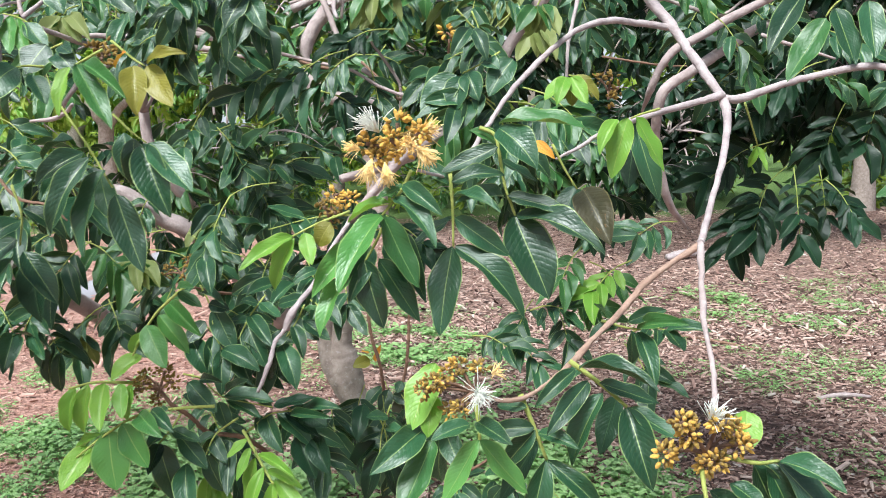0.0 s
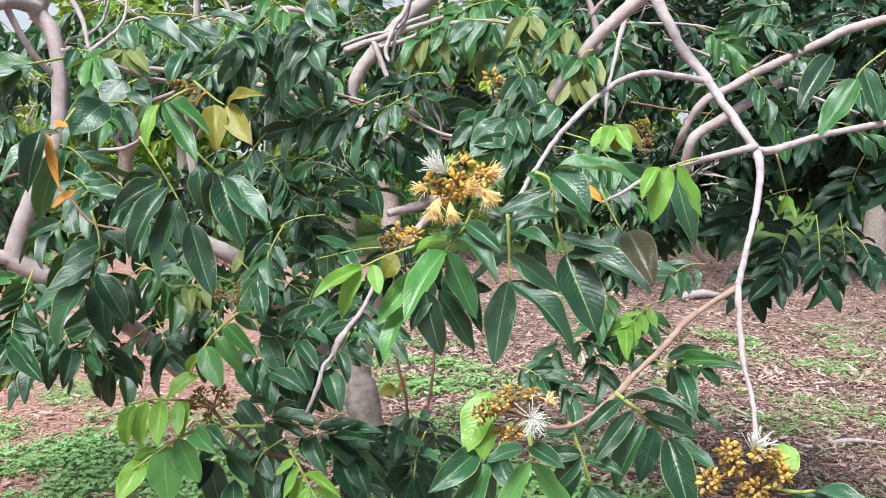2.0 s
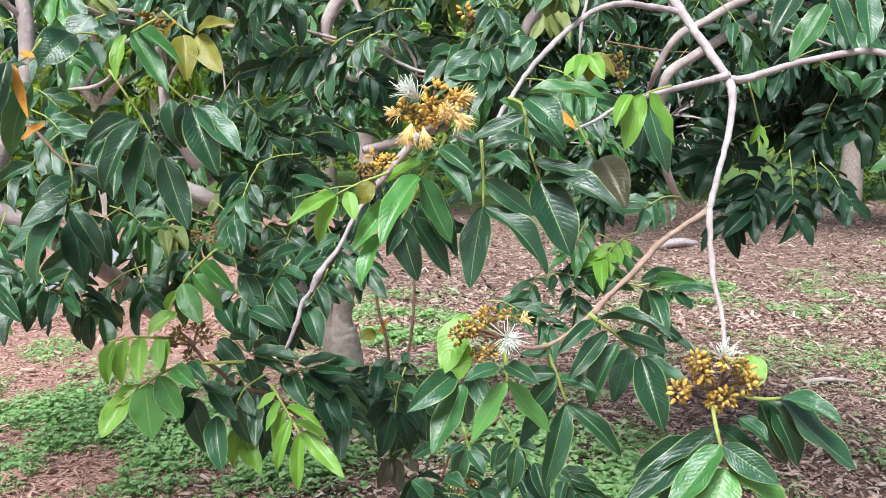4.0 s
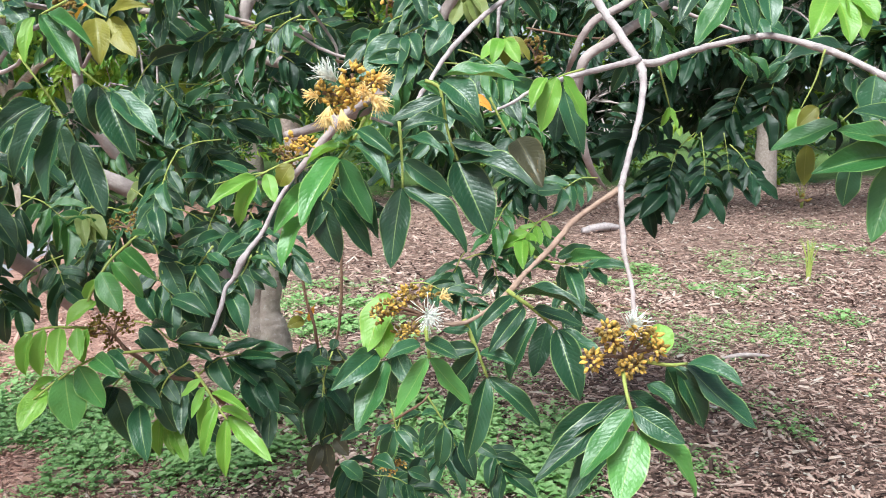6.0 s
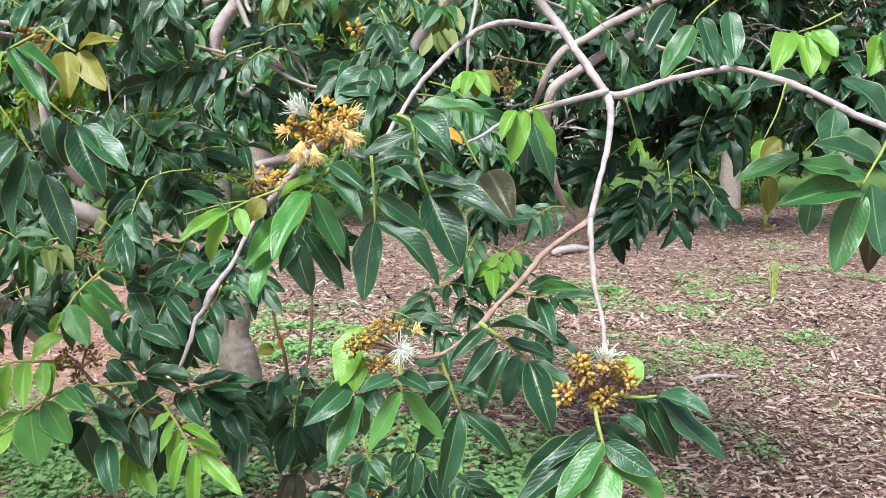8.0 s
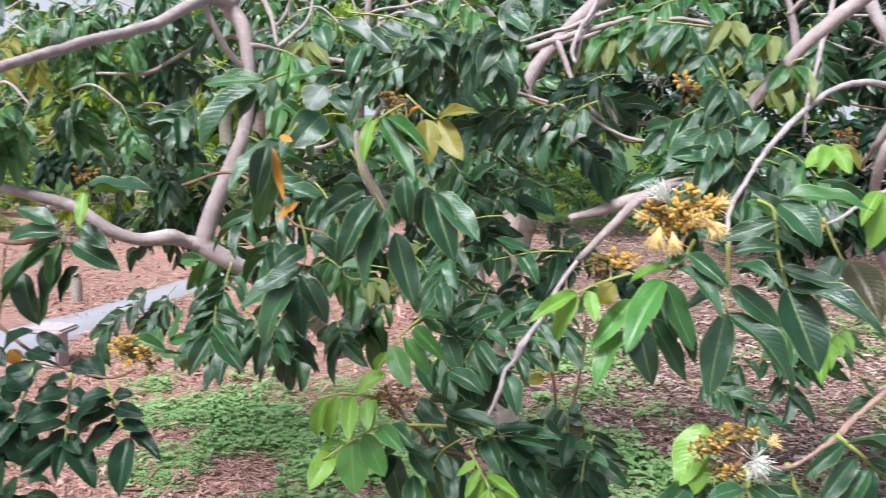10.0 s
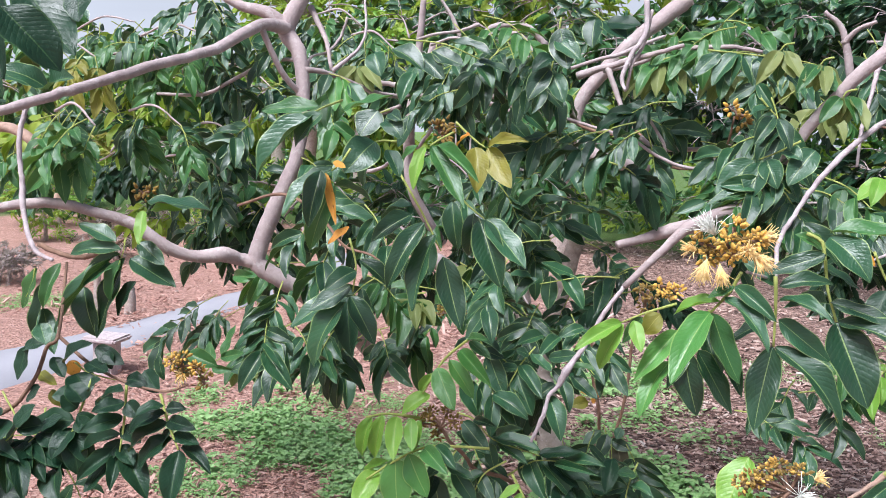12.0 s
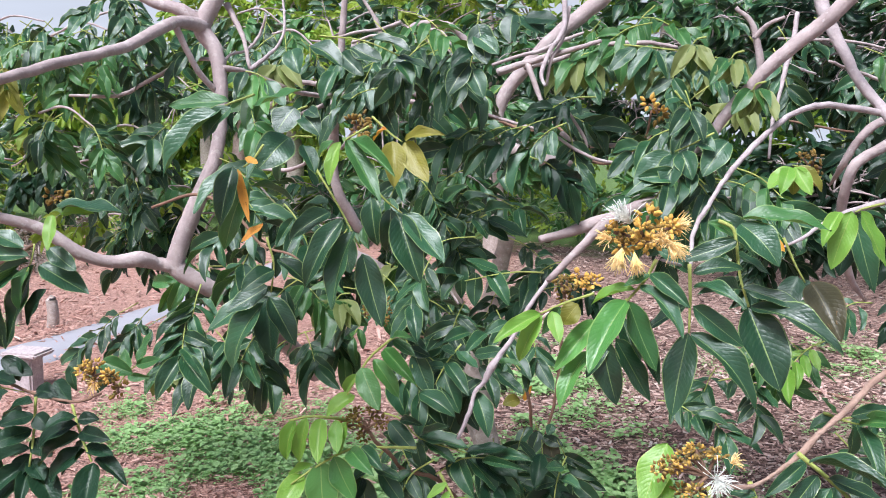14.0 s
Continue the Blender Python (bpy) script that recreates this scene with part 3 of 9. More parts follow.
weeds("weeds", 5, [(2.5, 6.3, 0.9, 0.5, 480), (3.6, 7.3, 0.8, 0.5, 340), (1.6, 5.0, 0.6, 0.5, 240), (2.2, 4.4, 0.6, 0.4, 190), (1.3, 5.9, 0.7, 0.5, 300), (1.9, 3.6, 0.5, 0.3, 130), (2.38, 6.75, 0.66, 0.54, 390), (2.43, 5.9, 0.33, 0.33, 225), (-0.39, 5.84, 0.57, 0.95, 540), (-0.11, 3.82, 0.43, 0.69, 1050), (0.48, 3.6, 0.34, 0.62, 630), (2.88, 5.01, 0.18, 0.22, 75), (1.62, 3.25, 0.12, 0.12, 60), (4.16, 7.52, 0.31, 0.42, 105), (4.58, 8.91, 0.31, 0.5, 105), (2.98, 6.65, 0.42, 0.28, 120), (2.32, 4.96, 0.32, 0.32, 135), (-0.57, 3.88, 0.19, 0.51, 450), (-1.54, 3.74, 0.37, 0.55, 750), (4.49, 6.88, 0.29, 0.3, 135), (1.76, 4.67, 0.23, 0.23, 90), (0.64, 3.1, 0.18, 0.22, 240), (1.16, 3.03, 0.11, 0.16, 75), (-1.6, 4.35, 0.55, 0.51, 600), (-0.9, 3.35, 0.38, 0.38, 750), (-0.63, 4.8, 0.2, 0.78, 300), (-0.14, 5.49, 0.23, 0.66, 240), (0.09, 3.39, 0.29, 0.55, 750), (0.74, 3.43, 0.15, 0.34, 240)], "thin green weeds scattered over the mulch")
weeds("weeds", 6, [(-0.84, 3.29, 0.4255, 0.276, 264), (-0.55, 5.86, 0.2875, 0.648, 88), (-0.06, 5.2, 0.253, 0.516, 88), (-0.17, 3.83, 0.3795, 0.708, 330), (0.17, 4.1, 0.2645, 0.444, 132), (0.44, 3.47, 0.2645, 0.504, 286), (0.52, 3.01, 0.207, 0.252, 176), (-1.49, 3.61, 0.2875, 0.42, 242), (-0.54, 3.6, 0.22999999999999998, 0.432, 176), (2.88, 5.01, 0.1265, 0.156, 22), (1.62, 3.25, 0.0805, 0.072, 22), (1.81, 6.62, 0.322, 0.324, 66), (-1.85, 3.59, 0.3795, 0.336, 110), (-1.44, 3.31, 0.2875, 0.216, 88), (-1.96, 3.96, 0.48299999999999993, 0.624, 110), (-0.41, 5.66, 0.44849999999999995, 0.804, 176)], "broad-leaved green weeds below the tree", 0.022, 0.05)


def grass_tuft(x, y, tall, seed):
    rng = np.random.default_rng(seed)
    v, f, n = [], [], 0
    for _ in range(14):
        a, lean = rng.uniform(0, 6.28), rng.uniform(0.02, 0.35)
        h = tall * rng.uniform(0.5, 1.0)
        d = np.array([math.cos(a), math.sin(a), 0])
        p = spline([(*(d * 0.01), 0.005), (*(d * lean * h * 0.4 + [0, 0, h * 0.6]), 0.004), (*(d * lean * h * 1.1 + [0, 0, h]), 0.0008)], 4)
        a1, b1 = tube_arrays(p, 4)
        v.append(a1)
        f += [tuple(i + n for i in q) for q in b1]
        n += len(a1)
    ob = new("grass_tuft", mesh_of("grass_tuft", np.concatenate(v).tolist(), f, GREEN_STALK))
    ob.location = (x, y, height(x, y))
    return tagged(ob, "upright tuft of coarse green grass in mulch", "grass")


grass_tuft(3.23, 6.16, 0.40, 3)
grass_tuft(5.2, 10.2, 0.35, 4)


def log(name, x, y, long, thick, turn, label, mat):
    ob = thing(name, (x, y, height(x, y)), label, "wood")
    c, s = math.cos(radians(turn)), math.sin(radians(turn))
    limb("stick", ob, mat, (x - c * long / 2, y - s * long / 2, thick * 0.7, thick * 0.8), (x, y, thick + 0.01, thick), (x + c * long / 2, y + s * long / 2, thick * 0.7, thick * 0.6), sides=8)


log("fallen_branch", 2.26, 8.77, 0.5, 0.045, 22, "short grey log lying on the mulch", GREY_TWIG)
log("fallen_stick", 1.55, 5.5, 0.75, 0.010, -38, "thin bare stick lying on the mulch", RED_TWIG)
log("fallen_stick", 1.95, 4.35, 0.28, 0.014, 3, "pale broken stick on the mulch", BARK)
log("fallen_stick", 2.6, 3.9, 0.5, 0.009, -30, "thin bare stick lying on the mulch", RED_TWIG)


def stump(name, x, y, tall, thick, label, mat, seed):
    ob = thing(name, (x, y, 0), label, "post")
    limb("post", ob, mat, (x, y, -0.05, thick * 1.1), (x + 0.01, y, tall * 0.5, thick), (x, y, tall - 0.01, thick * 0.96), (x, y, tall, thick * 0.85), sides=12, knots=0.02)


stump("wooden_post", -4.26, 5.98, 0.22, 0.045, "short weathered wooden post beside the path", TRUNK, 1)
stump("wooden_post", -4.55, 5.95, 0.55, 0.03, "thin weathered stake beside the path", TRUNK, 2)


def marker(x, y):
    """A low path lamp: square pillar with a flat overhanging cap."""
    ob = thing("path_marker", (x, y, 0), "low grey stone pillar with a flat cap beside the path", "marker")
    for name, sx, sy, sz, z in (("cap", 0.24, 0.20, 0.035, 0.20), ("pillar", 0.13, 0.13, 0.24, -0.04)):
        bm = bmesh.new()
        bmesh.ops.create_cube(bm, size=1)
        bmesh.ops.scale(bm, vec=(sx, sy, sz), verts=bm.verts)
        bmesh.ops.bevel(bm, geom=bm.edges[:], offset=0.012, segments=2, affect="EDGES")
        bmesh.ops.translate(bm, vec=(0, 0, z + sz / 2), verts=bm.verts)
        me = bpy.data.meshes.new(name)
        bm.to_mesh(me)
        bm.free()
        me.materials.append(GREY_TWIG)
        put(new(name, me), ob, (x, y, 0))


marker(-3.42, 4.52)


# ---------------------------------------------------------------- trees and shrubs behind
def far_tree(x, y, trunk_r, fork, blobs, long, mats, label, seed, leaves=7, hang=0.5, fat=0.42):
    ob = thing("tree", (x, y, 0), label, "tree", "trees behind the bed")
    rng = np.random.default_rng(seed)
    limb("trunk", ob, TRUNK, (x, y, -0.1, trunk_r * 1.25), (x + 0.03, y, fork * 0.3, trunk_r), (x - 0.03, y, fork * 0.7, trunk_r * 0.9), (x, y, fork, trunk_r * 0.85), sides=14)
    for bx, by, bz, rx, rz, twigs in blobs:
        limb("limb", ob, TRUNK, (x, y, fork * 0.95, trunk_r * 0.6), (x + bx * 0.4, y + by * 0.4, fork + (bz - fork) * 0.6, trunk_r * 0.4), (x + bx, y + by, bz, trunk_r * 0.15), sides=8)
        crown(ob, "foliage", int(rng.integers(9999)), (x + bx, y + by, bz), (rx, rx, rz), twigs, leaves, long, mats, "leafy crown", hang=hang, thick=0.012, fat=fat, pairs=5, woody=TRUNK)
    return ob


# the SHADE leaves of these two trees carry their shadow as colour
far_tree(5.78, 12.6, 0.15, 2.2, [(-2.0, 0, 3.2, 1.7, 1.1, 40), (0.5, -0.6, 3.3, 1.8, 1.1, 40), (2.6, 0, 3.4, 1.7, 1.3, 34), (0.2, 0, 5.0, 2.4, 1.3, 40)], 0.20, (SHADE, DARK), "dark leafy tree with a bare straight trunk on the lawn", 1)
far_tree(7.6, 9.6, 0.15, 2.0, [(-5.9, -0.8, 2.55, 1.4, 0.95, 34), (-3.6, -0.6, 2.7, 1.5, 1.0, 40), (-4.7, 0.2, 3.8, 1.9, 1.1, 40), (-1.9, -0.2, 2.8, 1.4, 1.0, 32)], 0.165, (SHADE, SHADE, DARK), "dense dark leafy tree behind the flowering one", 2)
# FAR leaves below look sunlit through their pale colour
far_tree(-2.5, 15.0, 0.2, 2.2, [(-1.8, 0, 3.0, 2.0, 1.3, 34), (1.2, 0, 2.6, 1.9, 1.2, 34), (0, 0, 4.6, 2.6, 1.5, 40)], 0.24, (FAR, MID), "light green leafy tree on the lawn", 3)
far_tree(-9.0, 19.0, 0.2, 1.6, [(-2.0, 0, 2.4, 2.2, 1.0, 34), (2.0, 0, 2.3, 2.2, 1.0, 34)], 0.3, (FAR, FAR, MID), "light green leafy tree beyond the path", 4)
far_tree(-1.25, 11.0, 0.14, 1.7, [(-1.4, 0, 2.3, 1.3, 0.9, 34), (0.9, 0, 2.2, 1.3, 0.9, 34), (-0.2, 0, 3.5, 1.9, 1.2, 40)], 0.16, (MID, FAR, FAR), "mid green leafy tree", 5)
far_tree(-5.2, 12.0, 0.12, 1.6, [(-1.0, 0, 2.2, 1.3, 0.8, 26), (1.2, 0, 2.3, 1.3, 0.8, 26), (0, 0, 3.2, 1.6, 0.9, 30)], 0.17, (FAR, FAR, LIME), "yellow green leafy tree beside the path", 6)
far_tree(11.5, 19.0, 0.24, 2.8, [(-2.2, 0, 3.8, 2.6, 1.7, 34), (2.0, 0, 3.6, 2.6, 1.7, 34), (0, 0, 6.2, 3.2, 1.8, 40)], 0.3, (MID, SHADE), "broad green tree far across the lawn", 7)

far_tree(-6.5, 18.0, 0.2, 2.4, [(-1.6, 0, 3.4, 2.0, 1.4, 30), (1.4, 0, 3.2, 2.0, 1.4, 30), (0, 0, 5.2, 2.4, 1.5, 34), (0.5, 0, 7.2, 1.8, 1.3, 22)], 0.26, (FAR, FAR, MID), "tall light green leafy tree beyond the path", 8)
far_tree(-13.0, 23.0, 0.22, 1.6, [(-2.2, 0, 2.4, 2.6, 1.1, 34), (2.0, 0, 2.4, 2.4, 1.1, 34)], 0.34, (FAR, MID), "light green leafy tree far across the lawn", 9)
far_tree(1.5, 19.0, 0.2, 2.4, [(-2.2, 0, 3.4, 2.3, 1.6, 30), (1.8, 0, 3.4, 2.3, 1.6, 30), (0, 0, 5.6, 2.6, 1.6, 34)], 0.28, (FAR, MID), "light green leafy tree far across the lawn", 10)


def shrub(x, y, rx, rz, twigs, long, mats, label, seed, woody=None):
    ob = thing("shrub", (x, y, 0), label, "shrub", "shrubs beyond the path")
    limb("stem", ob, TRUNK, (x, y, -0.03, 0.03), (x, y, rz * 0.5, 0.02), (x, y, rz, 0.01), sides=8)
    crown(ob, "foliage", seed, (x, y, rz * 0.95), (rx, rx, rz), twigs, 6, long, mats, "shrub leaves and twigs", hang=0.1, thick=0.006, fat=0.3, pairs=4, woody=woody or TRUNK)


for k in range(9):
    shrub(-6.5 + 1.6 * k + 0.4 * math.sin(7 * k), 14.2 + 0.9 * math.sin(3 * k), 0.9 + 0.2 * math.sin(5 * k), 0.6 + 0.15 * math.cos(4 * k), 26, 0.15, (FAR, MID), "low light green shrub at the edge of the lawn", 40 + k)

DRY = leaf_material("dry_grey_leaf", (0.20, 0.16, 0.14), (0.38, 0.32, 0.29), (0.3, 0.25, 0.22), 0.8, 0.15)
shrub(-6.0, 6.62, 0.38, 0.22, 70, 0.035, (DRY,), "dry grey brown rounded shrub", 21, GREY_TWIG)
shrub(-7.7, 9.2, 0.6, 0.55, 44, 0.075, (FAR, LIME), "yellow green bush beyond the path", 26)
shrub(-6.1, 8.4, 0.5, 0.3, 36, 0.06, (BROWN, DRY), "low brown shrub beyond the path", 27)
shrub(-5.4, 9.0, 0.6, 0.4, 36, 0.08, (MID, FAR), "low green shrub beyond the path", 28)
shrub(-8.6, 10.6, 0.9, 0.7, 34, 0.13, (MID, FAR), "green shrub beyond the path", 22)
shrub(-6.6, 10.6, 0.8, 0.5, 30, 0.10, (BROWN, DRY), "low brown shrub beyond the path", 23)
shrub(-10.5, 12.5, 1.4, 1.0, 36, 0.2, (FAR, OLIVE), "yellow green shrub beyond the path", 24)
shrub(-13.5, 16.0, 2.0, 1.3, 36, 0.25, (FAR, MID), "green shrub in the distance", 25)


# dense wood that closes the view behind the lawn, its brightness partly painted in FAR
wood = thing("wood", (0, 24, 0), "dense light green wood closing the far side of the lawn", "trees")
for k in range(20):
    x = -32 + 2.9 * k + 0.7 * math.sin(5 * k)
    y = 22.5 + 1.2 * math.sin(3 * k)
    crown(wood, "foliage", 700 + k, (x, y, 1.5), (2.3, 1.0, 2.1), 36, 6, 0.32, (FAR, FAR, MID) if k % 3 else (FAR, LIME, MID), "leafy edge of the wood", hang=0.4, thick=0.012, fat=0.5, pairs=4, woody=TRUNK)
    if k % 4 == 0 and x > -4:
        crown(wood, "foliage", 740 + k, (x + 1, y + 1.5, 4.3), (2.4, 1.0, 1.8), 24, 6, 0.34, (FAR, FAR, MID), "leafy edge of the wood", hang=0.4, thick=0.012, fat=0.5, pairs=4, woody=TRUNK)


# ---------------------------------------------------------------- the flowering tree
tree = thing("flowering_tree", (-0.5, 3.7, 0.0), "pale-barked flowering tree with glossy pinnate leaves, standing in mulch", "tree")

# the near grey branch and its forks
limb("branch", tree, GREY_TWIG, (0.263, 1.700, 1.953, 0.0110), (0.283, 1.620, 1.823, 0.0104), (0.329, 1.580, 1.714, 0.0091), (0.373, 1.550, 1.646, 0.0086), (0.388, 1.500, 1.603, 0.0080), (0.404, 1.450, 1.560, 0.0076), (0.418, 1.400, 1.517, 0.0075), (0.413, 1.360, 1.480, 0.0059), (0.382, 1.280, 1.428, 0.0050), (0.348, 1.200, 1.390, 0.0044), (0.309, 1.110, 1.345, 0.0041), label="smooth grey branch with small knots", knots=0.13)
limb("twig", tree, BARK, (0.309, 1.110, 1.345, 0.0038), (0.295, 1.050, 1.309, 0.0032), (0.279, 0.980, 1.277, 0.0030), (0.271, 0.920, 1.255, 0.0028), (0.260, 0.870, 1.228, 0.0027), (0.250, 0.840, 1.204, 0.0030), sides=8, label="thin pinkish grey twig ending in a flower cluster", knots=0.22)
limb("twig", tree, TAN_TWIG, (0.309, 1.110, 1.343, 0.0048), (0.274, 1.100, 1.324, 0.0045), (0.236, 1.080, 1.302, 0.0042), (0.202, 1.060, 1.270, 0.0040), (0.168, 1.040, 1.245, 0.0037), (0.141, 1.020, 1.223, 0.0040), (0.109, 1.000, 1.205, 0.0034), (0.080, 0.980, 1.197, 0.0027), (0.047, 0.970, 1.202, 0.0021), sides=8, label="tan twig ending in a flower cluster", knots=0.2)
limb("twig", tree, GREY_TWIG, (0.373, 1.550, 1.642, 0.0059), (0.320, 1.530, 1.648, 0.0055), (0.265, 1.500, 1.651, 0.0054), (0.211, 1.460, 1.636, 0.0049), (0.169, 1.420, 1.608, 0.0044), (0.129, 1.380, 1.573, 0.0043), (0.090, 1.330, 1.532, 0.0038), (0.062, 1.290, 1.494, 0.0034), (0.037, 1.240, 1.459, 0.0030), (0.020, 1.120, 1.429, 0.0023), (0.001, 1.070, 1.436, 0.0020), (-0.024, 1.040, 1.445, 0.0017), sides=8, label="arching grey twig", knots=0.07)
limb("twig", tree, GREY_TWIG, (0.417, 1.400, 1.526, 0.0060), (0.369, 1.380, 1.515, 0.0053), (0.307, 1.340, 1.502, 0.0045), (0.256, 1.300, 1.490, 0.0041), (0.216, 1.260, 1.478, 0.0031), (0.177, 1.220, 1.459, 0.0023), (0.145, 1.200, 1.446, 0.0015), sides=8, label="grey side twig with red tip", knots=0.1)
limb("branch", tree, GREY_TWIG, (0.416, 1.400, 1.520, 0.0062), (0.448, 1.410, 1.520, 0.0062), (0.504, 1.430, 1.536, 0.0058), (0.572, 1.450, 1.552, 0.0059), (0.659, 1.460, 1.565, 0.0061), (0.717, 1.430, 1.549, 0.0061), (0.764, 1.400, 1.528, 0.0061), (0.804, 1.360, 1.498, 0.0060), (0.827, 1.330, 1.478, 0.0056), (0.855, 1.280, 1.455, 0.0055), (0.907, 1.200, 1.394, 0.0051), label="long arching grey branch", knots=0.08)
limb("twig", tree, GREY_TWIG, (0.258, 1.700, 1.828, 0.0043), (0.251, 1.680, 1.777, 0.0043), (0.234, 1.650, 1.724, 0.0045), (0.220, 1.620, 1.671, 0.0037), (0.208, 1.600, 1.628, 0.0033), (0.202, 1.580, 1.561, 0.0023), sides=8, label="hanging knotty twig", knots=0.15)
limb("limb", tree, BARK, (0.994, 2.052, 1.845, 0.0109), (0.887, 2.014, 1.818, 0.0099), (0.788, 1.976, 1.789, 0.0095), (0.714, 1.938, 1.755, 0.0092), (0.641, 1.900, 1.722, 0.0089), (0.561, 1.870, 1.686, 0.0091), (0.497, 1.847, 1.650, 0.0089), (0.445, 1.824, 1.626, 0.0089), (0.417, 1.824, 1.592, 0.0078), (0.401, 1.839, 1.549, 0.0075), (0.396, 1.900, 1.504, 0.0025), label="curved pinkish grey limb")
limb("limb", tree, BARK, (0.742, 2.052, 1.697, 0.0115), (0.665, 2.014, 1.677, 0.0112), (0.585, 1.976, 1.633, 0.0112), (0.513, 1.938, 1.591, 0.0115), (0.449, 1.900, 1.555, 0.0112), (0.430, 1.900, 1.514, 0.0112), (0.435, 1.938, 1.428, 0.0113), (0.471, 1.976, 1.309, 0.0097), (0.535, 2.052, 1.233, 0.0025), label="curved pinkish grey limb")
limb("limb", tree, BARK, (0.360, 1.500, 1.898, 0.0139), (0.261, 1.500, 1.790, 0.0128), (0.224, 1.500, 1.758, 0.0119), (0.177, 1.500, 1.714, 0.0110), (0.140, 1.500, 1.669, 0.0102), (0.107, 1.500, 1.626, 0.0095), (0.079, 1.500, 1.578, 0.0087), (0.050, 1.500, 1.533, 0.0087), (0.028, 1.500, 1.491, 0.0095), (-0.011, 1.500, 1.479, 0.0108), (-0.073, 1.500, 1.446, 0.0095), (-0.112, 1.500, 1.404, 0.0073), (-0.173, 1.500, 1.335, 0.0055), label="thick pale limb behind the flowers")
limb("twig", tree, GREY_TWIG, (-0.173, 1.500, 1.335, 0.0044), (-0.203, 1.480, 1.291, 0.0037), (-0.227, 1.450, 1.242, 0.0040), (-0.253, 1.400, 1.208, 0.0048), (-0.267, 1.390, 1.178, 0.0039), (-0.282, 1.380, 1.159, 0.0042), (-0.288, 1.360, 1.131, 0.0038), (-0.304, 1.340, 1.090, 0.0030), sides=8, label="bare hanging grey twig", knots=0.3)

# the pale limbs further in
limb("limb", tree, BARK, (-0.776, 2.048, 0.970, 0.0239), (-0.823, 1.888, 1.108, 0.0209), (-0.839, 1.760, 1.181, 0.0196), (-0.875, 1.696, 1.235, 0.0190), (-0.915, 1.664, 1.269, 0.0189), (-0.956, 1.651, 1.302, 0.0201), (-0.942, 1.664, 1.372, 0.0178), (-0.911, 1.683, 1.459, 0.0167), (-0.887, 1.702, 1.536, 0.0155), (-0.888, 1.728, 1.622, 0.0156), (-0.894, 1.741, 1.697, 0.0159), (-0.911, 1.754, 1.759, 0.0173), (-0.941, 1.760, 1.809, 0.0198), (-0.902, 1.779, 1.898, 0.0165), label="forked pale limb rising through the crown")
limb("limb", tree, BARK, (-0.956, 1.651, 1.300, 0.0166), (-0.987, 1.632, 1.307, 0.0142), (-1.010, 1.600, 1.320, 0.0175), (-1.053, 1.568, 1.317, 0.0129), (-1.100, 1.536, 1.336, 0.0129), (-1.156, 1.504, 1.384, 0.0117), (-1.215, 1.472, 1.407, 0.0111), (-1.284, 1.440, 1.425, 0.0107), (-1.352, 1.408, 1.422, 0.0095), (-1.433, 1.376, 1.398, 0.0091), (-1.585, 1.344, 1.335, 0.0077), label="pale side limb with a knot")
limb("limb", tree, BARK, (-0.937, 1.760, 1.807, 0.0172), (-0.956, 1.664, 1.803, 0.0121), (-0.973, 1.504, 1.737, 0.0102), (-0.997, 1.344, 1.694, 0.0090), (-1.021, 1.216, 1.655, 0.0084), (-1.048, 1.139, 1.628, 0.0082), (-1.102, 1.056, 1.594, 0.0076), (-1.160, 0.960, 1.550, 0.0066), label="long grey side branch")
limb("limb", tree, BARK, (-0.940, 1.760, 1.809, 0.0172), (-0.980, 1.741, 1.839, 0.0149), (-1.042, 1.728, 1.855, 0.0116), (-1.118, 1.715, 1.902, 0.0095))
limb("twig", tree, GREY_TWIG, (-1.194, 1.260, 1.624, 0.0049), (-1.197, 1.238, 1.560, 0.0045), (-1.183, 1.224, 1.492, 0.0044), (-1.157, 1.195, 1.436, 0.0040), (-1.103, 1.152, 1.385, 0.0042), (-1.010, 1.080, 1.382, 0.0030), sides=8, label="rough grey hanging twig", knots=0.14)
limb("limb", tree, TAN_TWIG, (-1.886, 1.692, 1.588, 0.0113), (-1.666, 1.670, 1.572, 0.0112), (-1.558, 1.656, 1.561, 0.0116), (-1.471, 1.642, 1.505, 0.0126), (-1.427, 1.627, 1.445, 0.0117), (-1.431, 1.620, 1.404, 0.0111))
limb("twig", tree, BARK, (-0.958, 1.664, 1.803, 0.0069), (-0.935, 1.677, 1.745, 0.0064), (-0.918, 1.696, 1.703, 0.0064), (-0.899, 1.728, 1.671, 0.0065), sides=8)
limb("twig", tree, BARK, (-0.890, 1.741, 1.719, 0.0075), (-0.851, 1.792, 1.714, 0.0066), (-0.772, 1.920, 1.678, 0.0060), (-0.710, 2.048, 1.680, 0.0073), (-0.637, 2.048, 1.684, 0.0067), (-0.537, 1.984, 1.668, 0.0055), (-0.408, 1.856, 1.634, 0.0032), sides=8, knots=0.12)
limb("limb", tree, BARK, (-0.745, 2.176, 1.950, 0.0073), (-0.756, 2.176, 1.790, 0.0102), (-0.769, 2.176, 1.671, 0.0134), (-0.778, 2.176, 1.566, 0.0134), (-0.758, 2.176, 1.429, 0.0134), (-0.687, 2.240, 1.286, 0.0148), label="upright pale limb")
limb("limb", tree, BARK, (-0.745, 1.856, 1.373, 0.0148), (-0.707, 1.869, 1.361, 0.0163), (-0.652, 1.888, 1.312, 0.0182), (-0.575, 1.920, 1.261, 0.0216), (-0.516, 2.048, 1.144, 0.0248), (-0.467, 2.240, 0.982, 0.0331), label="pale limb leading down to the trunk")
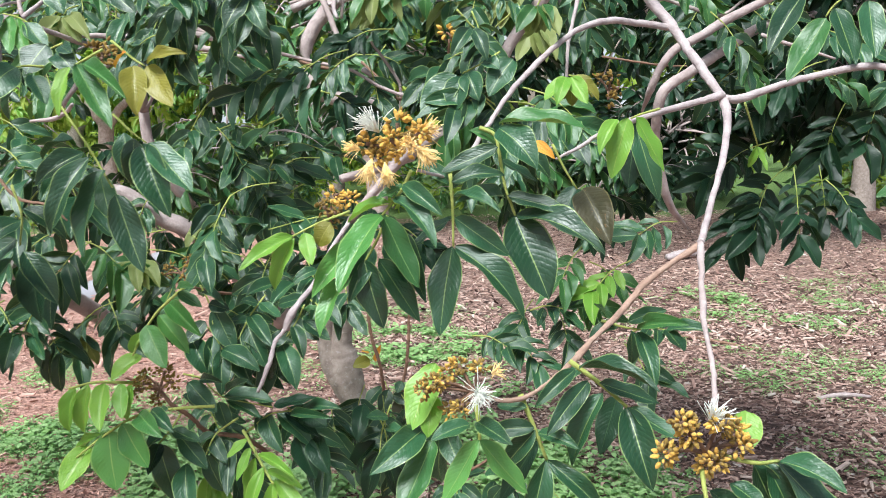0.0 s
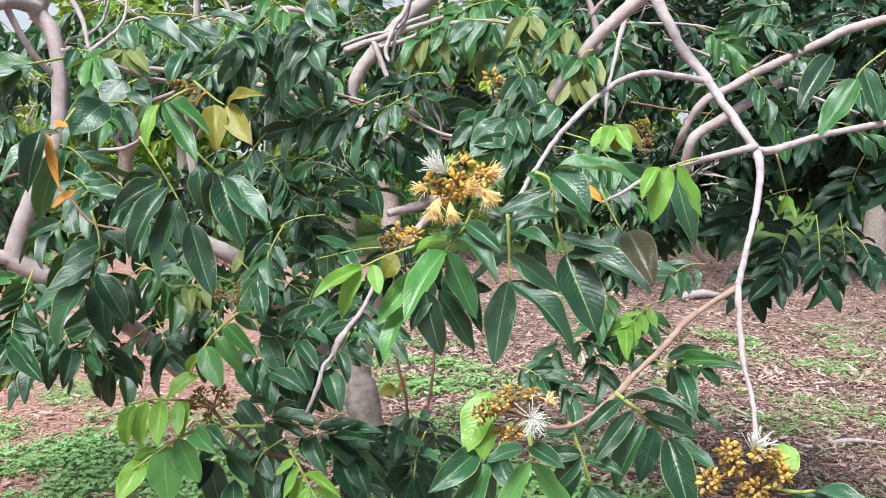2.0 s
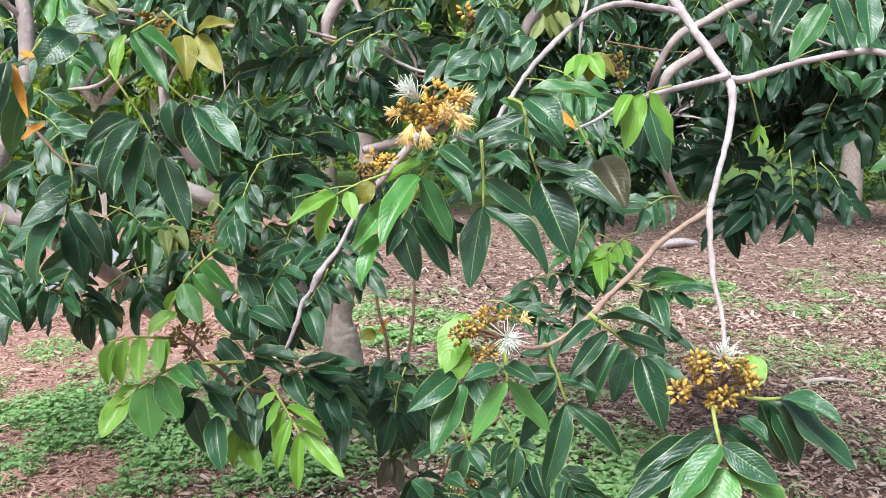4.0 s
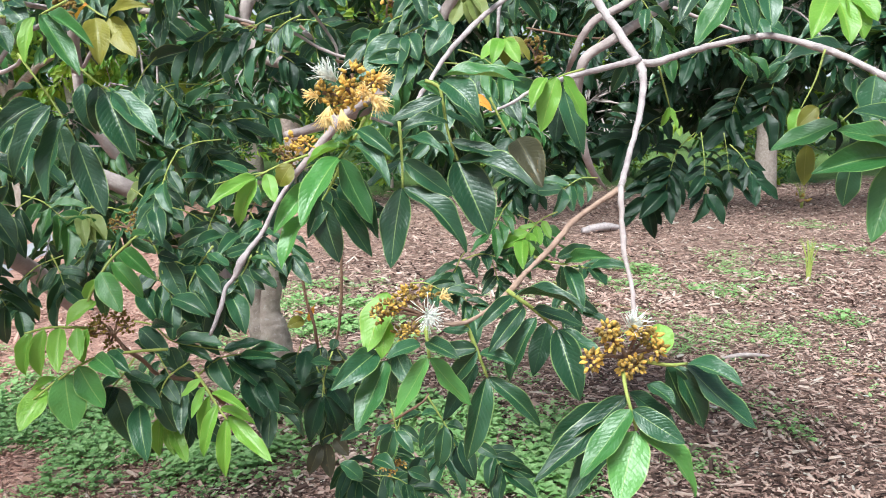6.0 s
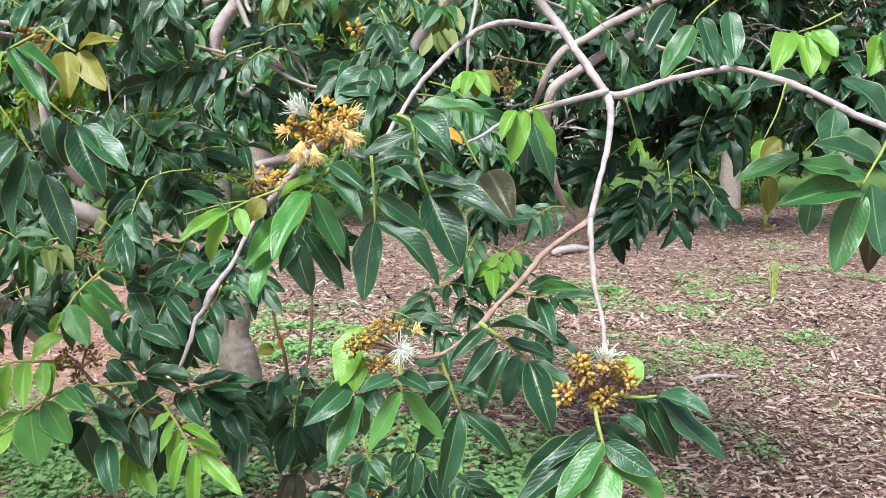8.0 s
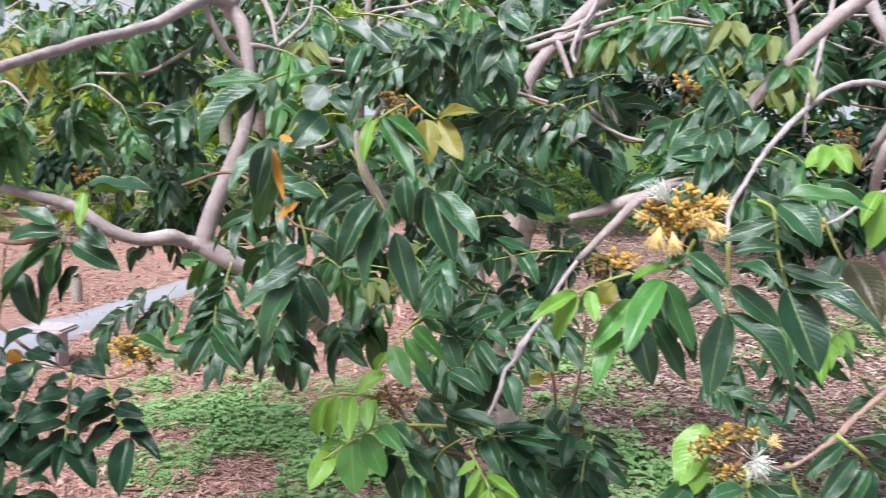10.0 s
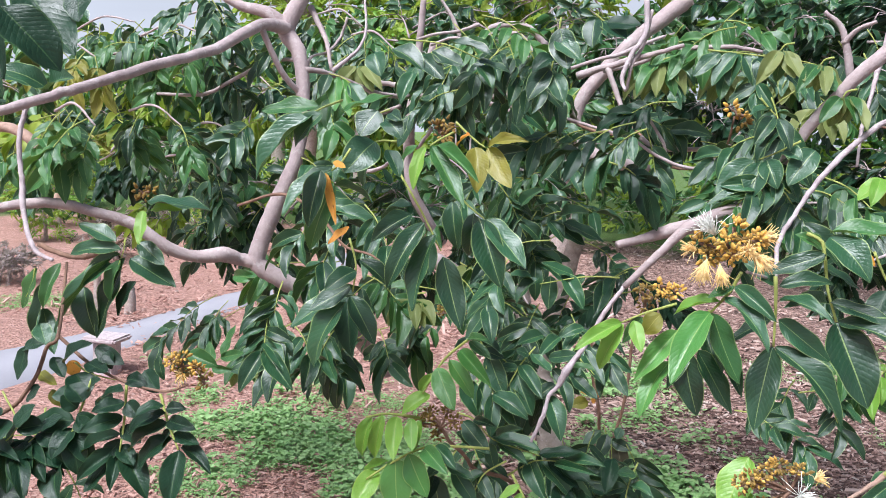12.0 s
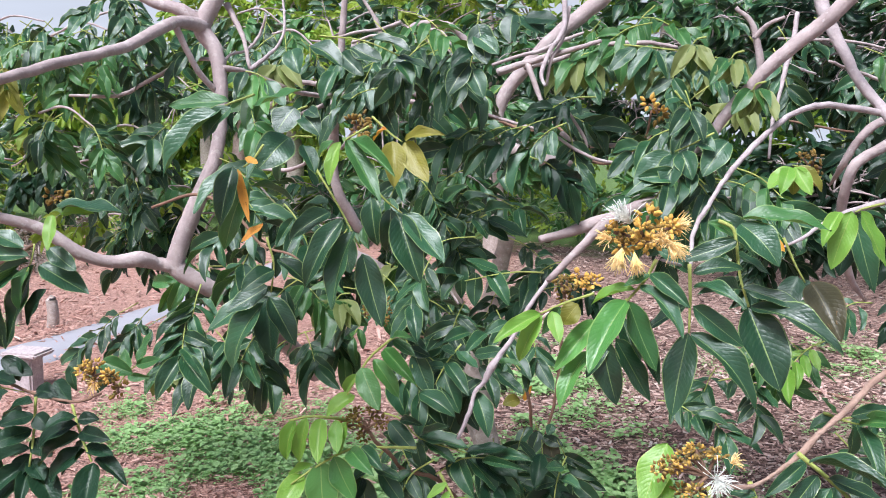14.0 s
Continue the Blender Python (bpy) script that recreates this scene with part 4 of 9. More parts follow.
limb("twig", tree, GREY_TWIG, (-0.590, 1.920, 1.733, 0.0058), (-0.613, 1.952, 1.683, 0.0059), (-0.649, 1.984, 1.621, 0.0052), (-0.714, 2.048, 1.550, 0.0040), sides=8)
limb("limb", tree, BARK, (-0.087, 1.924, 1.898, 0.0185), (-0.131, 1.914, 1.859, 0.0173), (-0.188, 1.898, 1.809, 0.0158), (-0.244, 1.882, 1.748, 0.0157), (-0.291, 1.872, 1.686, 0.0144), (-0.308, 1.862, 1.620, 0.0142), (-0.277, 1.846, 1.566, 0.0153), (-0.205, 1.820, 1.542, 0.0139), (-0.147, 1.872, 1.533, 0.0083), label="crooked pale limb high in the crown")
limb("twig", tree, BARK, (-0.253, 1.846, 1.735, 0.0046), (-0.182, 1.820, 1.750, 0.0049), (-0.116, 1.794, 1.774, 0.0049), (-0.010, 1.768, 1.780, 0.0044), (0.054, 1.768, 1.771, 0.0035), sides=8)
limb("twig", tree, BARK, (-0.159, 1.716, 1.842, 0.0038), (-0.171, 1.690, 1.775, 0.0042), (-0.189, 1.664, 1.735, 0.0037), (-0.196, 1.664, 1.687, 0.0025), sides=8, knots=0.15)
limb("twig", tree, RED_TWIG, (-0.188, 1.870, 1.623, 0.0031), (-0.131, 1.785, 1.571, 0.0033), (-0.102, 1.742, 1.543, 0.0032), (-0.050, 1.700, 1.546, 0.0028), (-0.009, 1.658, 1.585, 0.0024), (-0.000, 1.632, 1.642, 0.0020), sides=8, label="thin curled twig with a bud head")
limb("twig", tree, BARK, (-0.595, 2.240, 1.841, 0.0051), (-0.543, 2.240, 1.873, 0.0062), (-0.474, 2.240, 1.870, 0.0067), (-0.421, 2.310, 1.827, 0.0057), sides=8)
limb("twig", tree, BARK, (-1.438, 2.030, 1.668, 0.0035), (-1.301, 2.030, 1.670, 0.0052), (-1.218, 2.030, 1.708, 0.0051), (-1.104, 2.030, 1.760, 0.0050), (-1.009, 2.030, 1.760, 0.0049), sides=8)
limb("limb", tree, BARK, (-0.191, 1.540, 1.404, 0.0074), (-0.147, 1.568, 1.414, 0.0092), (-0.098, 1.568, 1.433, 0.0130), (-0.041, 1.523, 1.454, 0.0137), label="short pale limb")

# thin bare twigs in the crown
limb("twig", tree, BARK, (-0.317, 1.800, 1.736, 0.0040), (-0.252, 1.800, 1.758, 0.0044), (-0.224, 1.820, 1.766, 0.0045), (-0.161, 1.850, 1.798, 0.0041), (-0.111, 1.880, 1.818, 0.0032), sides=8, knots=0.12)
limb("twig", tree, BARK, (-0.356, 1.750, 1.641, 0.0030), (-0.322, 1.720, 1.633, 0.0034), (-0.252, 1.700, 1.614, 0.0033), (-0.183, 1.680, 1.595, 0.0033), (-0.133, 1.660, 1.565, 0.0032), (-0.086, 1.650, 1.547, 0.0032), (-0.051, 1.640, 1.547, 0.0028), (-0.016, 1.630, 1.575, 0.0028), (0.012, 1.620, 1.614, 0.0023), sides=8, label="thin curled twig")
limb("twig", tree, BARK, (-0.180, 1.900, 1.679, 0.0028), (-0.133, 1.900, 1.612, 0.0032), (-0.113, 1.900, 1.573, 0.0032), (-0.115, 1.900, 1.519, 0.0023), sides=8)
limb("twig", tree, BARK, (-0.893, 1.750, 1.688, 0.0038), (-0.903, 1.800, 1.748, 0.0034), (-0.880, 1.850, 1.767, 0.0035), (-0.869, 1.900, 1.806, 0.0036), (-0.852, 1.900, 1.852, 0.0031), sides=8)
limb("limb", tree, BARK, (-0.844, 1.950, 1.706, 0.0047), (-0.789, 2.000, 1.707, 0.0063), (-0.732, 2.000, 1.703, 0.0067), (-0.673, 2.000, 1.717, 0.0067), (-0.615, 2.000, 1.727, 0.0061), (-0.557, 2.000, 1.710, 0.0056), (-0.486, 2.000, 1.689, 0.0045), (-0.362, 1.900, 1.652, 0.0033), sides=8, label="thin crooked limb")
limb("limb", tree, BARK, (-0.693, 2.100, 1.819, 0.0098), (-0.706, 2.100, 1.764, 0.0120), (-0.731, 2.100, 1.705, 0.0131), (-0.749, 2.100, 1.646, 0.0131), (-0.766, 2.150, 1.543, 0.0134), sides=8)
limb("twig", tree, BARK, (-0.853, 1.900, 1.539, 0.0050), (-0.817, 1.900, 1.586, 0.0060), (-0.801, 1.950, 1.623, 0.0061), (-0.747, 2.000, 1.654, 0.0057), sides=8)
limb("twig", tree, BARK, (0.373, 1.900, 1.760, 0.0028), (0.456, 1.950, 1.739, 0.0039), (0.506, 1.950, 1.722, 0.0039), (0.554, 1.900, 1.698, 0.0038), (0.618, 1.950, 1.733, 0.0025), sides=8)
limb("twig", tree, BARK, (0.606, 1.800, 1.648, 0.0041), (0.676, 1.800, 1.622, 0.0037), (0.751, 1.800, 1.597, 0.0024), sides=8)
limb("twig", tree, BARK, (0.332, 2.200, 1.840, 0.0033), (0.428, 2.200, 1.839, 0.0038), (0.520, 2.200, 1.832, 0.0033), (0.601, 2.200, 1.813, 0.0022), sides=8)
limb("twig", tree, RED_TWIG, (0.390, 2.400, 1.656, 0.0029), (0.545, 2.400, 1.629, 0.0030), (0.650, 2.400, 1.623, 0.0020), sides=6)

# trunk on the ground, thin stems beside it
limb("trunk", tree, TRUNK, (-0.378, 3.700, -0.264, 0.1511), (-0.411, 3.700, -0.145, 0.1008), (-0.441, 3.700, -0.025, 0.0680), (-0.470, 3.700, 0.113, 0.0579), (-0.513, 3.700, 0.249, 0.0630), (-0.552, 3.700, 0.371, 0.0741), (-0.562, 3.700, 0.450, 0.0680), (-0.568, 3.700, 0.529, 0.0504), (-0.552, 3.700, 0.632, 0.0453), (-0.525, 3.700, 0.759, 0.0428), (-0.482, 3.700, 0.935, 0.0403), (-0.433, 3.700, 1.159, 0.0378), label="short forked grey brown trunk standing in mulch", sides=18, steps=8, knots=0.05)
limb("limb", tree, TRUNK, (-0.537, 3.700, 0.264, 0.0453), (-0.581, 3.700, 0.385, 0.0630), (-0.620, 3.700, 0.474, 0.0504), (-0.635, 3.700, 0.558, 0.0428), (-0.639, 3.700, 0.661, 0.0403), (-0.658, 3.700, 0.841, 0.0378), (-0.694, 3.700, 1.042, 0.0353), sides=14, steps=8, knots=0.05)
limb("twig", tree, RED_TWIG, (-0.272, 2.400, 1.029, 0.0040), (-0.263, 2.400, 0.911, 0.0045), (-0.240, 2.400, 0.810, 0.0050), (-0.232, 2.450, 0.673, 0.0047), (-0.224, 2.500, 0.529, 0.0043), sides=8, label="dark thin stem")
limb("twig", tree, RED_TWIG, (-0.159, 2.500, 1.009, 0.0036), (-0.163, 2.500, 0.870, 0.0047), (-0.175, 2.500, 0.772, 0.0047), (-0.194, 2.500, 0.692, 0.0042), sides=8, label="dark thin stem")
limb("twig", tree, RED_TWIG, (-0.345, 1.750, 1.150, 0.0025), (-0.394, 1.650, 1.180, 0.0028), (-0.432, 1.580, 1.201, 0.0027), (-0.455, 1.520, 1.223, 0.0022), sides=8)
limb("twig", tree, RED_TWIG, (-0.323, 1.500, 0.913, 0.0039), (-0.355, 1.420, 0.986, 0.0040), (-0.404, 1.400, 1.002, 0.0037), (-0.423, 1.370, 1.041, 0.0036), (-0.445, 1.350, 1.070, 0.0033), (-0.464, 1.340, 1.110, 0.0023), sides=8, label="russet twig")
limb("twig", tree, RED_TWIG, (-1.465, 1.300, 0.963, 0.0048), (-1.362, 1.280, 1.012, 0.0045), (-1.254, 1.260, 1.063, 0.0043), (-1.200, 1.260, 1.125, 0.0038), (-1.189, 1.280, 1.180, 0.0035), (-1.180, 1.300, 1.201, 0.0031), (-1.316, 1.500, 1.294, 0.0031), sides=8, label="russet twig")
limb("twig", tree, RED_TWIG, (-1.183, 1.300, 1.198, 0.0035), (-1.076, 1.260, 1.160, 0.0030), (-0.992, 1.240, 1.144, 0.0025), (-0.911, 1.220, 1.145, 0.0024), (-0.855, 1.200, 1.169, 0.0018), sides=8)
limb("twig", tree, RED_TWIG, (-1.465, 1.600, 1.310, 0.0060), (-1.393, 1.580, 1.297, 0.0058), (-1.312, 1.550, 1.300, 0.0056), (-1.225, 1.500, 1.326, 0.0038), (-1.161, 1.480, 1.359, 0.0026), sides=8)
limb("twig", tree, RED_TWIG, (-0.870, 1.400, 1.448, 0.0026), (-0.761, 1.350, 1.478, 0.0028), (-0.671, 1.300, 1.453, 0.0026), (-0.619, 1.280, 1.407, 0.0023), (-0.562, 1.260, 1.396, 0.0019), (-0.533, 1.250, 1.375, 0.0014), sides=8)
limb("twig", tree, BARK, (-0.704, 1.500, 1.517, 0.0024), (-0.640, 1.450, 1.519, 0.0038), (-0.602, 1.420, 1.529, 0.0033), (-0.582, 1.400, 1.540, 0.0029), sides=8)

# glossy leaves below the amber flowers
s = stalk(tree, (0.011, 1.060, 1.439), (0.013, 1.050, 1.399), (0.013, 1.040, 1.358), thick=0.002, label="glossy dark green compound leaf with quilted veins")
blade(s, (0.012, 1.040, 1.358), (-0.004, 1.015, 1.261), 0.038, DARK, 8)
blade(s, (0.015, 1.040, 1.358), (0.090, 1.020, 1.277), 0.035, DARK, -8)
blade(s, (0.015, 1.040, 1.391), (0.076, 1.036, 1.346), 0.028, DARK, 19)
blade(s, (0.013, 1.060, 1.389), (-0.035, 1.057, 1.356), 0.024, DARK, 19)
blade(s, (0.015, 1.040, 1.414), (0.066, 0.988, 1.401), 0.019, DARK, -2)
blade(s, (0.013, 1.040, 1.431), (0.073, 1.051, 1.436), 0.021, DARK, 7)
blade(s, (0.013, 1.070, 1.427), (-0.025, 1.083, 1.452), 0.019, DARK, -17)
s = stalk(tree, (0.046, 1.090, 1.490), (0.063, 1.085, 1.481), (0.068, 1.080, 1.458), (0.074, 1.075, 1.422), (0.085, 1.070, 1.388), thick=0.002, label="glossy dark green compound leaf")
blade(s, (0.084, 1.070, 1.388), (0.120, 1.034, 1.296), 0.055, DARK, 4)
blade(s, (0.087, 1.070, 1.388), (0.180, 1.016, 1.349), 0.035, DARK, -5)
blade(s, (0.076, 1.070, 1.411), (0.147, 1.048, 1.393), 0.022, DARK, 3)
blade(s, (0.073, 1.070, 1.410), (0.017, 1.018, 1.410), 0.021, DARK, -12)
blade(s, (0.068, 1.070, 1.489), (0.108, 1.033, 1.444), 0.039, DARK, 10)
blade(s, (0.068, 1.070, 1.495), (0.170, 1.065, 1.485), 0.036, MID, -18)
blade(s, (0.066, 1.070, 1.468), (0.001, 1.065, 1.441), 0.024, DARK, -15)
blade(s, (0.070, 1.100, 1.450), (0.115, 1.104, 1.423), 0.020, DARK, -16)
blade(s, (0.067, 1.100, 1.472), (0.034, 1.096, 1.487), 0.018, MID, -16)
s = stalk(tree, (-0.031, 1.030, 1.446), (-0.044, 1.020, 1.422), (-0.063, 1.010, 1.399), thick=0.002, label="bright green compound leaf")
blade(s, (-0.064, 1.010, 1.399), (-0.105, 0.944, 1.328), 0.034, FRESH, 10)
blade(s, (-0.062, 1.010, 1.399), (-0.025, 1.006, 1.318), 0.031, MID, -6)
blade(s, (-0.049, 1.010, 1.417), (-0.003, 0.966, 1.368), 0.025, DARK, -13)
blade(s, (-0.054, 1.010, 1.413), (-0.104, 1.026, 1.389), 0.018, LIME, 16)
blade(s, (-0.039, 1.010, 1.432), (0.004, 0.977, 1.401), 0.020, DARK, 20)
blade(s, (-0.040, 1.010, 1.432), (-0.068, 1.002, 1.418), 0.015, MID, 8)
s = stalk(tree, (-0.061, 1.050, 1.394), (-0.076, 1.045, 1.363), (-0.091, 1.040, 1.339))
blade(s, (-0.102, 1.040, 1.329), (-0.135, 0.993, 1.267), 0.028, FRESH, 19)
blade(s, (-0.089, 1.040, 1.345), (-0.068, 1.026, 1.268), 0.036, DARK, 21)
blade(s, (-0.073, 1.040, 1.346), (-0.028, 1.039, 1.271), 0.031, DARK, -9)
blade(s, (-0.097, 1.040, 1.368), (-0.144, 1.003, 1.310), 0.025, FRESH, -15)
blade(s, (-0.085, 1.070, 1.357), (-0.105, 1.022, 1.300), 0.026, DARK, -19)
blade(s, (-0.064, 1.080, 1.363), (-0.044, 1.043, 1.302), 0.026, DARK, 5)
blade(s, (-0.054, 1.090, 1.369), (-0.019, 1.026, 1.297), 0.027, DARK, 8)
s = stalk(tree, (-0.101, 1.030, 1.402), (-0.134, 1.020, 1.391), (-0.163, 1.010, 1.378), label="young lime green compound leaf")
blade(s, (-0.163, 1.010, 1.378), (-0.215, 0.976, 1.347), 0.019, LIME, -8)
blade(s, (-0.160, 1.010, 1.376), (-0.186, 1.011, 1.317), 0.022, LIME, -1)
blade(s, (-0.149, 1.010, 1.382), (-0.138, 0.985, 1.350), 0.018, LIME, -1)
blade(s, (-0.119, 1.010, 1.392), (-0.136, 1.014, 1.366), 0.026, OLIVE, -19)
blade(s, (-0.140, 1.010, 1.387), (-0.161, 1.030, 1.348), 0.016, MID, -21)

# leaves round the white flower
s = stalk(tree, (0.034, 0.960, 1.202), (0.037, 0.950, 1.185), (0.038, 0.940, 1.168), thick=0.0026, label="fresh green compound leaf")
blade(s, (0.036, 0.940, 1.168), (-0.004, 0.932, 1.099), 0.026, FRESH, 14)
blade(s, (0.038, 0.940, 1.168), (0.088, 0.941, 1.107), 0.027, FRESH, -10)
blade(s, (0.036, 0.940, 1.188), (0.070, 0.892, 1.181), 0.020, DARK, 13)
blade(s, (0.028, 0.940, 1.185), (-0.012, 0.917, 1.177), 0.020, DARK, 3)
blade(s, (-0.023, 0.980, 1.165), (-0.077, 0.922, 1.138), 0.032, DARK, -20)
blade(s, (-0.013, 0.970, 1.157), (-0.049, 0.918, 1.090), 0.038, MID, 20)
blade(s, (-0.002, 1.000, 1.158), (0.020, 0.962, 1.122), 0.026, DARK, 11)
blade(s, (-0.006, 1.020, 1.144), (-0.008, 1.032, 1.080), 0.030, DARK, 19)
blade(s, (-0.009, 1.000, 1.234), (-0.036, 0.964, 1.169), 0.040, LIME, 10)
blade(s, (-0.012, 0.990, 1.201), (-0.018, 0.965, 1.161), 0.027, LIME, 1)
s = stalk(tree, (0.084, 0.990, 1.200), (0.097, 0.985, 1.166), (0.111, 0.980, 1.128), thick=0.0026, label="dark green compound leaf")
blade(s, (0.110, 0.980, 1.128), (0.083, 0.965, 1.025), 0.031, DARK, -17)
blade(s, (0.112, 0.980, 1.128), (0.175, 0.970, 1.065), 0.023, DARK, 13)
blade(s, (0.098, 0.980, 1.165), (0.048, 0.989, 1.159), 0.021, DARK, -20)
blade(s, (0.099, 0.980, 1.162), (0.067, 0.995, 1.116), 0.023, DARK, -18)
blade(s, (0.102, 0.980, 1.159), (0.143, 0.954, 1.151), 0.018, DARK, 5)
blade(s, (0.090, 0.980, 1.188), (0.058, 0.999, 1.184), 0.015, DARK, -7)
blade(s, (0.105, 1.050, 1.122), (0.060, 1.052, 1.044), 0.027, SHADE, 2)
s = stalk(tree, (0.141, 1.020, 1.228), (0.174, 1.010, 1.204), (0.202, 1.000, 1.180), thick=0.0026, label="dark green compound leaf")
blade(s, (0.201, 1.000, 1.180), (0.222, 0.957, 1.101), 0.038, DARK, 15)
blade(s, (0.204, 1.000, 1.180), (0.251, 0.968, 1.156), 0.026, DARK, -14)
blade(s, (0.159, 1.000, 1.210), (0.108, 0.947, 1.168), 0.023, DARK, -15)
blade(s, (0.175, 1.000, 1.197), (0.139, 0.985, 1.118), 0.029, DARK, 22)
blade(s, (0.149, 1.000, 1.226), (0.226, 0.948, 1.215), 0.019, DARK, -20)
blade(s, (0.171, 1.000, 1.208), (0.240, 1.012, 1.179), 0.021, DARK, 1)
blade(s, (0.145, 1.000, 1.224), (0.098, 0.974, 1.190), 0.018, DARK, -12)
blade(s, (0.205, 1.080, 1.167), (0.182, 1.063, 1.098), 0.031, SHADE, 14)
blade(s, (0.160, 1.060, 1.209), (0.135, 1.048, 1.198), 0.019, DARK, -3)
s = stalk(tree, (0.189, 1.100, 1.254), (0.217, 1.100, 1.245), (0.236, 1.100, 1.242))
blade(s, (0.232, 1.100, 1.243), (0.281, 1.049, 1.260), 0.021, MID, 18)
blade(s, (0.232, 1.100, 1.239), (0.244, 1.045, 1.186), 0.023, DARK, -0)
blade(s, (0.225, 1.100, 1.241), (0.227, 1.110, 1.194), 0.019, DARK, -16)
blade(s, (0.221, 1.100, 1.252), (0.268, 1.101, 1.265), 0.018, DARK, 20)
blade(s, (0.209, 1.100, 1.247), (0.173, 1.097, 1.231), 0.020, DARK, 13)
blade(s, (0.205, 1.100, 1.253), (0.175, 1.062, 1.284), 0.017, MID, -3)

# leaves below the brown bud heads at the twig's end
s = stalk(tree, (0.240, 0.845, 1.186), (0.238, 0.815, 1.162), (0.245, 0.800, 1.127), thick=0.0021, label="large fresh green compound leaf")
blade(s, (0.244, 0.800, 1.127), (0.215, 0.751, 1.071), 0.042, FRESH, 5)
blade(s, (0.247, 0.800, 1.127), (0.308, 0.797, 1.052), 0.027, FRESH, -12)
blade(s, (0.238, 0.800, 1.151), (0.177, 0.759, 1.098), 0.030, MID, 20)
blade(s, (0.240, 0.800, 1.150), (0.288, 0.777, 1.121), 0.027, DARK, 22)
blade(s, (0.249, 0.850, 1.147), (0.144, 0.832, 1.060), 0.031, DARK, 12)
blade(s, (0.236, 0.860, 1.130), (0.168, 0.868, 1.085), 0.028, DARK, -2)
blade(s, (0.249, 0.880, 1.103), (0.183, 0.846, 1.028), 0.033, DARK, 10)
blade(s, (0.254, 0.860, 1.147), (0.300, 0.839, 1.117), 0.026, DARK, -9)
s = stalk(tree, (0.246, 0.850, 1.190), (0.283, 0.830, 1.187), (0.310, 0.840, 1.184), thick=0.0021, label="dark green compound leaf")
blade(s, (0.309, 0.840, 1.183), (0.374, 0.802, 1.123), 0.048, DARK, -25)
blade(s, (0.311, 0.840, 1.184), (0.353, 0.796, 1.173), 0.025, DARK, -5)
blade(s, (0.288, 0.840, 1.181), (0.326, 0.853, 1.108), 0.032, DARK, 20)
blade(s, (0.302, 0.850, 1.179), (0.330, 0.836, 1.111), 0.029, DARK, -0)
blade(s, (0.267, 0.840, 1.163), (0.291, 0.817, 1.147), 0.025, DARK, -18)
blade(s, (0.292, 0.880, 1.218), (0.289, 0.853, 1.190), 0.029, LIME, 0)

# young lime leaves on the side twig
s = stalk(tree, (0.294, 1.270, 1.507), (0.265, 1.260, 1.500), (0.251, 1.250, 1.495), label="young lime green compound leaf")
blade(s, (0.247, 1.250, 1.496), (0.224, 1.242, 1.415), 0.034, LIME, 5)
blade(s, (0.257, 1.250, 1.497), (0.295, 1.248, 1.422), 0.032, LIME, -15)
blade(s, (0.232, 1.250, 1.495), (0.205, 1.223, 1.448), 0.021, LIME, 13)
blade(s, (0.269, 1.320, 1.491), (0.301, 1.299, 1.376), 0.036, DARK, 9)
blade(s, (0.282, 1.360, 1.487), (0.264, 1.339, 1.392), 0.042, SHADE, 11)
s = stalk(tree, (0.207, 1.300, 1.526), (0.187, 1.290, 1.551), (0.172, 1.280, 1.556), label="drooping pale new leaf")
blade(s, (0.168, 1.280, 1.554), (0.136, 1.256, 1.523), 0.024, LIME, 9)
blade(s, (0.168, 1.280, 1.553), (0.152, 1.251, 1.515), 0.022, LIME, -1)
blade(s, (0.172, 1.280, 1.552), (0.177, 1.286, 1.514), 0.023, OLIVE, 8)
blade(s, (0.175, 1.280, 1.554), (0.193, 1.251, 1.516), 0.024, LIME, 20)
blade(s, (0.177, 1.280, 1.555), (0.212, 1.274, 1.520), 0.019, OLIVE, 4)
s = stalk(tree, (0.135, 1.140, 1.467), (0.150, 1.140, 1.436), (0.165, 1.140, 1.411))
blade(s, (0.172, 1.140, 1.411), (0.197, 1.081, 1.350), 0.043, BROWN, 15)
blade(s, (0.106, 1.150, 1.468), (0.138, 1.141, 1.449), 0.016, ORANGE, 10)
blade(s, (0.170, 1.200, 1.410), (0.144, 1.163, 1.357), 0.033, SHADE, 8)
blade(s, (0.169, 1.220, 1.397), (0.200, 1.204, 1.376), 0.025, SHADE, 14)

# broad leaves hanging from the long arching branch
s = stalk(tree, (0.803, 1.200, 1.460), (0.745, 1.140, 1.423), (0.680, 1.080, 1.382), thick=0.0021, label="broad dull green compound leaf")
blade(s, (0.678, 1.080, 1.382), (0.545, 1.053, 1.363), 0.045, MID, -20)
blade(s, (0.681, 1.080, 1.380), (0.639, 1.063, 1.268), 0.045, MID, 10)
blade(s, (0.685, 1.080, 1.397), (0.567, 1.040, 1.419), 0.037, MID, -15)
blade(s, (0.696, 1.080, 1.387), (0.706, 1.058, 1.289), 0.045, DARK, 10)
blade(s, (0.746, 1.150, 1.408), (0.645, 1.143, 1.441), 0.042, DARK, -7)
blade(s, (0.704, 1.080, 1.416), (0.769, 1.077, 1.349), 0.045, DARK, 16)
blade(s, (0.755, 1.160, 1.366), (0.736, 1.136, 1.251), 0.044, BROWN, 21)
s = stalk(tree, (0.804, 1.360, 1.495), (0.758, 1.310, 1.456), (0.694, 1.260, 1.422), label="dull green compound leaf")
blade(s, (0.688, 1.260, 1.421), (0.584, 1.257, 1.381), 0.043, MID, 10)
blade(s, (0.767, 1.300, 1.492), (0.750, 1.275, 1.412), 0.050, DARK, 1)
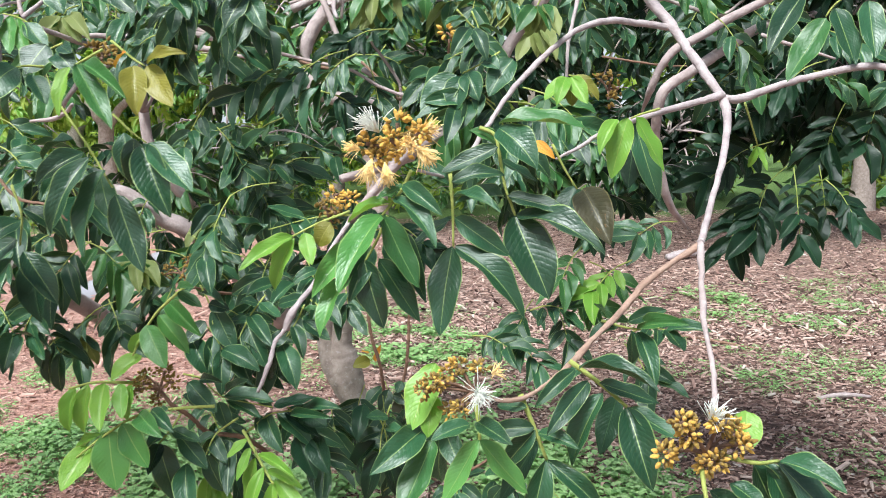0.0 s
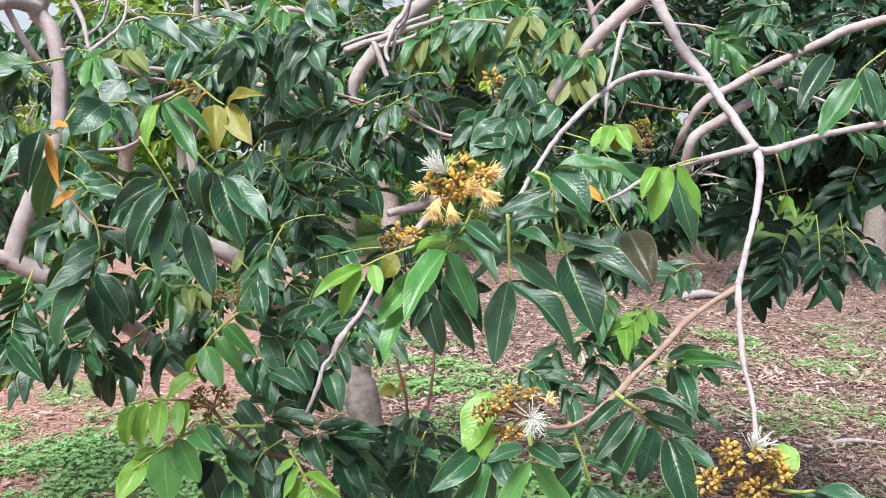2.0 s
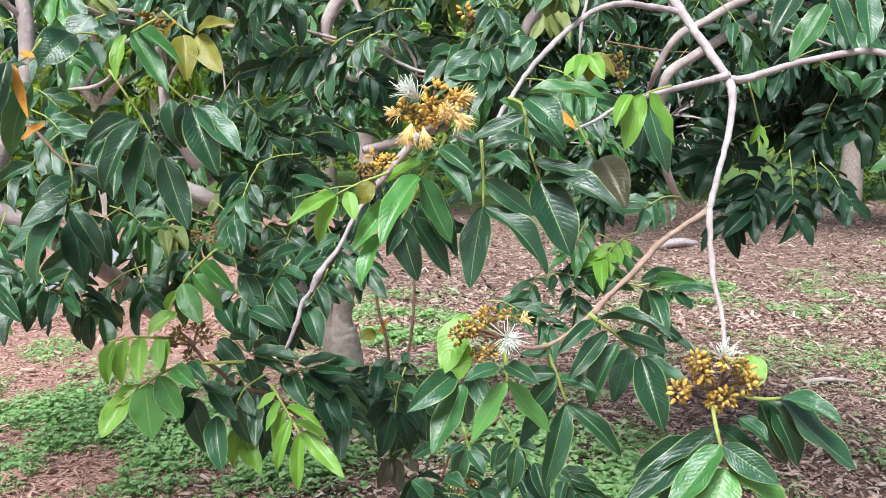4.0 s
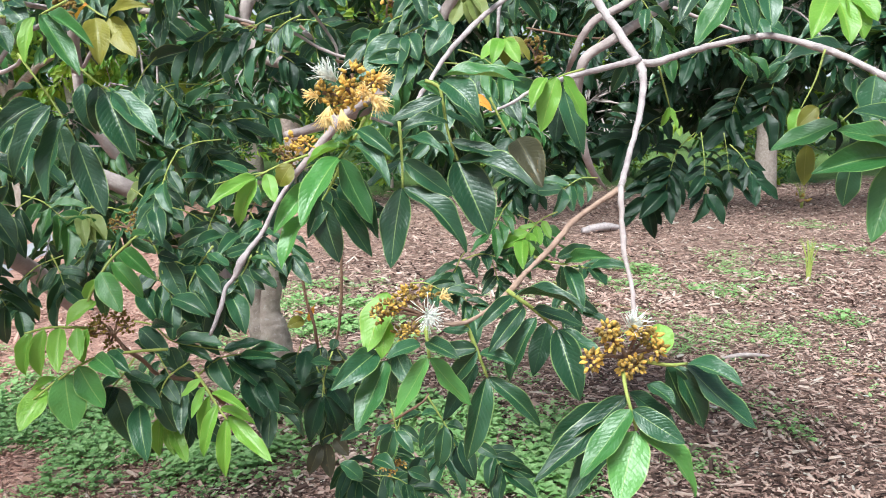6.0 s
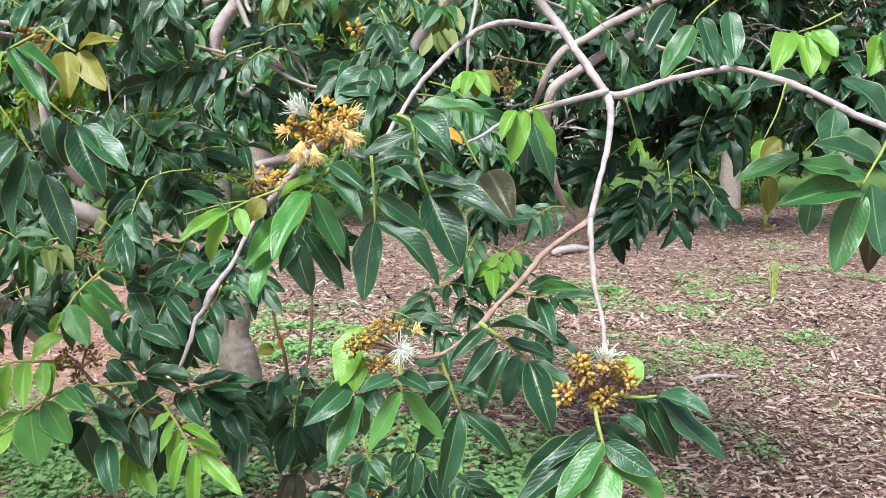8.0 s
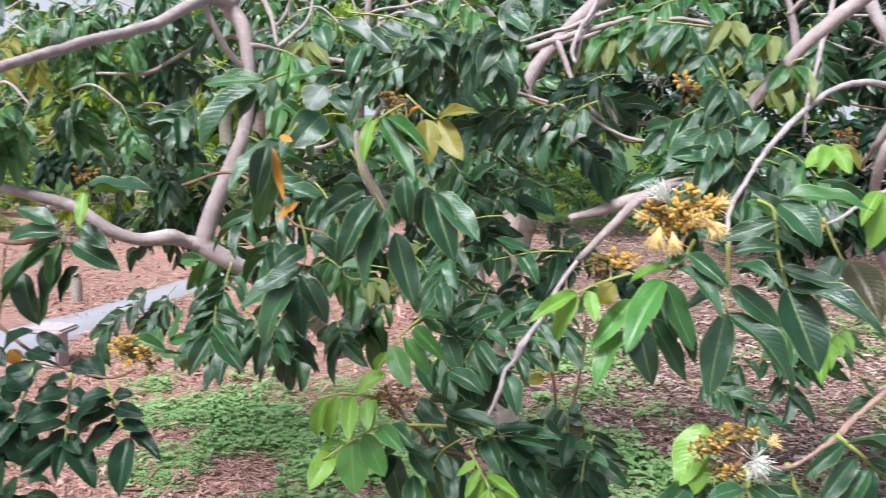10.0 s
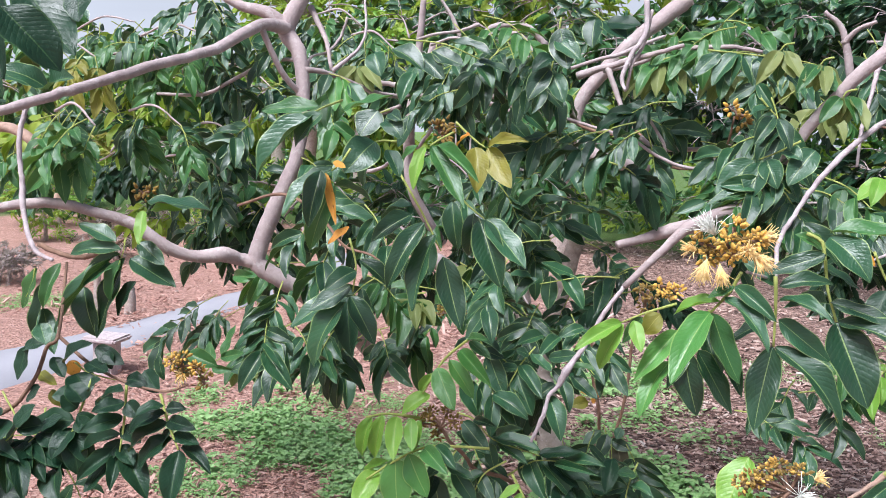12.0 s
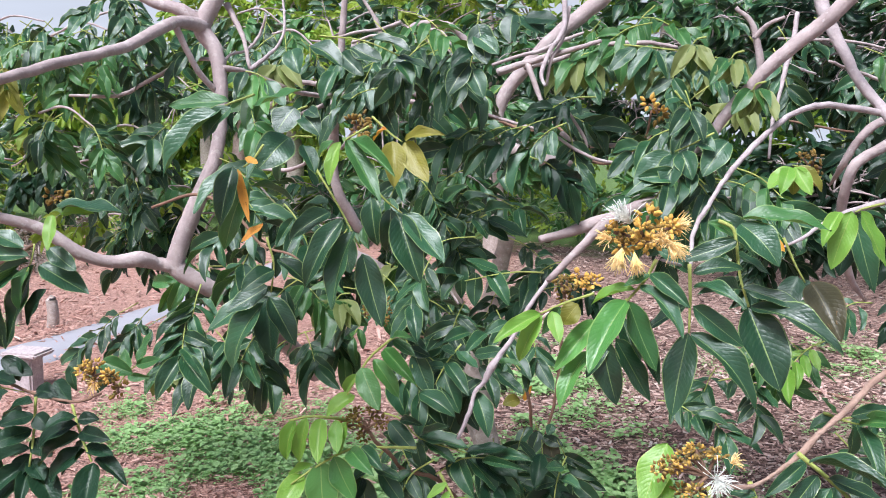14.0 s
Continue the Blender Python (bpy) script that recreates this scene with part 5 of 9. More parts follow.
blade(s, (0.769, 1.280, 1.456), (0.812, 1.232, 1.416), 0.043, MID, 15)
blade(s, (0.739, 1.300, 1.356), (0.733, 1.307, 1.283), 0.042, DARK, -1)
blade(s, (0.662, 1.300, 1.384), (0.658, 1.293, 1.320), 0.029, OLIVE, 10)
blade(s, (0.676, 1.300, 1.444), (0.646, 1.302, 1.413), 0.028, OLIVE, -14)
blade(s, (0.841, 1.520, 1.538), (0.707, 1.500, 1.520), 0.047, DARK, 4)
blade(s, (0.865, 1.450, 1.544), (0.939, 1.422, 1.453), 0.062, DARK, -3)
s = stalk(tree, (0.735, 1.400, 1.538), (0.721, 1.400, 1.486), (0.698, 1.400, 1.438))
blade(s, (0.698, 1.400, 1.440), (0.684, 1.391, 1.388), 0.031, LIME, 12)
blade(s, (0.704, 1.400, 1.433), (0.739, 1.397, 1.412), 0.019, ORANGE, 10)
s = stalk(tree, (0.739, 1.250, 1.635), (0.689, 1.225, 1.615), (0.646, 1.200, 1.603), label="pale young compound leaf")
blade(s, (0.631, 1.200, 1.601), (0.581, 1.146, 1.539), 0.037, LIME, 8)
blade(s, (0.643, 1.200, 1.600), (0.641, 1.154, 1.532), 0.040, LIME, -8)
blade(s, (0.657, 1.200, 1.602), (0.672, 1.174, 1.540), 0.035, LIME, 7)
blade(s, (0.667, 1.200, 1.605), (0.684, 1.163, 1.563), 0.032, LIME, 8)
blade(s, (0.684, 1.200, 1.612), (0.710, 1.196, 1.580), 0.030, MID, -20)
s = stalk(tree, (0.797, 1.200, 1.620), (0.780, 1.200, 1.605), (0.768, 1.200, 1.596))
blade(s, (0.769, 1.200, 1.597), (0.745, 1.178, 1.536), 0.041, LIME, -12)
blade(s, (0.781, 1.200, 1.604), (0.768, 1.147, 1.535), 0.040, MID, -16)
s = stalk(tree, (0.581, 1.300, 1.676), (0.537, 1.300, 1.642), (0.524, 1.300, 1.625))
blade(s, (0.525, 1.300, 1.624), (0.458, 1.255, 1.539), 0.038, MID, 10)
blade(s, (0.620, 1.500, 1.659), (0.632, 1.446, 1.566), 0.049, DARK, -13)
blade(s, (0.672, 1.500, 1.668), (0.658, 1.437, 1.575), 0.044, DARK, -2)
blade(s, (0.567, 1.500, 1.679), (0.502, 1.457, 1.587), 0.041, DARK, 5)
s = stalk(tree, (0.450, 1.400, 1.513), (0.469, 1.425, 1.480), (0.488, 1.450, 1.446))
blade(s, (0.488, 1.450, 1.446), (0.502, 1.442, 1.406), 0.013, LIME, -12)
blade(s, (0.487, 1.450, 1.446), (0.479, 1.466, 1.411), 0.012, LIME, -22)

# dark hanging leaves further off, above the mulch, their shade put into the leaf colour
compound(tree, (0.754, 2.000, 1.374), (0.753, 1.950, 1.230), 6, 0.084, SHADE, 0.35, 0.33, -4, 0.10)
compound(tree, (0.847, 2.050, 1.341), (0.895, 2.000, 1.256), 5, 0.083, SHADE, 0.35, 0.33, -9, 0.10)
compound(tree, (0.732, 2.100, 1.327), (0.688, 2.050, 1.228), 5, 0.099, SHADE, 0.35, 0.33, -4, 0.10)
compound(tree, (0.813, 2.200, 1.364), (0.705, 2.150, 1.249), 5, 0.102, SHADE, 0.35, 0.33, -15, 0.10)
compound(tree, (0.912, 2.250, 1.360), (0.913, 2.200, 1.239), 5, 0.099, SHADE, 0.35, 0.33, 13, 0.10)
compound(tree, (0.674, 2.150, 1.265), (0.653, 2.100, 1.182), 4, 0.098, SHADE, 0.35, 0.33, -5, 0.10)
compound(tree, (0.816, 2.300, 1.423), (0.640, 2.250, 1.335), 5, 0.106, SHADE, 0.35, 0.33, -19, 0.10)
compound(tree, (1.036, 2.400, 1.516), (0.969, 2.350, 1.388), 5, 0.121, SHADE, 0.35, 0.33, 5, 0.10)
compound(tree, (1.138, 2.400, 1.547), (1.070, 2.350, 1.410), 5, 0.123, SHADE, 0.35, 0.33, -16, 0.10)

# leaves of the left hand spray
s = stalk(tree, (-0.504, 1.200, 1.535), (-0.462, 1.180, 1.480), (-0.425, 1.160, 1.426), label="dark green compound leaf with pale margins")
blade(s, (-0.450, 1.160, 1.466), (-0.494, 1.125, 1.370), 0.034, DARK, -7)
blade(s, (-0.435, 1.160, 1.449), (-0.456, 1.127, 1.342), 0.039, DARK, 20)
blade(s, (-0.422, 1.160, 1.418), (-0.388, 1.146, 1.317), 0.040, DARK, -4)
blade(s, (-0.421, 1.200, 1.495), (-0.409, 1.198, 1.425), 0.031, DARK, 6)
blade(s, (-0.487, 1.220, 1.470), (-0.539, 1.184, 1.428), 0.032, DARK, -16)
blade(s, (-0.467, 1.220, 1.438), (-0.452, 1.207, 1.381), 0.034, DARK, 3)
blade(s, (-0.470, 1.160, 1.488), (-0.521, 1.176, 1.464), 0.026, DARK, 21)
s = stalk(tree, (-0.407, 1.140, 1.518), (-0.378, 1.120, 1.496), (-0.353, 1.100, 1.483), label="large compound leaf")
blade(s, (-0.359, 1.100, 1.482), (-0.321, 1.075, 1.395), 0.041, DARK, 10)
blade(s, (-0.349, 1.100, 1.482), (-0.289, 1.063, 1.425), 0.038, DARK, -10)
blade(s, (-0.367, 1.100, 1.489), (-0.374, 1.108, 1.430), 0.029, DARK, -22)
s = stalk(tree, (-0.404, 1.120, 1.595), (-0.423, 1.110, 1.583), (-0.431, 1.100, 1.576), label="young light green compound leaf")
blade(s, (-0.429, 1.100, 1.576), (-0.368, 1.042, 1.499), 0.027, MID, -15)
blade(s, (-0.438, 1.100, 1.574), (-0.448, 1.084, 1.517), 0.020, LIME, 5)
blade(s, (-0.421, 1.100, 1.577), (-0.352, 1.051, 1.533), 0.018, MID, 6)
blade(s, (-0.458, 1.140, 1.574), (-0.485, 1.155, 1.545), 0.016, MID, -5)
s = stalk(tree, (-0.410, 1.160, 1.609), (-0.381, 1.150, 1.586), (-0.363, 1.140, 1.576), label="yellowing compound leaf")
blade(s, (-0.377, 1.140, 1.576), (-0.367, 1.114, 1.515), 0.032, OLIVE, -12)
blade(s, (-0.359, 1.140, 1.575), (-0.319, 1.105, 1.524), 0.030, OLIVE, 21)
blade(s, (-0.359, 1.140, 1.578), (-0.300, 1.114, 1.586), 0.018, OLIVE, 20)
blade(s, (-0.385, 1.140, 1.593), (-0.408, 1.161, 1.575), 0.012, ORANGE, 4)
s = stalk(tree, (-0.493, 1.150, 1.579), (-0.508, 1.140, 1.580), (-0.517, 1.130, 1.578), label="grey green compound leaf")
blade(s, (-0.518, 1.130, 1.578), (-0.549, 1.092, 1.534), 0.051, DARK, -25)
blade(s, (-0.517, 1.130, 1.570), (-0.538, 1.143, 1.512), 0.024, DARK, -0)
blade(s, (-0.499, 1.130, 1.568), (-0.475, 1.110, 1.531), 0.025, DARK, -20)
blade(s, (-0.561, 1.160, 1.561), (-0.579, 1.130, 1.518), 0.027, DARK, 21)
s = stalk(tree, (-0.536, 1.080, 1.568), (-0.544, 1.065, 1.549), (-0.551, 1.050, 1.539), label="dying compound leaf with orange leaflets")
blade(s, (-0.559, 1.050, 1.536), (-0.534, 1.026, 1.470), 0.012, ORANGE, 5)
blade(s, (-0.525, 1.050, 1.466), (-0.543, 1.022, 1.445), 0.012, ORANGE, -5)
blade(s, (-0.566, 1.050, 1.539), (-0.571, 1.022, 1.464), 0.029, DARK, -17)
blade(s, (-0.549, 1.050, 1.551), (-0.532, 1.052, 1.544), 0.012, ORANGE, -2)
blade(s, (-0.570, 1.100, 1.540), (-0.622, 1.052, 1.476), 0.036, DARK, 12)
blade(s, (-0.574, 1.120, 1.518), (-0.605, 1.109, 1.421), 0.035, MID, -21)
s = stalk(tree, (-0.579, 1.200, 1.430), (-0.564, 1.190, 1.391), (-0.565, 1.180, 1.351), label="dark green compound leaf")
blade(s, (-0.569, 1.180, 1.360), (-0.625, 1.157, 1.322), 0.035, DARK, -10)
blade(s, (-0.575, 1.180, 1.335), (-0.622, 1.173, 1.229), 0.049, DARK, 10)
blade(s, (-0.583, 1.220, 1.337), (-0.538, 1.211, 1.264), 0.036, DARK, -11)
blade(s, (-0.560, 1.180, 1.384), (-0.596, 1.144, 1.356), 0.032, DARK, -15)
blade(s, (-0.555, 1.180, 1.400), (-0.509, 1.193, 1.358), 0.029, DARK, -9)
blade(s, (-0.617, 1.250, 1.333), (-0.686, 1.226, 1.276), 0.040, DARK, -1)
blade(s, (-0.615, 1.300, 1.317), (-0.600, 1.278, 1.222), 0.042, SHADE, 5)

# the middle left spray and the lime tipped spray
s = stalk(tree, (-0.308, 1.700, 1.431), (-0.349, 1.675, 1.415), (-0.388, 1.650, 1.438))
blade(s, (-0.301, 1.660, 1.427), (-0.220, 1.648, 1.393), 0.042, DARK, -17)
blade(s, (-0.313, 1.660, 1.421), (-0.256, 1.656, 1.385), 0.035, DARK, -9)
blade(s, (-0.329, 1.660, 1.427), (-0.299, 1.646, 1.388), 0.031, DARK, -7)
blade(s, (-0.346, 1.660, 1.438), (-0.356, 1.633, 1.472), 0.024, DARK, 1)
blade(s, (-0.363, 1.660, 1.447), (-0.296, 1.635, 1.472), 0.031, DARK, -6)
blade(s, (-0.379, 1.660, 1.443), (-0.414, 1.659, 1.399), 0.033, DARK, 4)
blade(s, (-0.396, 1.660, 1.438), (-0.423, 1.605, 1.386), 0.031, DARK, -11)
blade(s, (-0.391, 1.660, 1.449), (-0.340, 1.636, 1.493), 0.028, DARK, 18)
blade(s, (-0.346, 1.660, 1.421), (-0.371, 1.665, 1.359), 0.033, DARK, 2)
blade(s, (-0.312, 1.660, 1.433), (-0.248, 1.606, 1.453), 0.029, DARK, 12)
s = stalk(tree, (-0.184, 1.600, 1.334), (-0.247, 1.590, 1.333), (-0.332, 1.580, 1.314))
blade(s, (-0.292, 1.600, 1.333), (-0.245, 1.569, 1.273), 0.033, DARK, 3)
blade(s, (-0.314, 1.600, 1.328), (-0.314, 1.593, 1.263), 0.034, DARK, 6)
blade(s, (-0.336, 1.600, 1.322), (-0.375, 1.576, 1.271), 0.033, DARK, 18)
blade(s, (-0.270, 1.600, 1.333), (-0.329, 1.569, 1.358), 0.025, DARK, -5)
blade(s, (-0.249, 1.600, 1.334), (-0.293, 1.604, 1.289), 0.026, DARK, -13)
blade(s, (-0.347, 1.600, 1.317), (-0.393, 1.568, 1.326), 0.026, DARK, 15)
s = stalk(tree, (-0.408, 1.360, 1.260), (-0.451, 1.347, 1.222), (-0.470, 1.333, 1.194), (-0.487, 1.320, 1.158), thick=0.0022, label="fresh green compound leaf with lime stalk")
blade(s, (-0.429, 1.330, 1.237), (-0.363, 1.275, 1.198), 0.027, FRESH, 15)
blade(s, (-0.446, 1.330, 1.219), (-0.399, 1.318, 1.160), 0.028, FRESH, -3)
blade(s, (-0.467, 1.330, 1.203), (-0.426, 1.291, 1.146), 0.038, FRESH, 12)
blade(s, (-0.472, 1.330, 1.192), (-0.498, 1.345, 1.150), 0.018, LIME, -16)
blade(s, (-0.477, 1.330, 1.155), (-0.519, 1.307, 1.122), 0.030, LIME, 2)
blade(s, (-0.413, 1.330, 1.253), (-0.373, 1.315, 1.232), 0.021, MID, -7)
blade(s, (-0.416, 1.330, 1.258), (-0.376, 1.295, 1.267), 0.017, MID, 4)
s = stalk(tree, (-0.483, 1.330, 1.111), (-0.542, 1.310, 1.120), (-0.576, 1.290, 1.117), thick=0.0021, label="young lime green compound leaf")
blade(s, (-0.550, 1.300, 1.121), (-0.561, 1.296, 1.044), 0.028, LIME, 0)
blade(s, (-0.525, 1.300, 1.121), (-0.514, 1.246, 1.066), 0.030, LIME, 0)
blade(s, (-0.500, 1.300, 1.120), (-0.487, 1.264, 1.078), 0.024, LIME, 0)
blade(s, (-0.482, 1.300, 1.119), (-0.497, 1.304, 1.061), 0.026, LIME, 0)
blade(s, (-0.570, 1.300, 1.118), (-0.583, 1.296, 1.045), 0.026, LIME, 0)
s = stalk(tree, (-0.373, 1.340, 1.069), (-0.431, 1.325, 1.071), (-0.478, 1.310, 1.069), (-0.526, 1.295, 1.044), (-0.575, 1.280, 1.008), thick=0.0021, label="fresh green compound leaf")
blade(s, (-0.526, 1.300, 1.047), (-0.513, 1.281, 0.959), 0.056, FRESH, -21)
blade(s, (-0.503, 1.300, 1.058), (-0.465, 1.290, 0.991), 0.042, FRESH, 21)
blade(s, (-0.537, 1.300, 1.041), (-0.587, 1.316, 0.995), 0.017, LIME, 9)
blade(s, (-0.476, 1.300, 1.072), (-0.423, 1.251, 1.053), 0.030, MID, 15)
blade(s, (-0.457, 1.300, 1.078), (-0.412, 1.265, 1.056), 0.025, DARK, 6)
blade(s, (-0.431, 1.300, 1.079), (-0.458, 1.323, 1.052), 0.021, DARK, 9)
blade(s, (-0.556, 1.300, 1.021), (-0.581, 1.248, 0.974), 0.040, LIME, -9)
s = stalk(tree, (-0.434, 1.360, 1.051), (-0.451, 1.350, 1.026), (-0.467, 1.340, 1.008), label="dark green compound leaf")
blade(s, (-0.471, 1.350, 1.005), (-0.446, 1.347, 0.906), 0.044, DARK, -15)
blade(s, (-0.438, 1.350, 1.021), (-0.390, 1.334, 0.968), 0.031, DARK, -4)
blade(s, (-0.429, 1.350, 0.971), (-0.407, 1.295, 0.894), 0.039, DARK, 5)
blade(s, (-0.469, 1.350, 1.005), (-0.471, 1.301, 0.974), 0.025, SHADE, -17)
blade(s, (-0.449, 1.350, 1.029), (-0.395, 1.325, 1.018), 0.025, DARK, -19)
blade(s, (-0.456, 1.350, 1.021), (-0.473, 1.306, 1.014), 0.022, DARK, 3)
s = stalk(tree, (-0.349, 1.380, 1.035), (-0.385, 1.370, 1.011), (-0.399, 1.360, 0.981), label="dark green compound leaf")
blade(s, (-0.405, 1.380, 0.974), (-0.379, 1.375, 0.911), 0.031, DARK, 17)
blade(s, (-0.366, 1.380, 0.997), (-0.359, 1.326, 0.926), 0.029, DARK, -3)
blade(s, (-0.397, 1.380, 1.008), (-0.363, 1.349, 0.970), 0.024, DARK, 4)
blade(s, (-0.388, 1.380, 1.010), (-0.418, 1.365, 0.985), 0.023, DARK, 19)
blade(s, (-0.344, 1.380, 0.975), (-0.337, 1.346, 0.908), 0.033, SHADE, -20)
blade(s, (-0.381, 1.380, 0.997), (-0.344, 1.376, 0.957), 0.025, DARK, -15)
s = stalk(tree, (-0.334, 1.350, 1.025), (-0.314, 1.327, 1.007), (-0.293, 1.303, 0.985), (-0.273, 1.280, 0.967), thick=0.0022, label="young lime green compound leaf")
blade(s, (-0.313, 1.300, 1.030), (-0.345, 1.295, 1.003), 0.016, LIME, 0)
blade(s, (-0.310, 1.300, 1.017), (-0.329, 1.282, 0.971), 0.016, LIME, 0)
blade(s, (-0.302, 1.300, 1.001), (-0.323, 1.305, 0.924), 0.022, LIME, 0)
blade(s, (-0.290, 1.300, 0.986), (-0.312, 1.275, 0.907), 0.022, LIME, 0)
blade(s, (-0.278, 1.300, 0.962), (-0.280, 1.278, 0.870), 0.024, LIME, 0)
blade(s, (-0.275, 1.300, 0.966), (-0.200, 1.250, 0.906), 0.027, LIME, 0)
blade(s, (-0.285, 1.300, 0.980), (-0.229, 1.284, 0.956), 0.017, LIME, 0)
blade(s, (-0.298, 1.300, 1.005), (-0.234, 1.261, 0.984), 0.016, LIME, 0)
s = stalk(tree, (-0.419, 1.400, 0.972), (-0.408, 1.400, 0.941), (-0.400, 1.400, 0.915), label="lime green leaf, backlit")
blade(s, (-0.412, 1.400, 0.931), (-0.417, 1.395, 0.859), 0.024, LIME, 1)
blade(s, (-0.393, 1.400, 0.909), (-0.359, 1.353, 0.864), 0.026, LIME, -12)
blade(s, (-0.405, 1.400, 0.920), (-0.385, 1.371, 0.870), 0.021, LIME, 10)
s = stalk(tree, (-0.448, 1.420, 1.097), (-0.412, 1.407, 1.092), (-0.376, 1.393, 1.066), (-0.292, 1.380, 1.052), label="dark green compound leaf with a pale stalk")
blade(s, (-0.433, 1.400, 1.089), (-0.375, 1.355, 1.053), 0.034, DARK, 9)
blade(s, (-0.386, 1.400, 1.055), (-0.371, 1.395, 1.009), 0.027, DARK, -18)
blade(s, (-0.378, 1.400, 1.064), (-0.290, 1.383, 1.059), 0.035, DARK, -18)
blade(s, (-0.375, 1.400, 1.068), (-0.319, 1.356, 1.105), 0.018, DARK, 4)
blade(s, (-0.414, 1.400, 1.094), (-0.367, 1.368, 1.098), 0.017, DARK, 17)
blade(s, (-0.371, 1.400, 1.058), (-0.311, 1.378, 1.034), 0.022, DARK, -8)
blade(s, (-0.444, 1.400, 1.068), (-0.416, 1.407, 1.040), 0.026, DARK, -21)
blade(s, (-0.296, 1.400, 1.046), (-0.223, 1.392, 1.062), 0.029, SHADE, -20)
blade(s, (-0.269, 1.400, 1.033), (-0.191, 1.352, 1.042), 0.016, DARK, 20)
s = stalk(tree, (-0.352, 1.420, 0.992), (-0.325, 1.413, 1.015), (-0.299, 1.407, 1.032), (-0.249, 1.400, 1.039), label="dark green compound leaf")
blade(s, (-0.296, 1.420, 1.028), (-0.237, 1.406, 0.974), 0.032, DARK, -12)
blade(s, (-0.315, 1.420, 1.026), (-0.276, 1.370, 0.977), 0.034, DARK, 21)
blade(s, (-0.328, 1.420, 1.025), (-0.308, 1.415, 0.979), 0.025, DARK, 14)
blade(s, (-0.258, 1.420, 1.036), (-0.205, 1.376, 1.018), 0.037, SHADE, 5)
blade(s, (-0.282, 1.420, 1.029), (-0.221, 1.387, 0.997), 0.025, SHADE, -12)
blade(s, (-0.253, 1.420, 1.033), (-0.181, 1.386, 1.045), 0.022, DARK, 5)
blade(s, (-0.265, 1.420, 0.987), (-0.230, 1.384, 0.927), 0.043, SHADE, -5)
blade(s, (-0.236, 1.420, 0.986), (-0.204, 1.373, 0.940), 0.038, SHADE, 15)
s = stalk(tree, (-0.436, 1.500, 1.230), (-0.416, 1.480, 1.202), (-0.406, 1.460, 1.171), label="grey green compound leaf")
blade(s, (-0.406, 1.470, 1.196), (-0.368, 1.452, 1.124), 0.039, DARK, 13)
blade(s, (-0.413, 1.470, 1.204), (-0.373, 1.452, 1.196), 0.024, DARK, 15)
blade(s, (-0.449, 1.470, 1.145), (-0.409, 1.445, 1.081), 0.040, DARK, 4)
blade(s, (-0.406, 1.470, 1.128), (-0.391, 1.456, 1.073), 0.027, SHADE, 11)
blade(s, (-0.422, 1.470, 1.174), (-0.451, 1.445, 1.141), 0.028, DARK, -18)
blade(s, (-0.428, 1.470, 1.220), (-0.372, 1.421, 1.212), 0.021, DARK, -13)
s = stalk(tree, (-0.324, 1.500, 1.211), (-0.347, 1.480, 1.180), (-0.364, 1.460, 1.144), label="grey green compound leaf")
blade(s, (-0.375, 1.480, 1.135), (-0.335, 1.422, 1.075), 0.042, DARK, 17)
blade(s, (-0.353, 1.480, 1.165), (-0.317, 1.452, 1.096), 0.041, DARK, 11)
blade(s, (-0.347, 1.480, 1.180), (-0.298, 1.423, 1.138), 0.028, DARK, -1)
blade(s, (-0.352, 1.480, 1.172), (-0.393, 1.495, 1.168), 0.023, DARK, 5)
blade(s, (-0.333, 1.480, 1.200), (-0.356, 1.465, 1.211), 0.021, DARK, -2)
blade(s, (-0.329, 1.480, 1.203), (-0.285, 1.437, 1.186), 0.023, DARK, -15)
s = stalk(tree, (-0.253, 1.480, 1.197), (-0.267, 1.470, 1.169), (-0.287, 1.460, 1.141), label="dark green compound leaf")
blade(s, (-0.292, 1.470, 1.131), (-0.261, 1.420, 1.067), 0.038, DARK, -6)
blade(s, (-0.295, 1.470, 1.200), (-0.239, 1.444, 1.219), 0.025, DARK, 17)
blade(s, (-0.254, 1.470, 1.173), (-0.203, 1.427, 1.148), 0.027, DARK, -11)
blade(s, (-0.273, 1.470, 1.164), (-0.250, 1.435, 1.115), 0.025, DARK, -15)
blade(s, (-0.281, 1.470, 1.154), (-0.313, 1.439, 1.132), 0.027, DARK, -12)
blade(s, (-0.256, 1.470, 1.189), (-0.210, 1.454, 1.190), 0.018, MID, -21)
blade(s, (-0.305, 1.470, 1.124), (-0.321, 1.481, 1.064), 0.028, SHADE, -6)
s = stalk(tree, (-0.126, 1.600, 0.976), (-0.141, 1.580, 0.937), (-0.146, 1.560, 0.896), label="dark green compound leaf")
blade(s, (-0.153, 1.580, 0.914), (-0.203, 1.584, 0.843), 0.035, SHADE, 8)
blade(s, (-0.150, 1.580, 0.891), (-0.175, 1.562, 0.804), 0.037, SHADE, -1)
blade(s, (-0.141, 1.580, 0.890), (-0.121, 1.584, 0.803), 0.037, SHADE, -17)
blade(s, (-0.133, 1.580, 0.913), (-0.094, 1.569, 0.855), 0.031, SHADE, -9)
blade(s, (-0.143, 1.580, 0.931), (-0.188, 1.576, 0.912), 0.029, DARK, 10)
blade(s, (-0.137, 1.580, 0.937), (-0.097, 1.544, 0.936), 0.025, DARK, -13)
blade(s, (-0.131, 1.580, 0.960), (-0.164, 1.534, 0.976), 0.023, DARK, -12)
blade(s, (-0.174, 1.580, 0.984), (-0.182, 1.529, 0.934), 0.033, SHADE, -4)
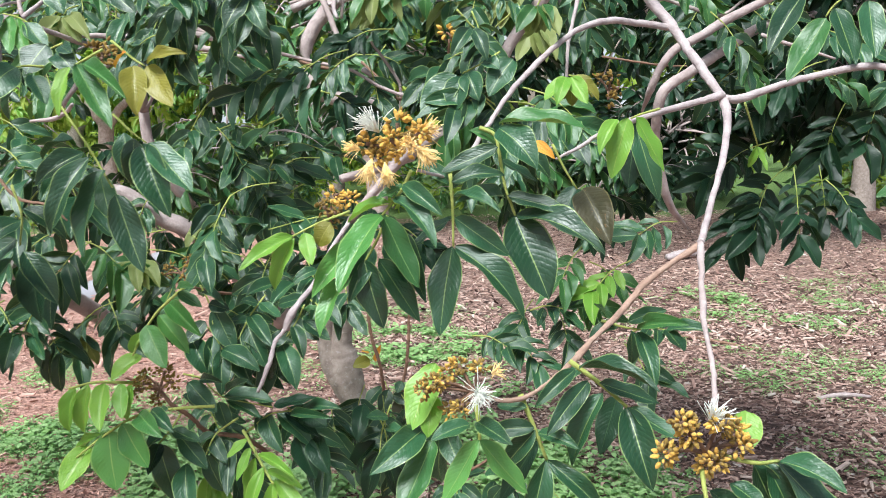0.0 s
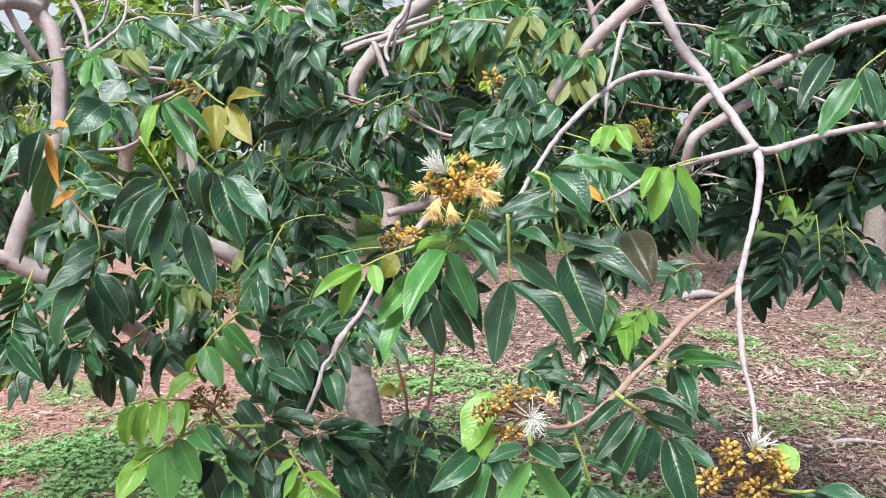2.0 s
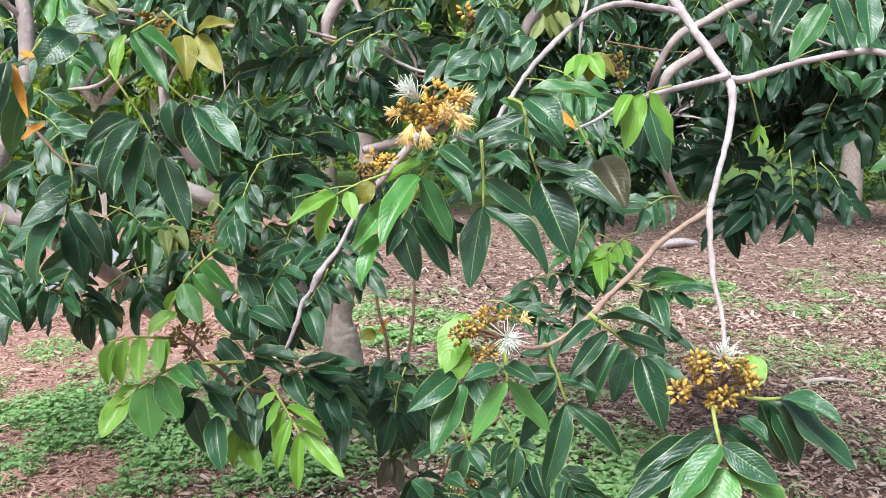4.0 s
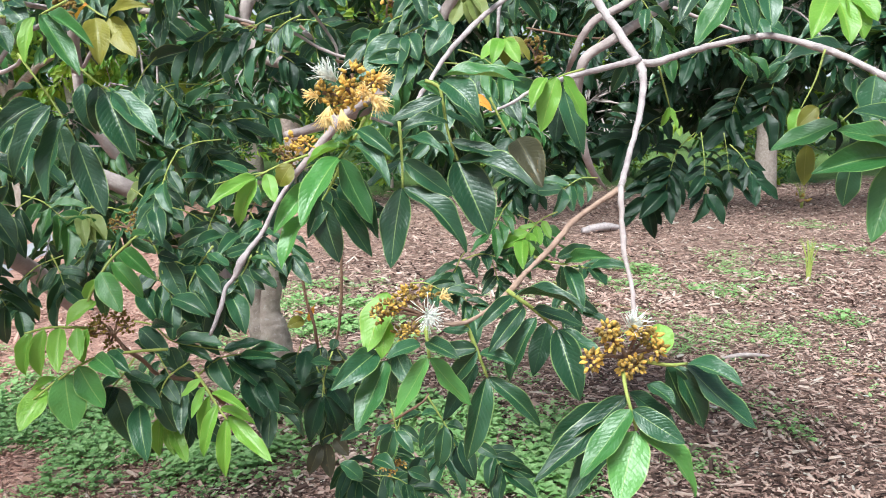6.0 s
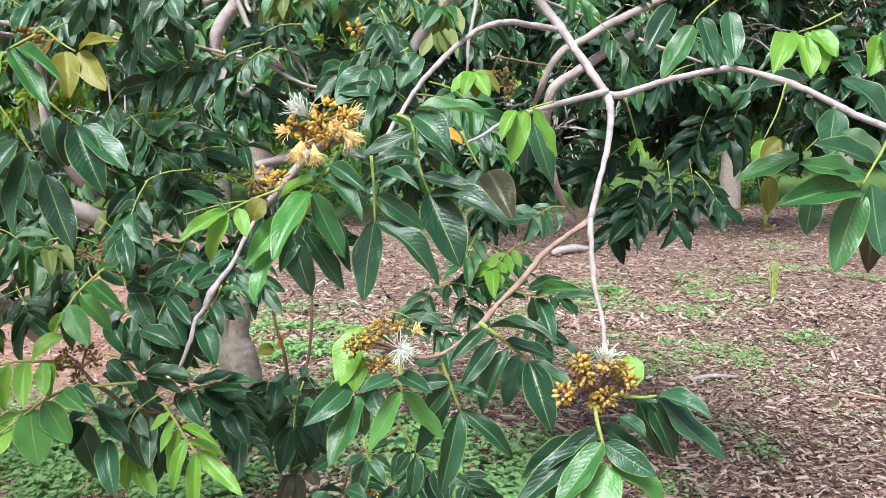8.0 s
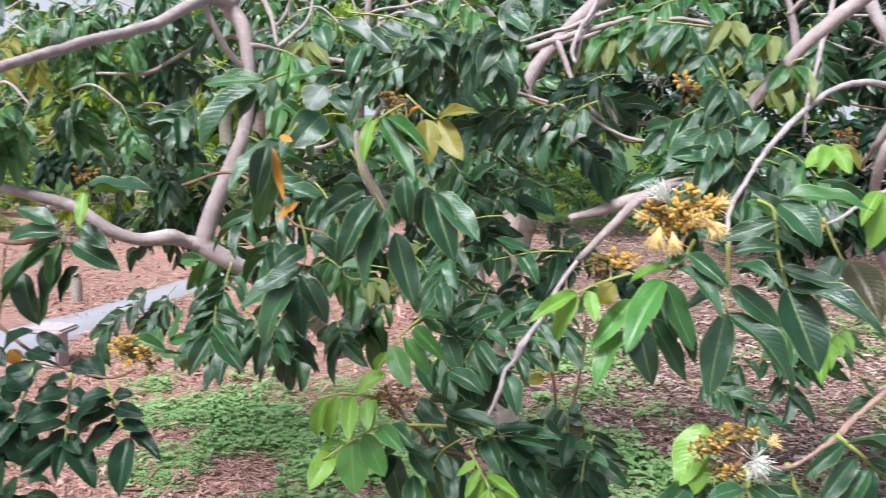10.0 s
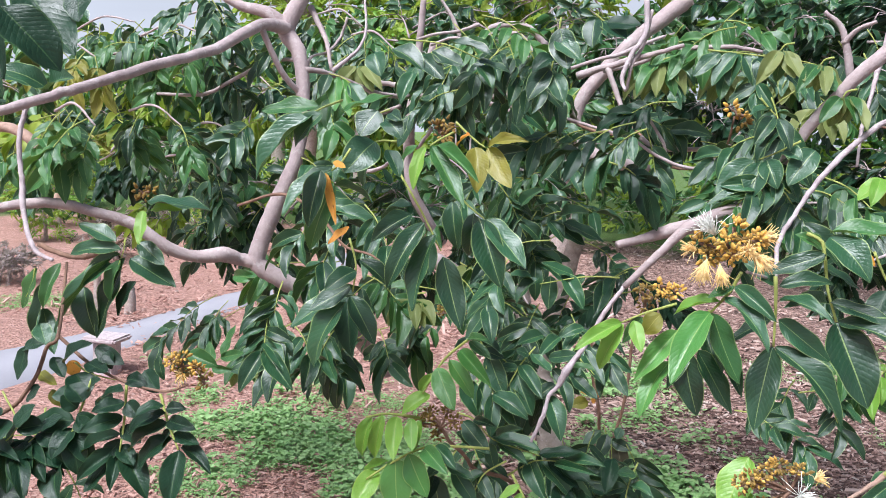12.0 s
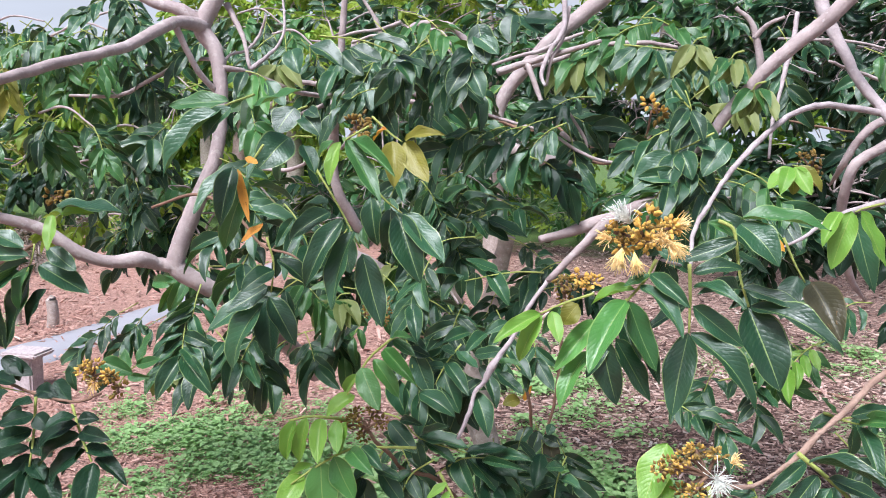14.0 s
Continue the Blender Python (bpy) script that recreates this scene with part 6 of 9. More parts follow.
s = stalk(tree, (-0.013, 1.500, 0.891), (-0.003, 1.500, 0.845), (-0.009, 1.500, 0.823), label="dark green compound leaf")
blade(s, (-0.009, 1.500, 0.846), (-0.027, 1.514, 0.778), 0.034, DARK, -6)
blade(s, (-0.003, 1.500, 0.845), (0.027, 1.470, 0.812), 0.026, DARK, -1)
blade(s, (-0.014, 1.500, 0.857), (-0.046, 1.473, 0.848), 0.022, DARK, 10)
blade(s, (0.088, 1.500, 0.852), (0.075, 1.490, 0.771), 0.035, DARK, -15)
blade(s, (0.120, 1.500, 0.821), (0.142, 1.457, 0.760), 0.032, DARK, 8)
blade(s, (0.077, 1.500, 0.858), (0.048, 1.515, 0.808), 0.028, DARK, 6)
blade(s, (0.147, 1.500, 0.814), (0.188, 1.479, 0.792), 0.024, DARK, 21)
blade(s, (-0.078, 1.500, 0.850), (-0.107, 1.453, 0.849), 0.025, DARK, -19)
blade(s, (-0.112, 1.500, 0.784), (-0.071, 1.503, 0.745), 0.034, DARK, -4)
blade(s, (-0.048, 1.500, 0.791), (-0.006, 1.453, 0.788), 0.030, DARK, 2)
blade(s, (0.016, 1.500, 0.764), (0.059, 1.519, 0.729), 0.030, DARK, 1)
s = stalk(tree, (-0.275, 1.550, 1.201), (-0.239, 1.525, 1.186), (-0.215, 1.500, 1.170))
blade(s, (-0.285, 1.550, 1.190), (-0.228, 1.519, 1.166), 0.026, DARK, -18)
blade(s, (-0.264, 1.550, 1.169), (-0.215, 1.498, 1.129), 0.028, DARK, 18)
blade(s, (-0.296, 1.550, 1.158), (-0.240, 1.527, 1.121), 0.027, DARK, 19)
blade(s, (-0.243, 1.550, 1.201), (-0.194, 1.494, 1.151), 0.029, DARK, -11)
blade(s, (-0.285, 1.550, 1.222), (-0.317, 1.499, 1.190), 0.025, DARK, -5)
blade(s, (-0.317, 1.550, 1.222), (-0.359, 1.500, 1.210), 0.027, DARK, -11)
blade(s, (-0.242, 1.550, 1.244), (-0.281, 1.528, 1.227), 0.023, DARK, -9)

# shaded leaves low in the middle
compound(tree, (-0.188, 2.000, 0.858), (-0.177, 1.950, 0.762), 5, 0.095, DARK, 0.40, 0.33, -18, 0.10)
compound(tree, (-0.230, 2.000, 0.885), (-0.252, 1.950, 0.803), 4, 0.095, DARK, 0.40, 0.33, -18, 0.10)
compound(tree, (-0.153, 2.100, 0.825), (-0.107, 2.050, 0.740), 4, 0.111, DARK, 0.40, 0.33, 19, 0.10)
compound(tree, (-0.298, 1.900, 0.889), (-0.279, 1.850, 0.826), 4, 0.091, DARK, 0.40, 0.33, -13, 0.10)
compound(tree, (0.030, 1.500, 1.132), (0.087, 1.450, 1.126), 4, 0.060, DARK, 0.40, 0.33, 0, 0.10)
compound(tree, (0.090, 1.500, 1.133), (0.136, 1.450, 1.096), 4, 0.065, DARK, 0.40, 0.33, -4, 0.10)
compound(tree, (0.203, 1.600, 1.196), (0.248, 1.550, 1.165), 4, 0.066, MID, 0.40, 0.33, 1, 0.10)
compound(tree, (0.244, 1.600, 1.240), (0.288, 1.550, 1.207), 3, 0.064, MID, 0.40, 0.33, -17, 0.10)
compound(tree, (0.130, 1.500, 1.175), (0.183, 1.450, 1.187), 4, 0.060, DARK, 0.40, 0.33, -7, 0.10)
compound(tree, (0.255, 1.250, 1.200), (0.291, 1.200, 1.214), 3, 0.059, DARK, 0.40, 0.33, -16, 0.10)
compound(tree, (0.236, 1.200, 1.196), (0.258, 1.150, 1.163), 3, 0.060, DARK, 0.40, 0.33, 2, 0.10)
compound(tree, (-0.034, 2.000, 0.609), (-0.008, 1.950, 0.554), 5, 0.099, DARK, 0.50, 0.33, 17, 0.10)
compound(tree, (0.105, 1.900, 0.687), (0.107, 1.850, 0.623), 5, 0.088, DARK, 0.50, 0.33, 4, 0.10)
compound(tree, (0.221, 2.100, 0.567), (0.275, 2.050, 0.490), 4, 0.109, DARK, 0.50, 0.33, 14, 0.10)
compound(tree, (-0.156, 2.100, 0.541), (-0.112, 2.050, 0.482), 4, 0.117, DARK, 0.50, 0.33, -11, 0.10)
compound(tree, (-0.059, 1.800, 0.614), (0.030, 1.750, 0.605), 4, 0.091, DARK, 0.50, 0.33, -19, 0.10)
compound(tree, (-0.182, 2.000, 0.781), (-0.167, 1.950, 0.726), 4, 0.091, DARK, 0.50, 0.33, 2, 0.10)
compound(tree, (0.141, 1.600, 1.171), (0.114, 1.550, 1.137), 3, 0.067, DARK, 0.50, 0.33, -1, 0.10)
compound(tree, (0.174, 1.500, 1.178), (0.188, 1.450, 1.135), 3, 0.061, DARK, 0.50, 0.33, 3, 0.10)
compound(tree, (0.400, 1.600, 1.309), (0.322, 1.550, 1.294), 4, 0.071, DARK, 0.50, 0.33, -5, 0.10)
compound(tree, (0.217, 1.500, 1.282), (0.179, 1.450, 1.238), 4, 0.057, MID, 0.50, 0.33, 5, 0.10)
compound(tree, (0.301, 1.500, 1.258), (0.229, 1.450, 1.216), 4, 0.063, LIME, 0.50, 0.33, 9, 0.10)
compound(tree, (-0.443, 1.500, 1.168), (-0.389, 1.450, 1.129), 4, 0.076, DARK, 0.50, 0.33, 17, 0.10)
compound(tree, (-0.414, 1.550, 1.178), (-0.350, 1.500, 1.148), 4, 0.073, DARK, 0.50, 0.33, -8, 0.10)
compound(tree, (-0.406, 1.600, 1.100), (-0.374, 1.550, 1.048), 4, 0.081, DARK, 0.50, 0.33, -2, 0.10)
compound(tree, (-0.339, 1.600, 1.146), (-0.330, 1.550, 1.092), 4, 0.080, DARK, 0.50, 0.33, 13, 0.10)
compound(tree, (-0.457, 1.500, 1.040), (-0.403, 1.450, 0.984), 4, 0.078, DARK, 0.50, 0.33, -11, 0.10)
compound(tree, (-0.406, 1.500, 0.955), (-0.374, 1.450, 0.911), 4, 0.078, DARK, 0.50, 0.33, -15, 0.10)
compound(tree, (-0.298, 1.600, 0.919), (-0.246, 1.550, 0.883), 4, 0.082, DARK, 0.50, 0.33, -8, 0.10)
compound(tree, (-0.342, 1.600, 0.988), (-0.278, 1.550, 0.950), 4, 0.082, DARK, 0.50, 0.33, -16, 0.10)
compound(tree, (-0.285, 1.900, 0.848), (-0.214, 1.850, 0.787), 4, 0.086, DARK, 0.50, 0.33, 11, 0.10)
compound(tree, (-0.690, 1.700, 1.166), (-0.649, 1.650, 1.107), 4, 0.084, DARK, 0.50, 0.33, 13, 0.10)
compound(tree, (-0.784, 1.800, 1.094), (-0.789, 1.750, 1.043), 3, 0.079, DARK, 0.50, 0.33, -7, 0.10)
compound(tree, (-0.463, 1.700, 1.216), (-0.417, 1.650, 1.179), 4, 0.075, DARK, 0.50, 0.33, -15, 0.10)
compound(tree, (-0.381, 1.700, 1.240), (-0.348, 1.650, 1.191), 4, 0.074, DARK, 0.50, 0.33, -17, 0.10)
compound(tree, (-0.520, 1.700, 1.297), (-0.461, 1.650, 1.247), 4, 0.075, DARK, 0.50, 0.33, -10, 0.10)
compound(tree, (-0.271, 1.600, 1.257), (-0.243, 1.550, 1.201), 4, 0.069, DARK, 0.50, 0.33, -17, 0.10)
compound(tree, (-0.206, 1.600, 1.236), (-0.190, 1.550, 1.181), 3, 0.068, DARK, 0.50, 0.33, -3, 0.10)
compound(tree, (-0.475, 1.800, 1.322), (-0.476, 1.750, 1.255), 4, 0.073, DARK, 0.50, 0.33, 3, 0.10)
compound(tree, (-0.292, 1.900, 1.427), (-0.385, 1.850, 1.405), 5, 0.075, DARK, 0.50, 0.33, -10, 0.10)
compound(tree, (-0.780, 1.400, 1.314), (-0.775, 1.350, 1.255), 4, 0.086, DARK, 0.50, 0.33, -18, 0.10)
compound(tree, (-0.785, 1.350, 1.255), (-0.768, 1.300, 1.210), 4, 0.088, DARK, 0.50, 0.33, 8, 0.10)
compound(tree, (-0.799, 1.500, 1.206), (-0.744, 1.450, 1.165), 3, 0.082, DARK, 0.50, 0.33, -18, 0.10)

# the spray beside the path, with a bud head
# SHADE leaflets here are coloured as if in shadow
s = stalk(tree, (-0.912, 1.210, 1.143), (-0.882, 1.185, 1.104), (-0.849, 1.160, 1.073), thick=0.0021, label="compound leaf in shade-darkened green with nine leaflets")
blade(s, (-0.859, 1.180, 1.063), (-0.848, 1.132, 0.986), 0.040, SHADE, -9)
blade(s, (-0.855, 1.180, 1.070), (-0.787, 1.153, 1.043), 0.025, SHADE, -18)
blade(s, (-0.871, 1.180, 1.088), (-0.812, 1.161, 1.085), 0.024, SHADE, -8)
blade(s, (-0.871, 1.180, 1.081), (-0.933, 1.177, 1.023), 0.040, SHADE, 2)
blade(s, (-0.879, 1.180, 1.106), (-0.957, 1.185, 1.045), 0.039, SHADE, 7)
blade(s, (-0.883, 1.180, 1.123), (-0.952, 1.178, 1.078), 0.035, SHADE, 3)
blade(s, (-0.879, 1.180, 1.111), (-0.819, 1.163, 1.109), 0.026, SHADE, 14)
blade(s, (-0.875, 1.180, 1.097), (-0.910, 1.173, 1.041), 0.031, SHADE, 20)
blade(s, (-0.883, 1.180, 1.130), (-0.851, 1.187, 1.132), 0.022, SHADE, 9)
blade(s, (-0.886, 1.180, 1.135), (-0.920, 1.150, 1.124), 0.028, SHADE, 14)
s = stalk(tree, (-0.983, 1.220, 1.148), (-0.975, 1.200, 1.094), (-0.971, 1.180, 1.045), thick=0.0021, label="compound leaf in shade-darkened green with nine leaflets")
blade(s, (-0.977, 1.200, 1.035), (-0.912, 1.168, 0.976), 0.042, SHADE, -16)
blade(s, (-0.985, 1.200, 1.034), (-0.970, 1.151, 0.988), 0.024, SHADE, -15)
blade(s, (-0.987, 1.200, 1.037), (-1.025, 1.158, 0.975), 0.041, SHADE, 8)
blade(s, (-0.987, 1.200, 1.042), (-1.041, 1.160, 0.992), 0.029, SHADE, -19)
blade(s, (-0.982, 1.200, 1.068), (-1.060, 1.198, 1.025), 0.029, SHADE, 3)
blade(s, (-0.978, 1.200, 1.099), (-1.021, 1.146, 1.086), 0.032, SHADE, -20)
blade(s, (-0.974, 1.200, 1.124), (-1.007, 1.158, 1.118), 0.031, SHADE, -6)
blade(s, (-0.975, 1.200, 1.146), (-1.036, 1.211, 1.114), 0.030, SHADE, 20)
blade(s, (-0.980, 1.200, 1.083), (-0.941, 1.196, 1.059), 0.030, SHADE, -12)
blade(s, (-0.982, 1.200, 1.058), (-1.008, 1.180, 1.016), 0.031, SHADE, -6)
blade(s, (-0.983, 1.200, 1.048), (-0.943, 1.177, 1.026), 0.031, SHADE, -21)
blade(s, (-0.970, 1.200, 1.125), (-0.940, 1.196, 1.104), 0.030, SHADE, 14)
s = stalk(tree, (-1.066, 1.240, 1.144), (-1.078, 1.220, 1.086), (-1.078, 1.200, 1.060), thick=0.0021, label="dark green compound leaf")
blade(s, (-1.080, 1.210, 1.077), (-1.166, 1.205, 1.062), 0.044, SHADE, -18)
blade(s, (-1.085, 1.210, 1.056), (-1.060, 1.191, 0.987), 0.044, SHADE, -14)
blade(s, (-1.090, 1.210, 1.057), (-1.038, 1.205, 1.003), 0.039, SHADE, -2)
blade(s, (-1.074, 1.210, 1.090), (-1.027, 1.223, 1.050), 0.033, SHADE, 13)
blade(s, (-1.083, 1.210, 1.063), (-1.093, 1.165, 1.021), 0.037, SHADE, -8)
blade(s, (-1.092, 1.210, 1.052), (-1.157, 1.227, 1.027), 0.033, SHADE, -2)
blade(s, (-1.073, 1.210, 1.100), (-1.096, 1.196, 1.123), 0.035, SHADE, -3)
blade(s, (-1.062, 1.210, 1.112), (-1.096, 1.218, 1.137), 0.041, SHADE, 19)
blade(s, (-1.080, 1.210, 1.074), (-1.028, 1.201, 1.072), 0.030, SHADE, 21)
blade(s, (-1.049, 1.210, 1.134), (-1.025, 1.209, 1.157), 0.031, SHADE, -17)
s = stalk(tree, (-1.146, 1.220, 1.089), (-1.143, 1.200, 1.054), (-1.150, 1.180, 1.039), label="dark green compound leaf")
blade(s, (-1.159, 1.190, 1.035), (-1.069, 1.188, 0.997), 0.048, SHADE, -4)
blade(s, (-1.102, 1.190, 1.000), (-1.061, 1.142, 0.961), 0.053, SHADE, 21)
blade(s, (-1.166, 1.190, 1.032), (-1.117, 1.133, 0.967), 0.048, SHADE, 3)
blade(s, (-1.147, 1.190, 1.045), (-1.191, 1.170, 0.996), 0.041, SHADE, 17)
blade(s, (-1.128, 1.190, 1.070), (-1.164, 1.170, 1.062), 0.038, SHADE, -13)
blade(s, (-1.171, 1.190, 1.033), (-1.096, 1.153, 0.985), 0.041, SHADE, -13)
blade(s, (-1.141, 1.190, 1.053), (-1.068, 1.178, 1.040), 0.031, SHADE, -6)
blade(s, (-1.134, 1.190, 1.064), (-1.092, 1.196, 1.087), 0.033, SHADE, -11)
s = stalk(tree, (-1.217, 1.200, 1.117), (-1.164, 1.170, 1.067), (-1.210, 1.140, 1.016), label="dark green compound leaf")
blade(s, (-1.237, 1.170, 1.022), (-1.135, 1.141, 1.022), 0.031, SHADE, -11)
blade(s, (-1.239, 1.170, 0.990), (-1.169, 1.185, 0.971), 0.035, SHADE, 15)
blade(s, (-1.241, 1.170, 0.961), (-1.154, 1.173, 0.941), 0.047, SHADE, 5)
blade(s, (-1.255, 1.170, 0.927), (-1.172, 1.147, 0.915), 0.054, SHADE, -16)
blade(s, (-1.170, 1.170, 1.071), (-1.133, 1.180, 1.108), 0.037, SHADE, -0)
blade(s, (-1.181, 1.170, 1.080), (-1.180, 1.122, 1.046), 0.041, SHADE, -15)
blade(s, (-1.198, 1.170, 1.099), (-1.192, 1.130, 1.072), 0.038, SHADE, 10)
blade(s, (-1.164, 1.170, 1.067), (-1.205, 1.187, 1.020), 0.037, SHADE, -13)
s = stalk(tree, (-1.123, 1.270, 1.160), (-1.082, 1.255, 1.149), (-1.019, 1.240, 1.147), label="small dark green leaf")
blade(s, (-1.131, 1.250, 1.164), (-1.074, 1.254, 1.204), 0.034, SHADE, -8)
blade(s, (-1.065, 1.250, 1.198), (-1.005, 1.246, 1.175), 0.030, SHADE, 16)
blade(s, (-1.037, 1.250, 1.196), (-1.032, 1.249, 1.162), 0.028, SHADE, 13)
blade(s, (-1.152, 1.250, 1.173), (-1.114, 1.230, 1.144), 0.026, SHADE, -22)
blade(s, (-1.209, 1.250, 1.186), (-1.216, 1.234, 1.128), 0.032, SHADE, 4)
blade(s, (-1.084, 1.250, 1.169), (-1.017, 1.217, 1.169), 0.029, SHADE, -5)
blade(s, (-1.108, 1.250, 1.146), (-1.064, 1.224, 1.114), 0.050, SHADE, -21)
blade(s, (-1.130, 1.250, 1.122), (-1.105, 1.228, 1.100), 0.043, SHADE, -5)
blade(s, (-1.003, 1.250, 1.148), (-0.953, 1.237, 1.144), 0.029, SHADE, 9)
blade(s, (-0.969, 1.250, 1.167), (-0.928, 1.230, 1.138), 0.035, SHADE, 21)
blade(s, (-0.885, 1.250, 1.205), (-0.831, 1.256, 1.187), 0.031, MID, 19)
blade(s, (-0.940, 1.250, 1.195), (-0.931, 1.251, 1.153), 0.018, DARK, 7)
blade(s, (-1.181, 1.250, 1.114), (-1.207, 1.243, 1.086), 0.038, SHADE, 13)
blade(s, (-1.056, 1.250, 1.111), (-1.021, 1.232, 1.099), 0.033, SHADE, 4)
blade(s, (-1.166, 1.250, 1.195), (-1.216, 1.251, 1.179), 0.031, SHADE, 1)
blade(s, (-1.177, 1.250, 1.231), (-1.145, 1.225, 1.202), 0.033, DARK, -19)
blade(s, (-1.228, 1.300, 1.123), (-1.155, 1.260, 1.117), 0.021, OLIVE, -6)
blade(s, (-1.198, 1.300, 1.092), (-1.177, 1.296, 1.063), 0.021, OLIVE, 11)
blade(s, (-1.159, 1.300, 1.151), (-1.146, 1.307, 1.123), 0.028, ORANGE, -9)
compound(tree, (-0.896, 1.300, 1.132), (-0.850, 1.300, 1.189), 2, 0.064, MID, 0.20, 0.33, 17, 0.10)

# the spray over the path
s = stalk(tree, (-1.154, 1.470, 1.361), (-1.143, 1.445, 1.335), (-1.136, 1.420, 1.316), label="drooping compound leaf")
blade(s, (-1.076, 1.430, 1.441), (-0.913, 1.379, 1.436), 0.051, DARK, -25)
blade(s, (-1.071, 1.430, 1.425), (-0.998, 1.427, 1.429), 0.025, LIME, 0)
blade(s, (-1.087, 1.430, 1.424), (-1.065, 1.381, 1.364), 0.025, LIME, 0)
blade(s, (-1.136, 1.430, 1.343), (-1.245, 1.419, 1.327), 0.037, DARK, -10)
blade(s, (-1.143, 1.430, 1.337), (-1.258, 1.385, 1.176), 0.036, DARK, 15)
blade(s, (-1.128, 1.430, 1.327), (-1.183, 1.415, 1.165), 0.054, DARK, 5)
blade(s, (-1.117, 1.430, 1.327), (-1.016, 1.428, 1.278), 0.053, DARK, -15)
blade(s, (-1.137, 1.430, 1.326), (-1.150, 1.417, 1.236), 0.028, MID, 0)
blade(s, (-1.223, 1.430, 1.263), (-1.190, 1.424, 1.164), 0.049, DARK, 5)
blade(s, (-1.148, 1.430, 1.359), (-1.227, 1.424, 1.390), 0.039, DARK, 10)
blade(s, (-1.106, 1.430, 1.283), (-1.137, 1.416, 1.214), 0.032, SHADE, 0)
blade(s, (-1.156, 1.430, 1.314), (-1.193, 1.389, 1.272), 0.043, DARK, 0)
blade(s, (-1.097, 1.430, 1.362), (-1.030, 1.412, 1.324), 0.036, DARK, 0)
s = stalk(tree, (-1.395, 1.500, 1.277), (-1.404, 1.500, 1.239), (-1.420, 1.500, 1.213))
blade(s, (-1.388, 1.500, 1.277), (-1.431, 1.503, 1.186), 0.037, MID, -11)
blade(s, (-1.360, 1.500, 1.254), (-1.390, 1.492, 1.104), 0.036, DARK, 2)
blade(s, (-1.378, 1.500, 1.191), (-1.325, 1.465, 1.104), 0.039, DARK, -22)
blade(s, (-1.330, 1.500, 1.293), (-1.348, 1.464, 1.200), 0.032, MID, -14)
compound(tree, (-1.357, 2.200, 1.094), (-1.499, 2.150, 0.955), 6, 0.104, DARK, 0.50, 0.33, 6, 0.10)
compound(tree, (-1.320, 2.200, 1.080), (-1.367, 2.150, 0.983), 5, 0.112, DARK, 0.50, 0.33, 16, 0.10)
compound(tree, (-1.146, 2.000, 1.176), (-1.089, 1.950, 1.083), 4, 0.104, DARK, 0.50, 0.33, 16, 0.10)
compound(tree, (-1.315, 2.300, 1.044), (-1.464, 2.250, 0.899), 5, 0.107, DARK, 0.50, 0.33, 5, 0.10)
compound(tree, (-0.841, 1.600, 1.190), (-0.882, 1.550, 1.148), 4, 0.097, DARK, 0.50, 0.33, -5, 0.10)
compound(tree, (-0.749, 1.500, 1.195), (-0.823, 1.450, 1.143), 4, 0.099, DARK, 0.50, 0.33, -16, 0.10)
compound(tree, (-0.702, 1.500, 1.221), (-0.729, 1.450, 1.163), 3, 0.089, DARK, 0.50, 0.33, 8, 0.10)

# the big shaded leaf high in the crown and the leaves close by
s = stalk(tree, (-0.557, 1.100, 1.633), (-0.562, 1.050, 1.622), (-0.558, 1.000, 1.613), label="large dark green compound leaf")
blade(s, (-0.558, 1.000, 1.611), (-0.620, 0.970, 1.528), 0.042, DARK, 10)
blade(s, (-0.545, 1.000, 1.613), (-0.580, 0.998, 1.570), 0.032, DARK, -6)
blade(s, (-0.570, 1.050, 1.622), (-0.654, 1.053, 1.614), 0.028, MID, -13)
blade(s, (-0.557, 1.100, 1.617), (-0.473, 1.063, 1.639), 0.024, MID, -10)
s = stalk(tree, (-0.869, 0.720, 1.720), (-0.793, 0.690, 1.697), (-0.740, 0.660, 1.681), label="dark leaf close by, with a hole")
blade(s, (-0.750, 0.700, 1.698), (-0.701, 0.720, 1.639), 0.050, SHADE, -10)
blade(s, (-0.757, 0.680, 1.700), (-0.863, 0.800, 1.619), 0.040, SHADE, 10)
blade(s, (-0.796, 0.700, 1.693), (-0.830, 0.689, 1.633), 0.047, SHADE, 17)
s = stalk(tree, (-1.422, 1.600, 1.665), (-1.480, 1.600, 1.689), (-1.523, 1.600, 1.707))
blade(s, (-1.444, 1.600, 1.665), (-1.515, 1.547, 1.682), 0.056, DARK, 6)
blade(s, (-1.437, 1.600, 1.652), (-1.370, 1.600, 1.684), 0.044, DARK, -12)
blade(s, (-1.457, 1.600, 1.695), (-1.442, 1.557, 1.727), 0.051, BROWN, 3)
s = stalk(tree, (-1.355, 1.200, 1.473), (-1.281, 1.200, 1.496), (-1.245, 1.200, 1.507), label="young green leaf")
blade(s, (-1.268, 1.200, 1.511), (-1.223, 1.195, 1.420), 0.080, LIME, 17)
blade(s, (-1.259, 1.200, 1.477), (-1.225, 1.181, 1.353), 0.066, DARK, -4)
blade(s, (-1.239, 1.200, 1.419), (-1.205, 1.178, 1.364), 0.024, ORANGE, 1)
blade(s, (-1.291, 1.200, 1.525), (-1.329, 1.192, 1.395), 0.067, MID, -9)
compound(tree, (-0.775, 1.500, 1.483), (-0.686, 1.450, 1.426), 4, 0.093, DARK, 0.60, 0.33, -9, 0.10)
compound(tree, (-0.767, 1.600, 1.444), (-0.820, 1.550, 1.365), 4, 0.088, DARK, 0.60, 0.33, 4, 0.10)
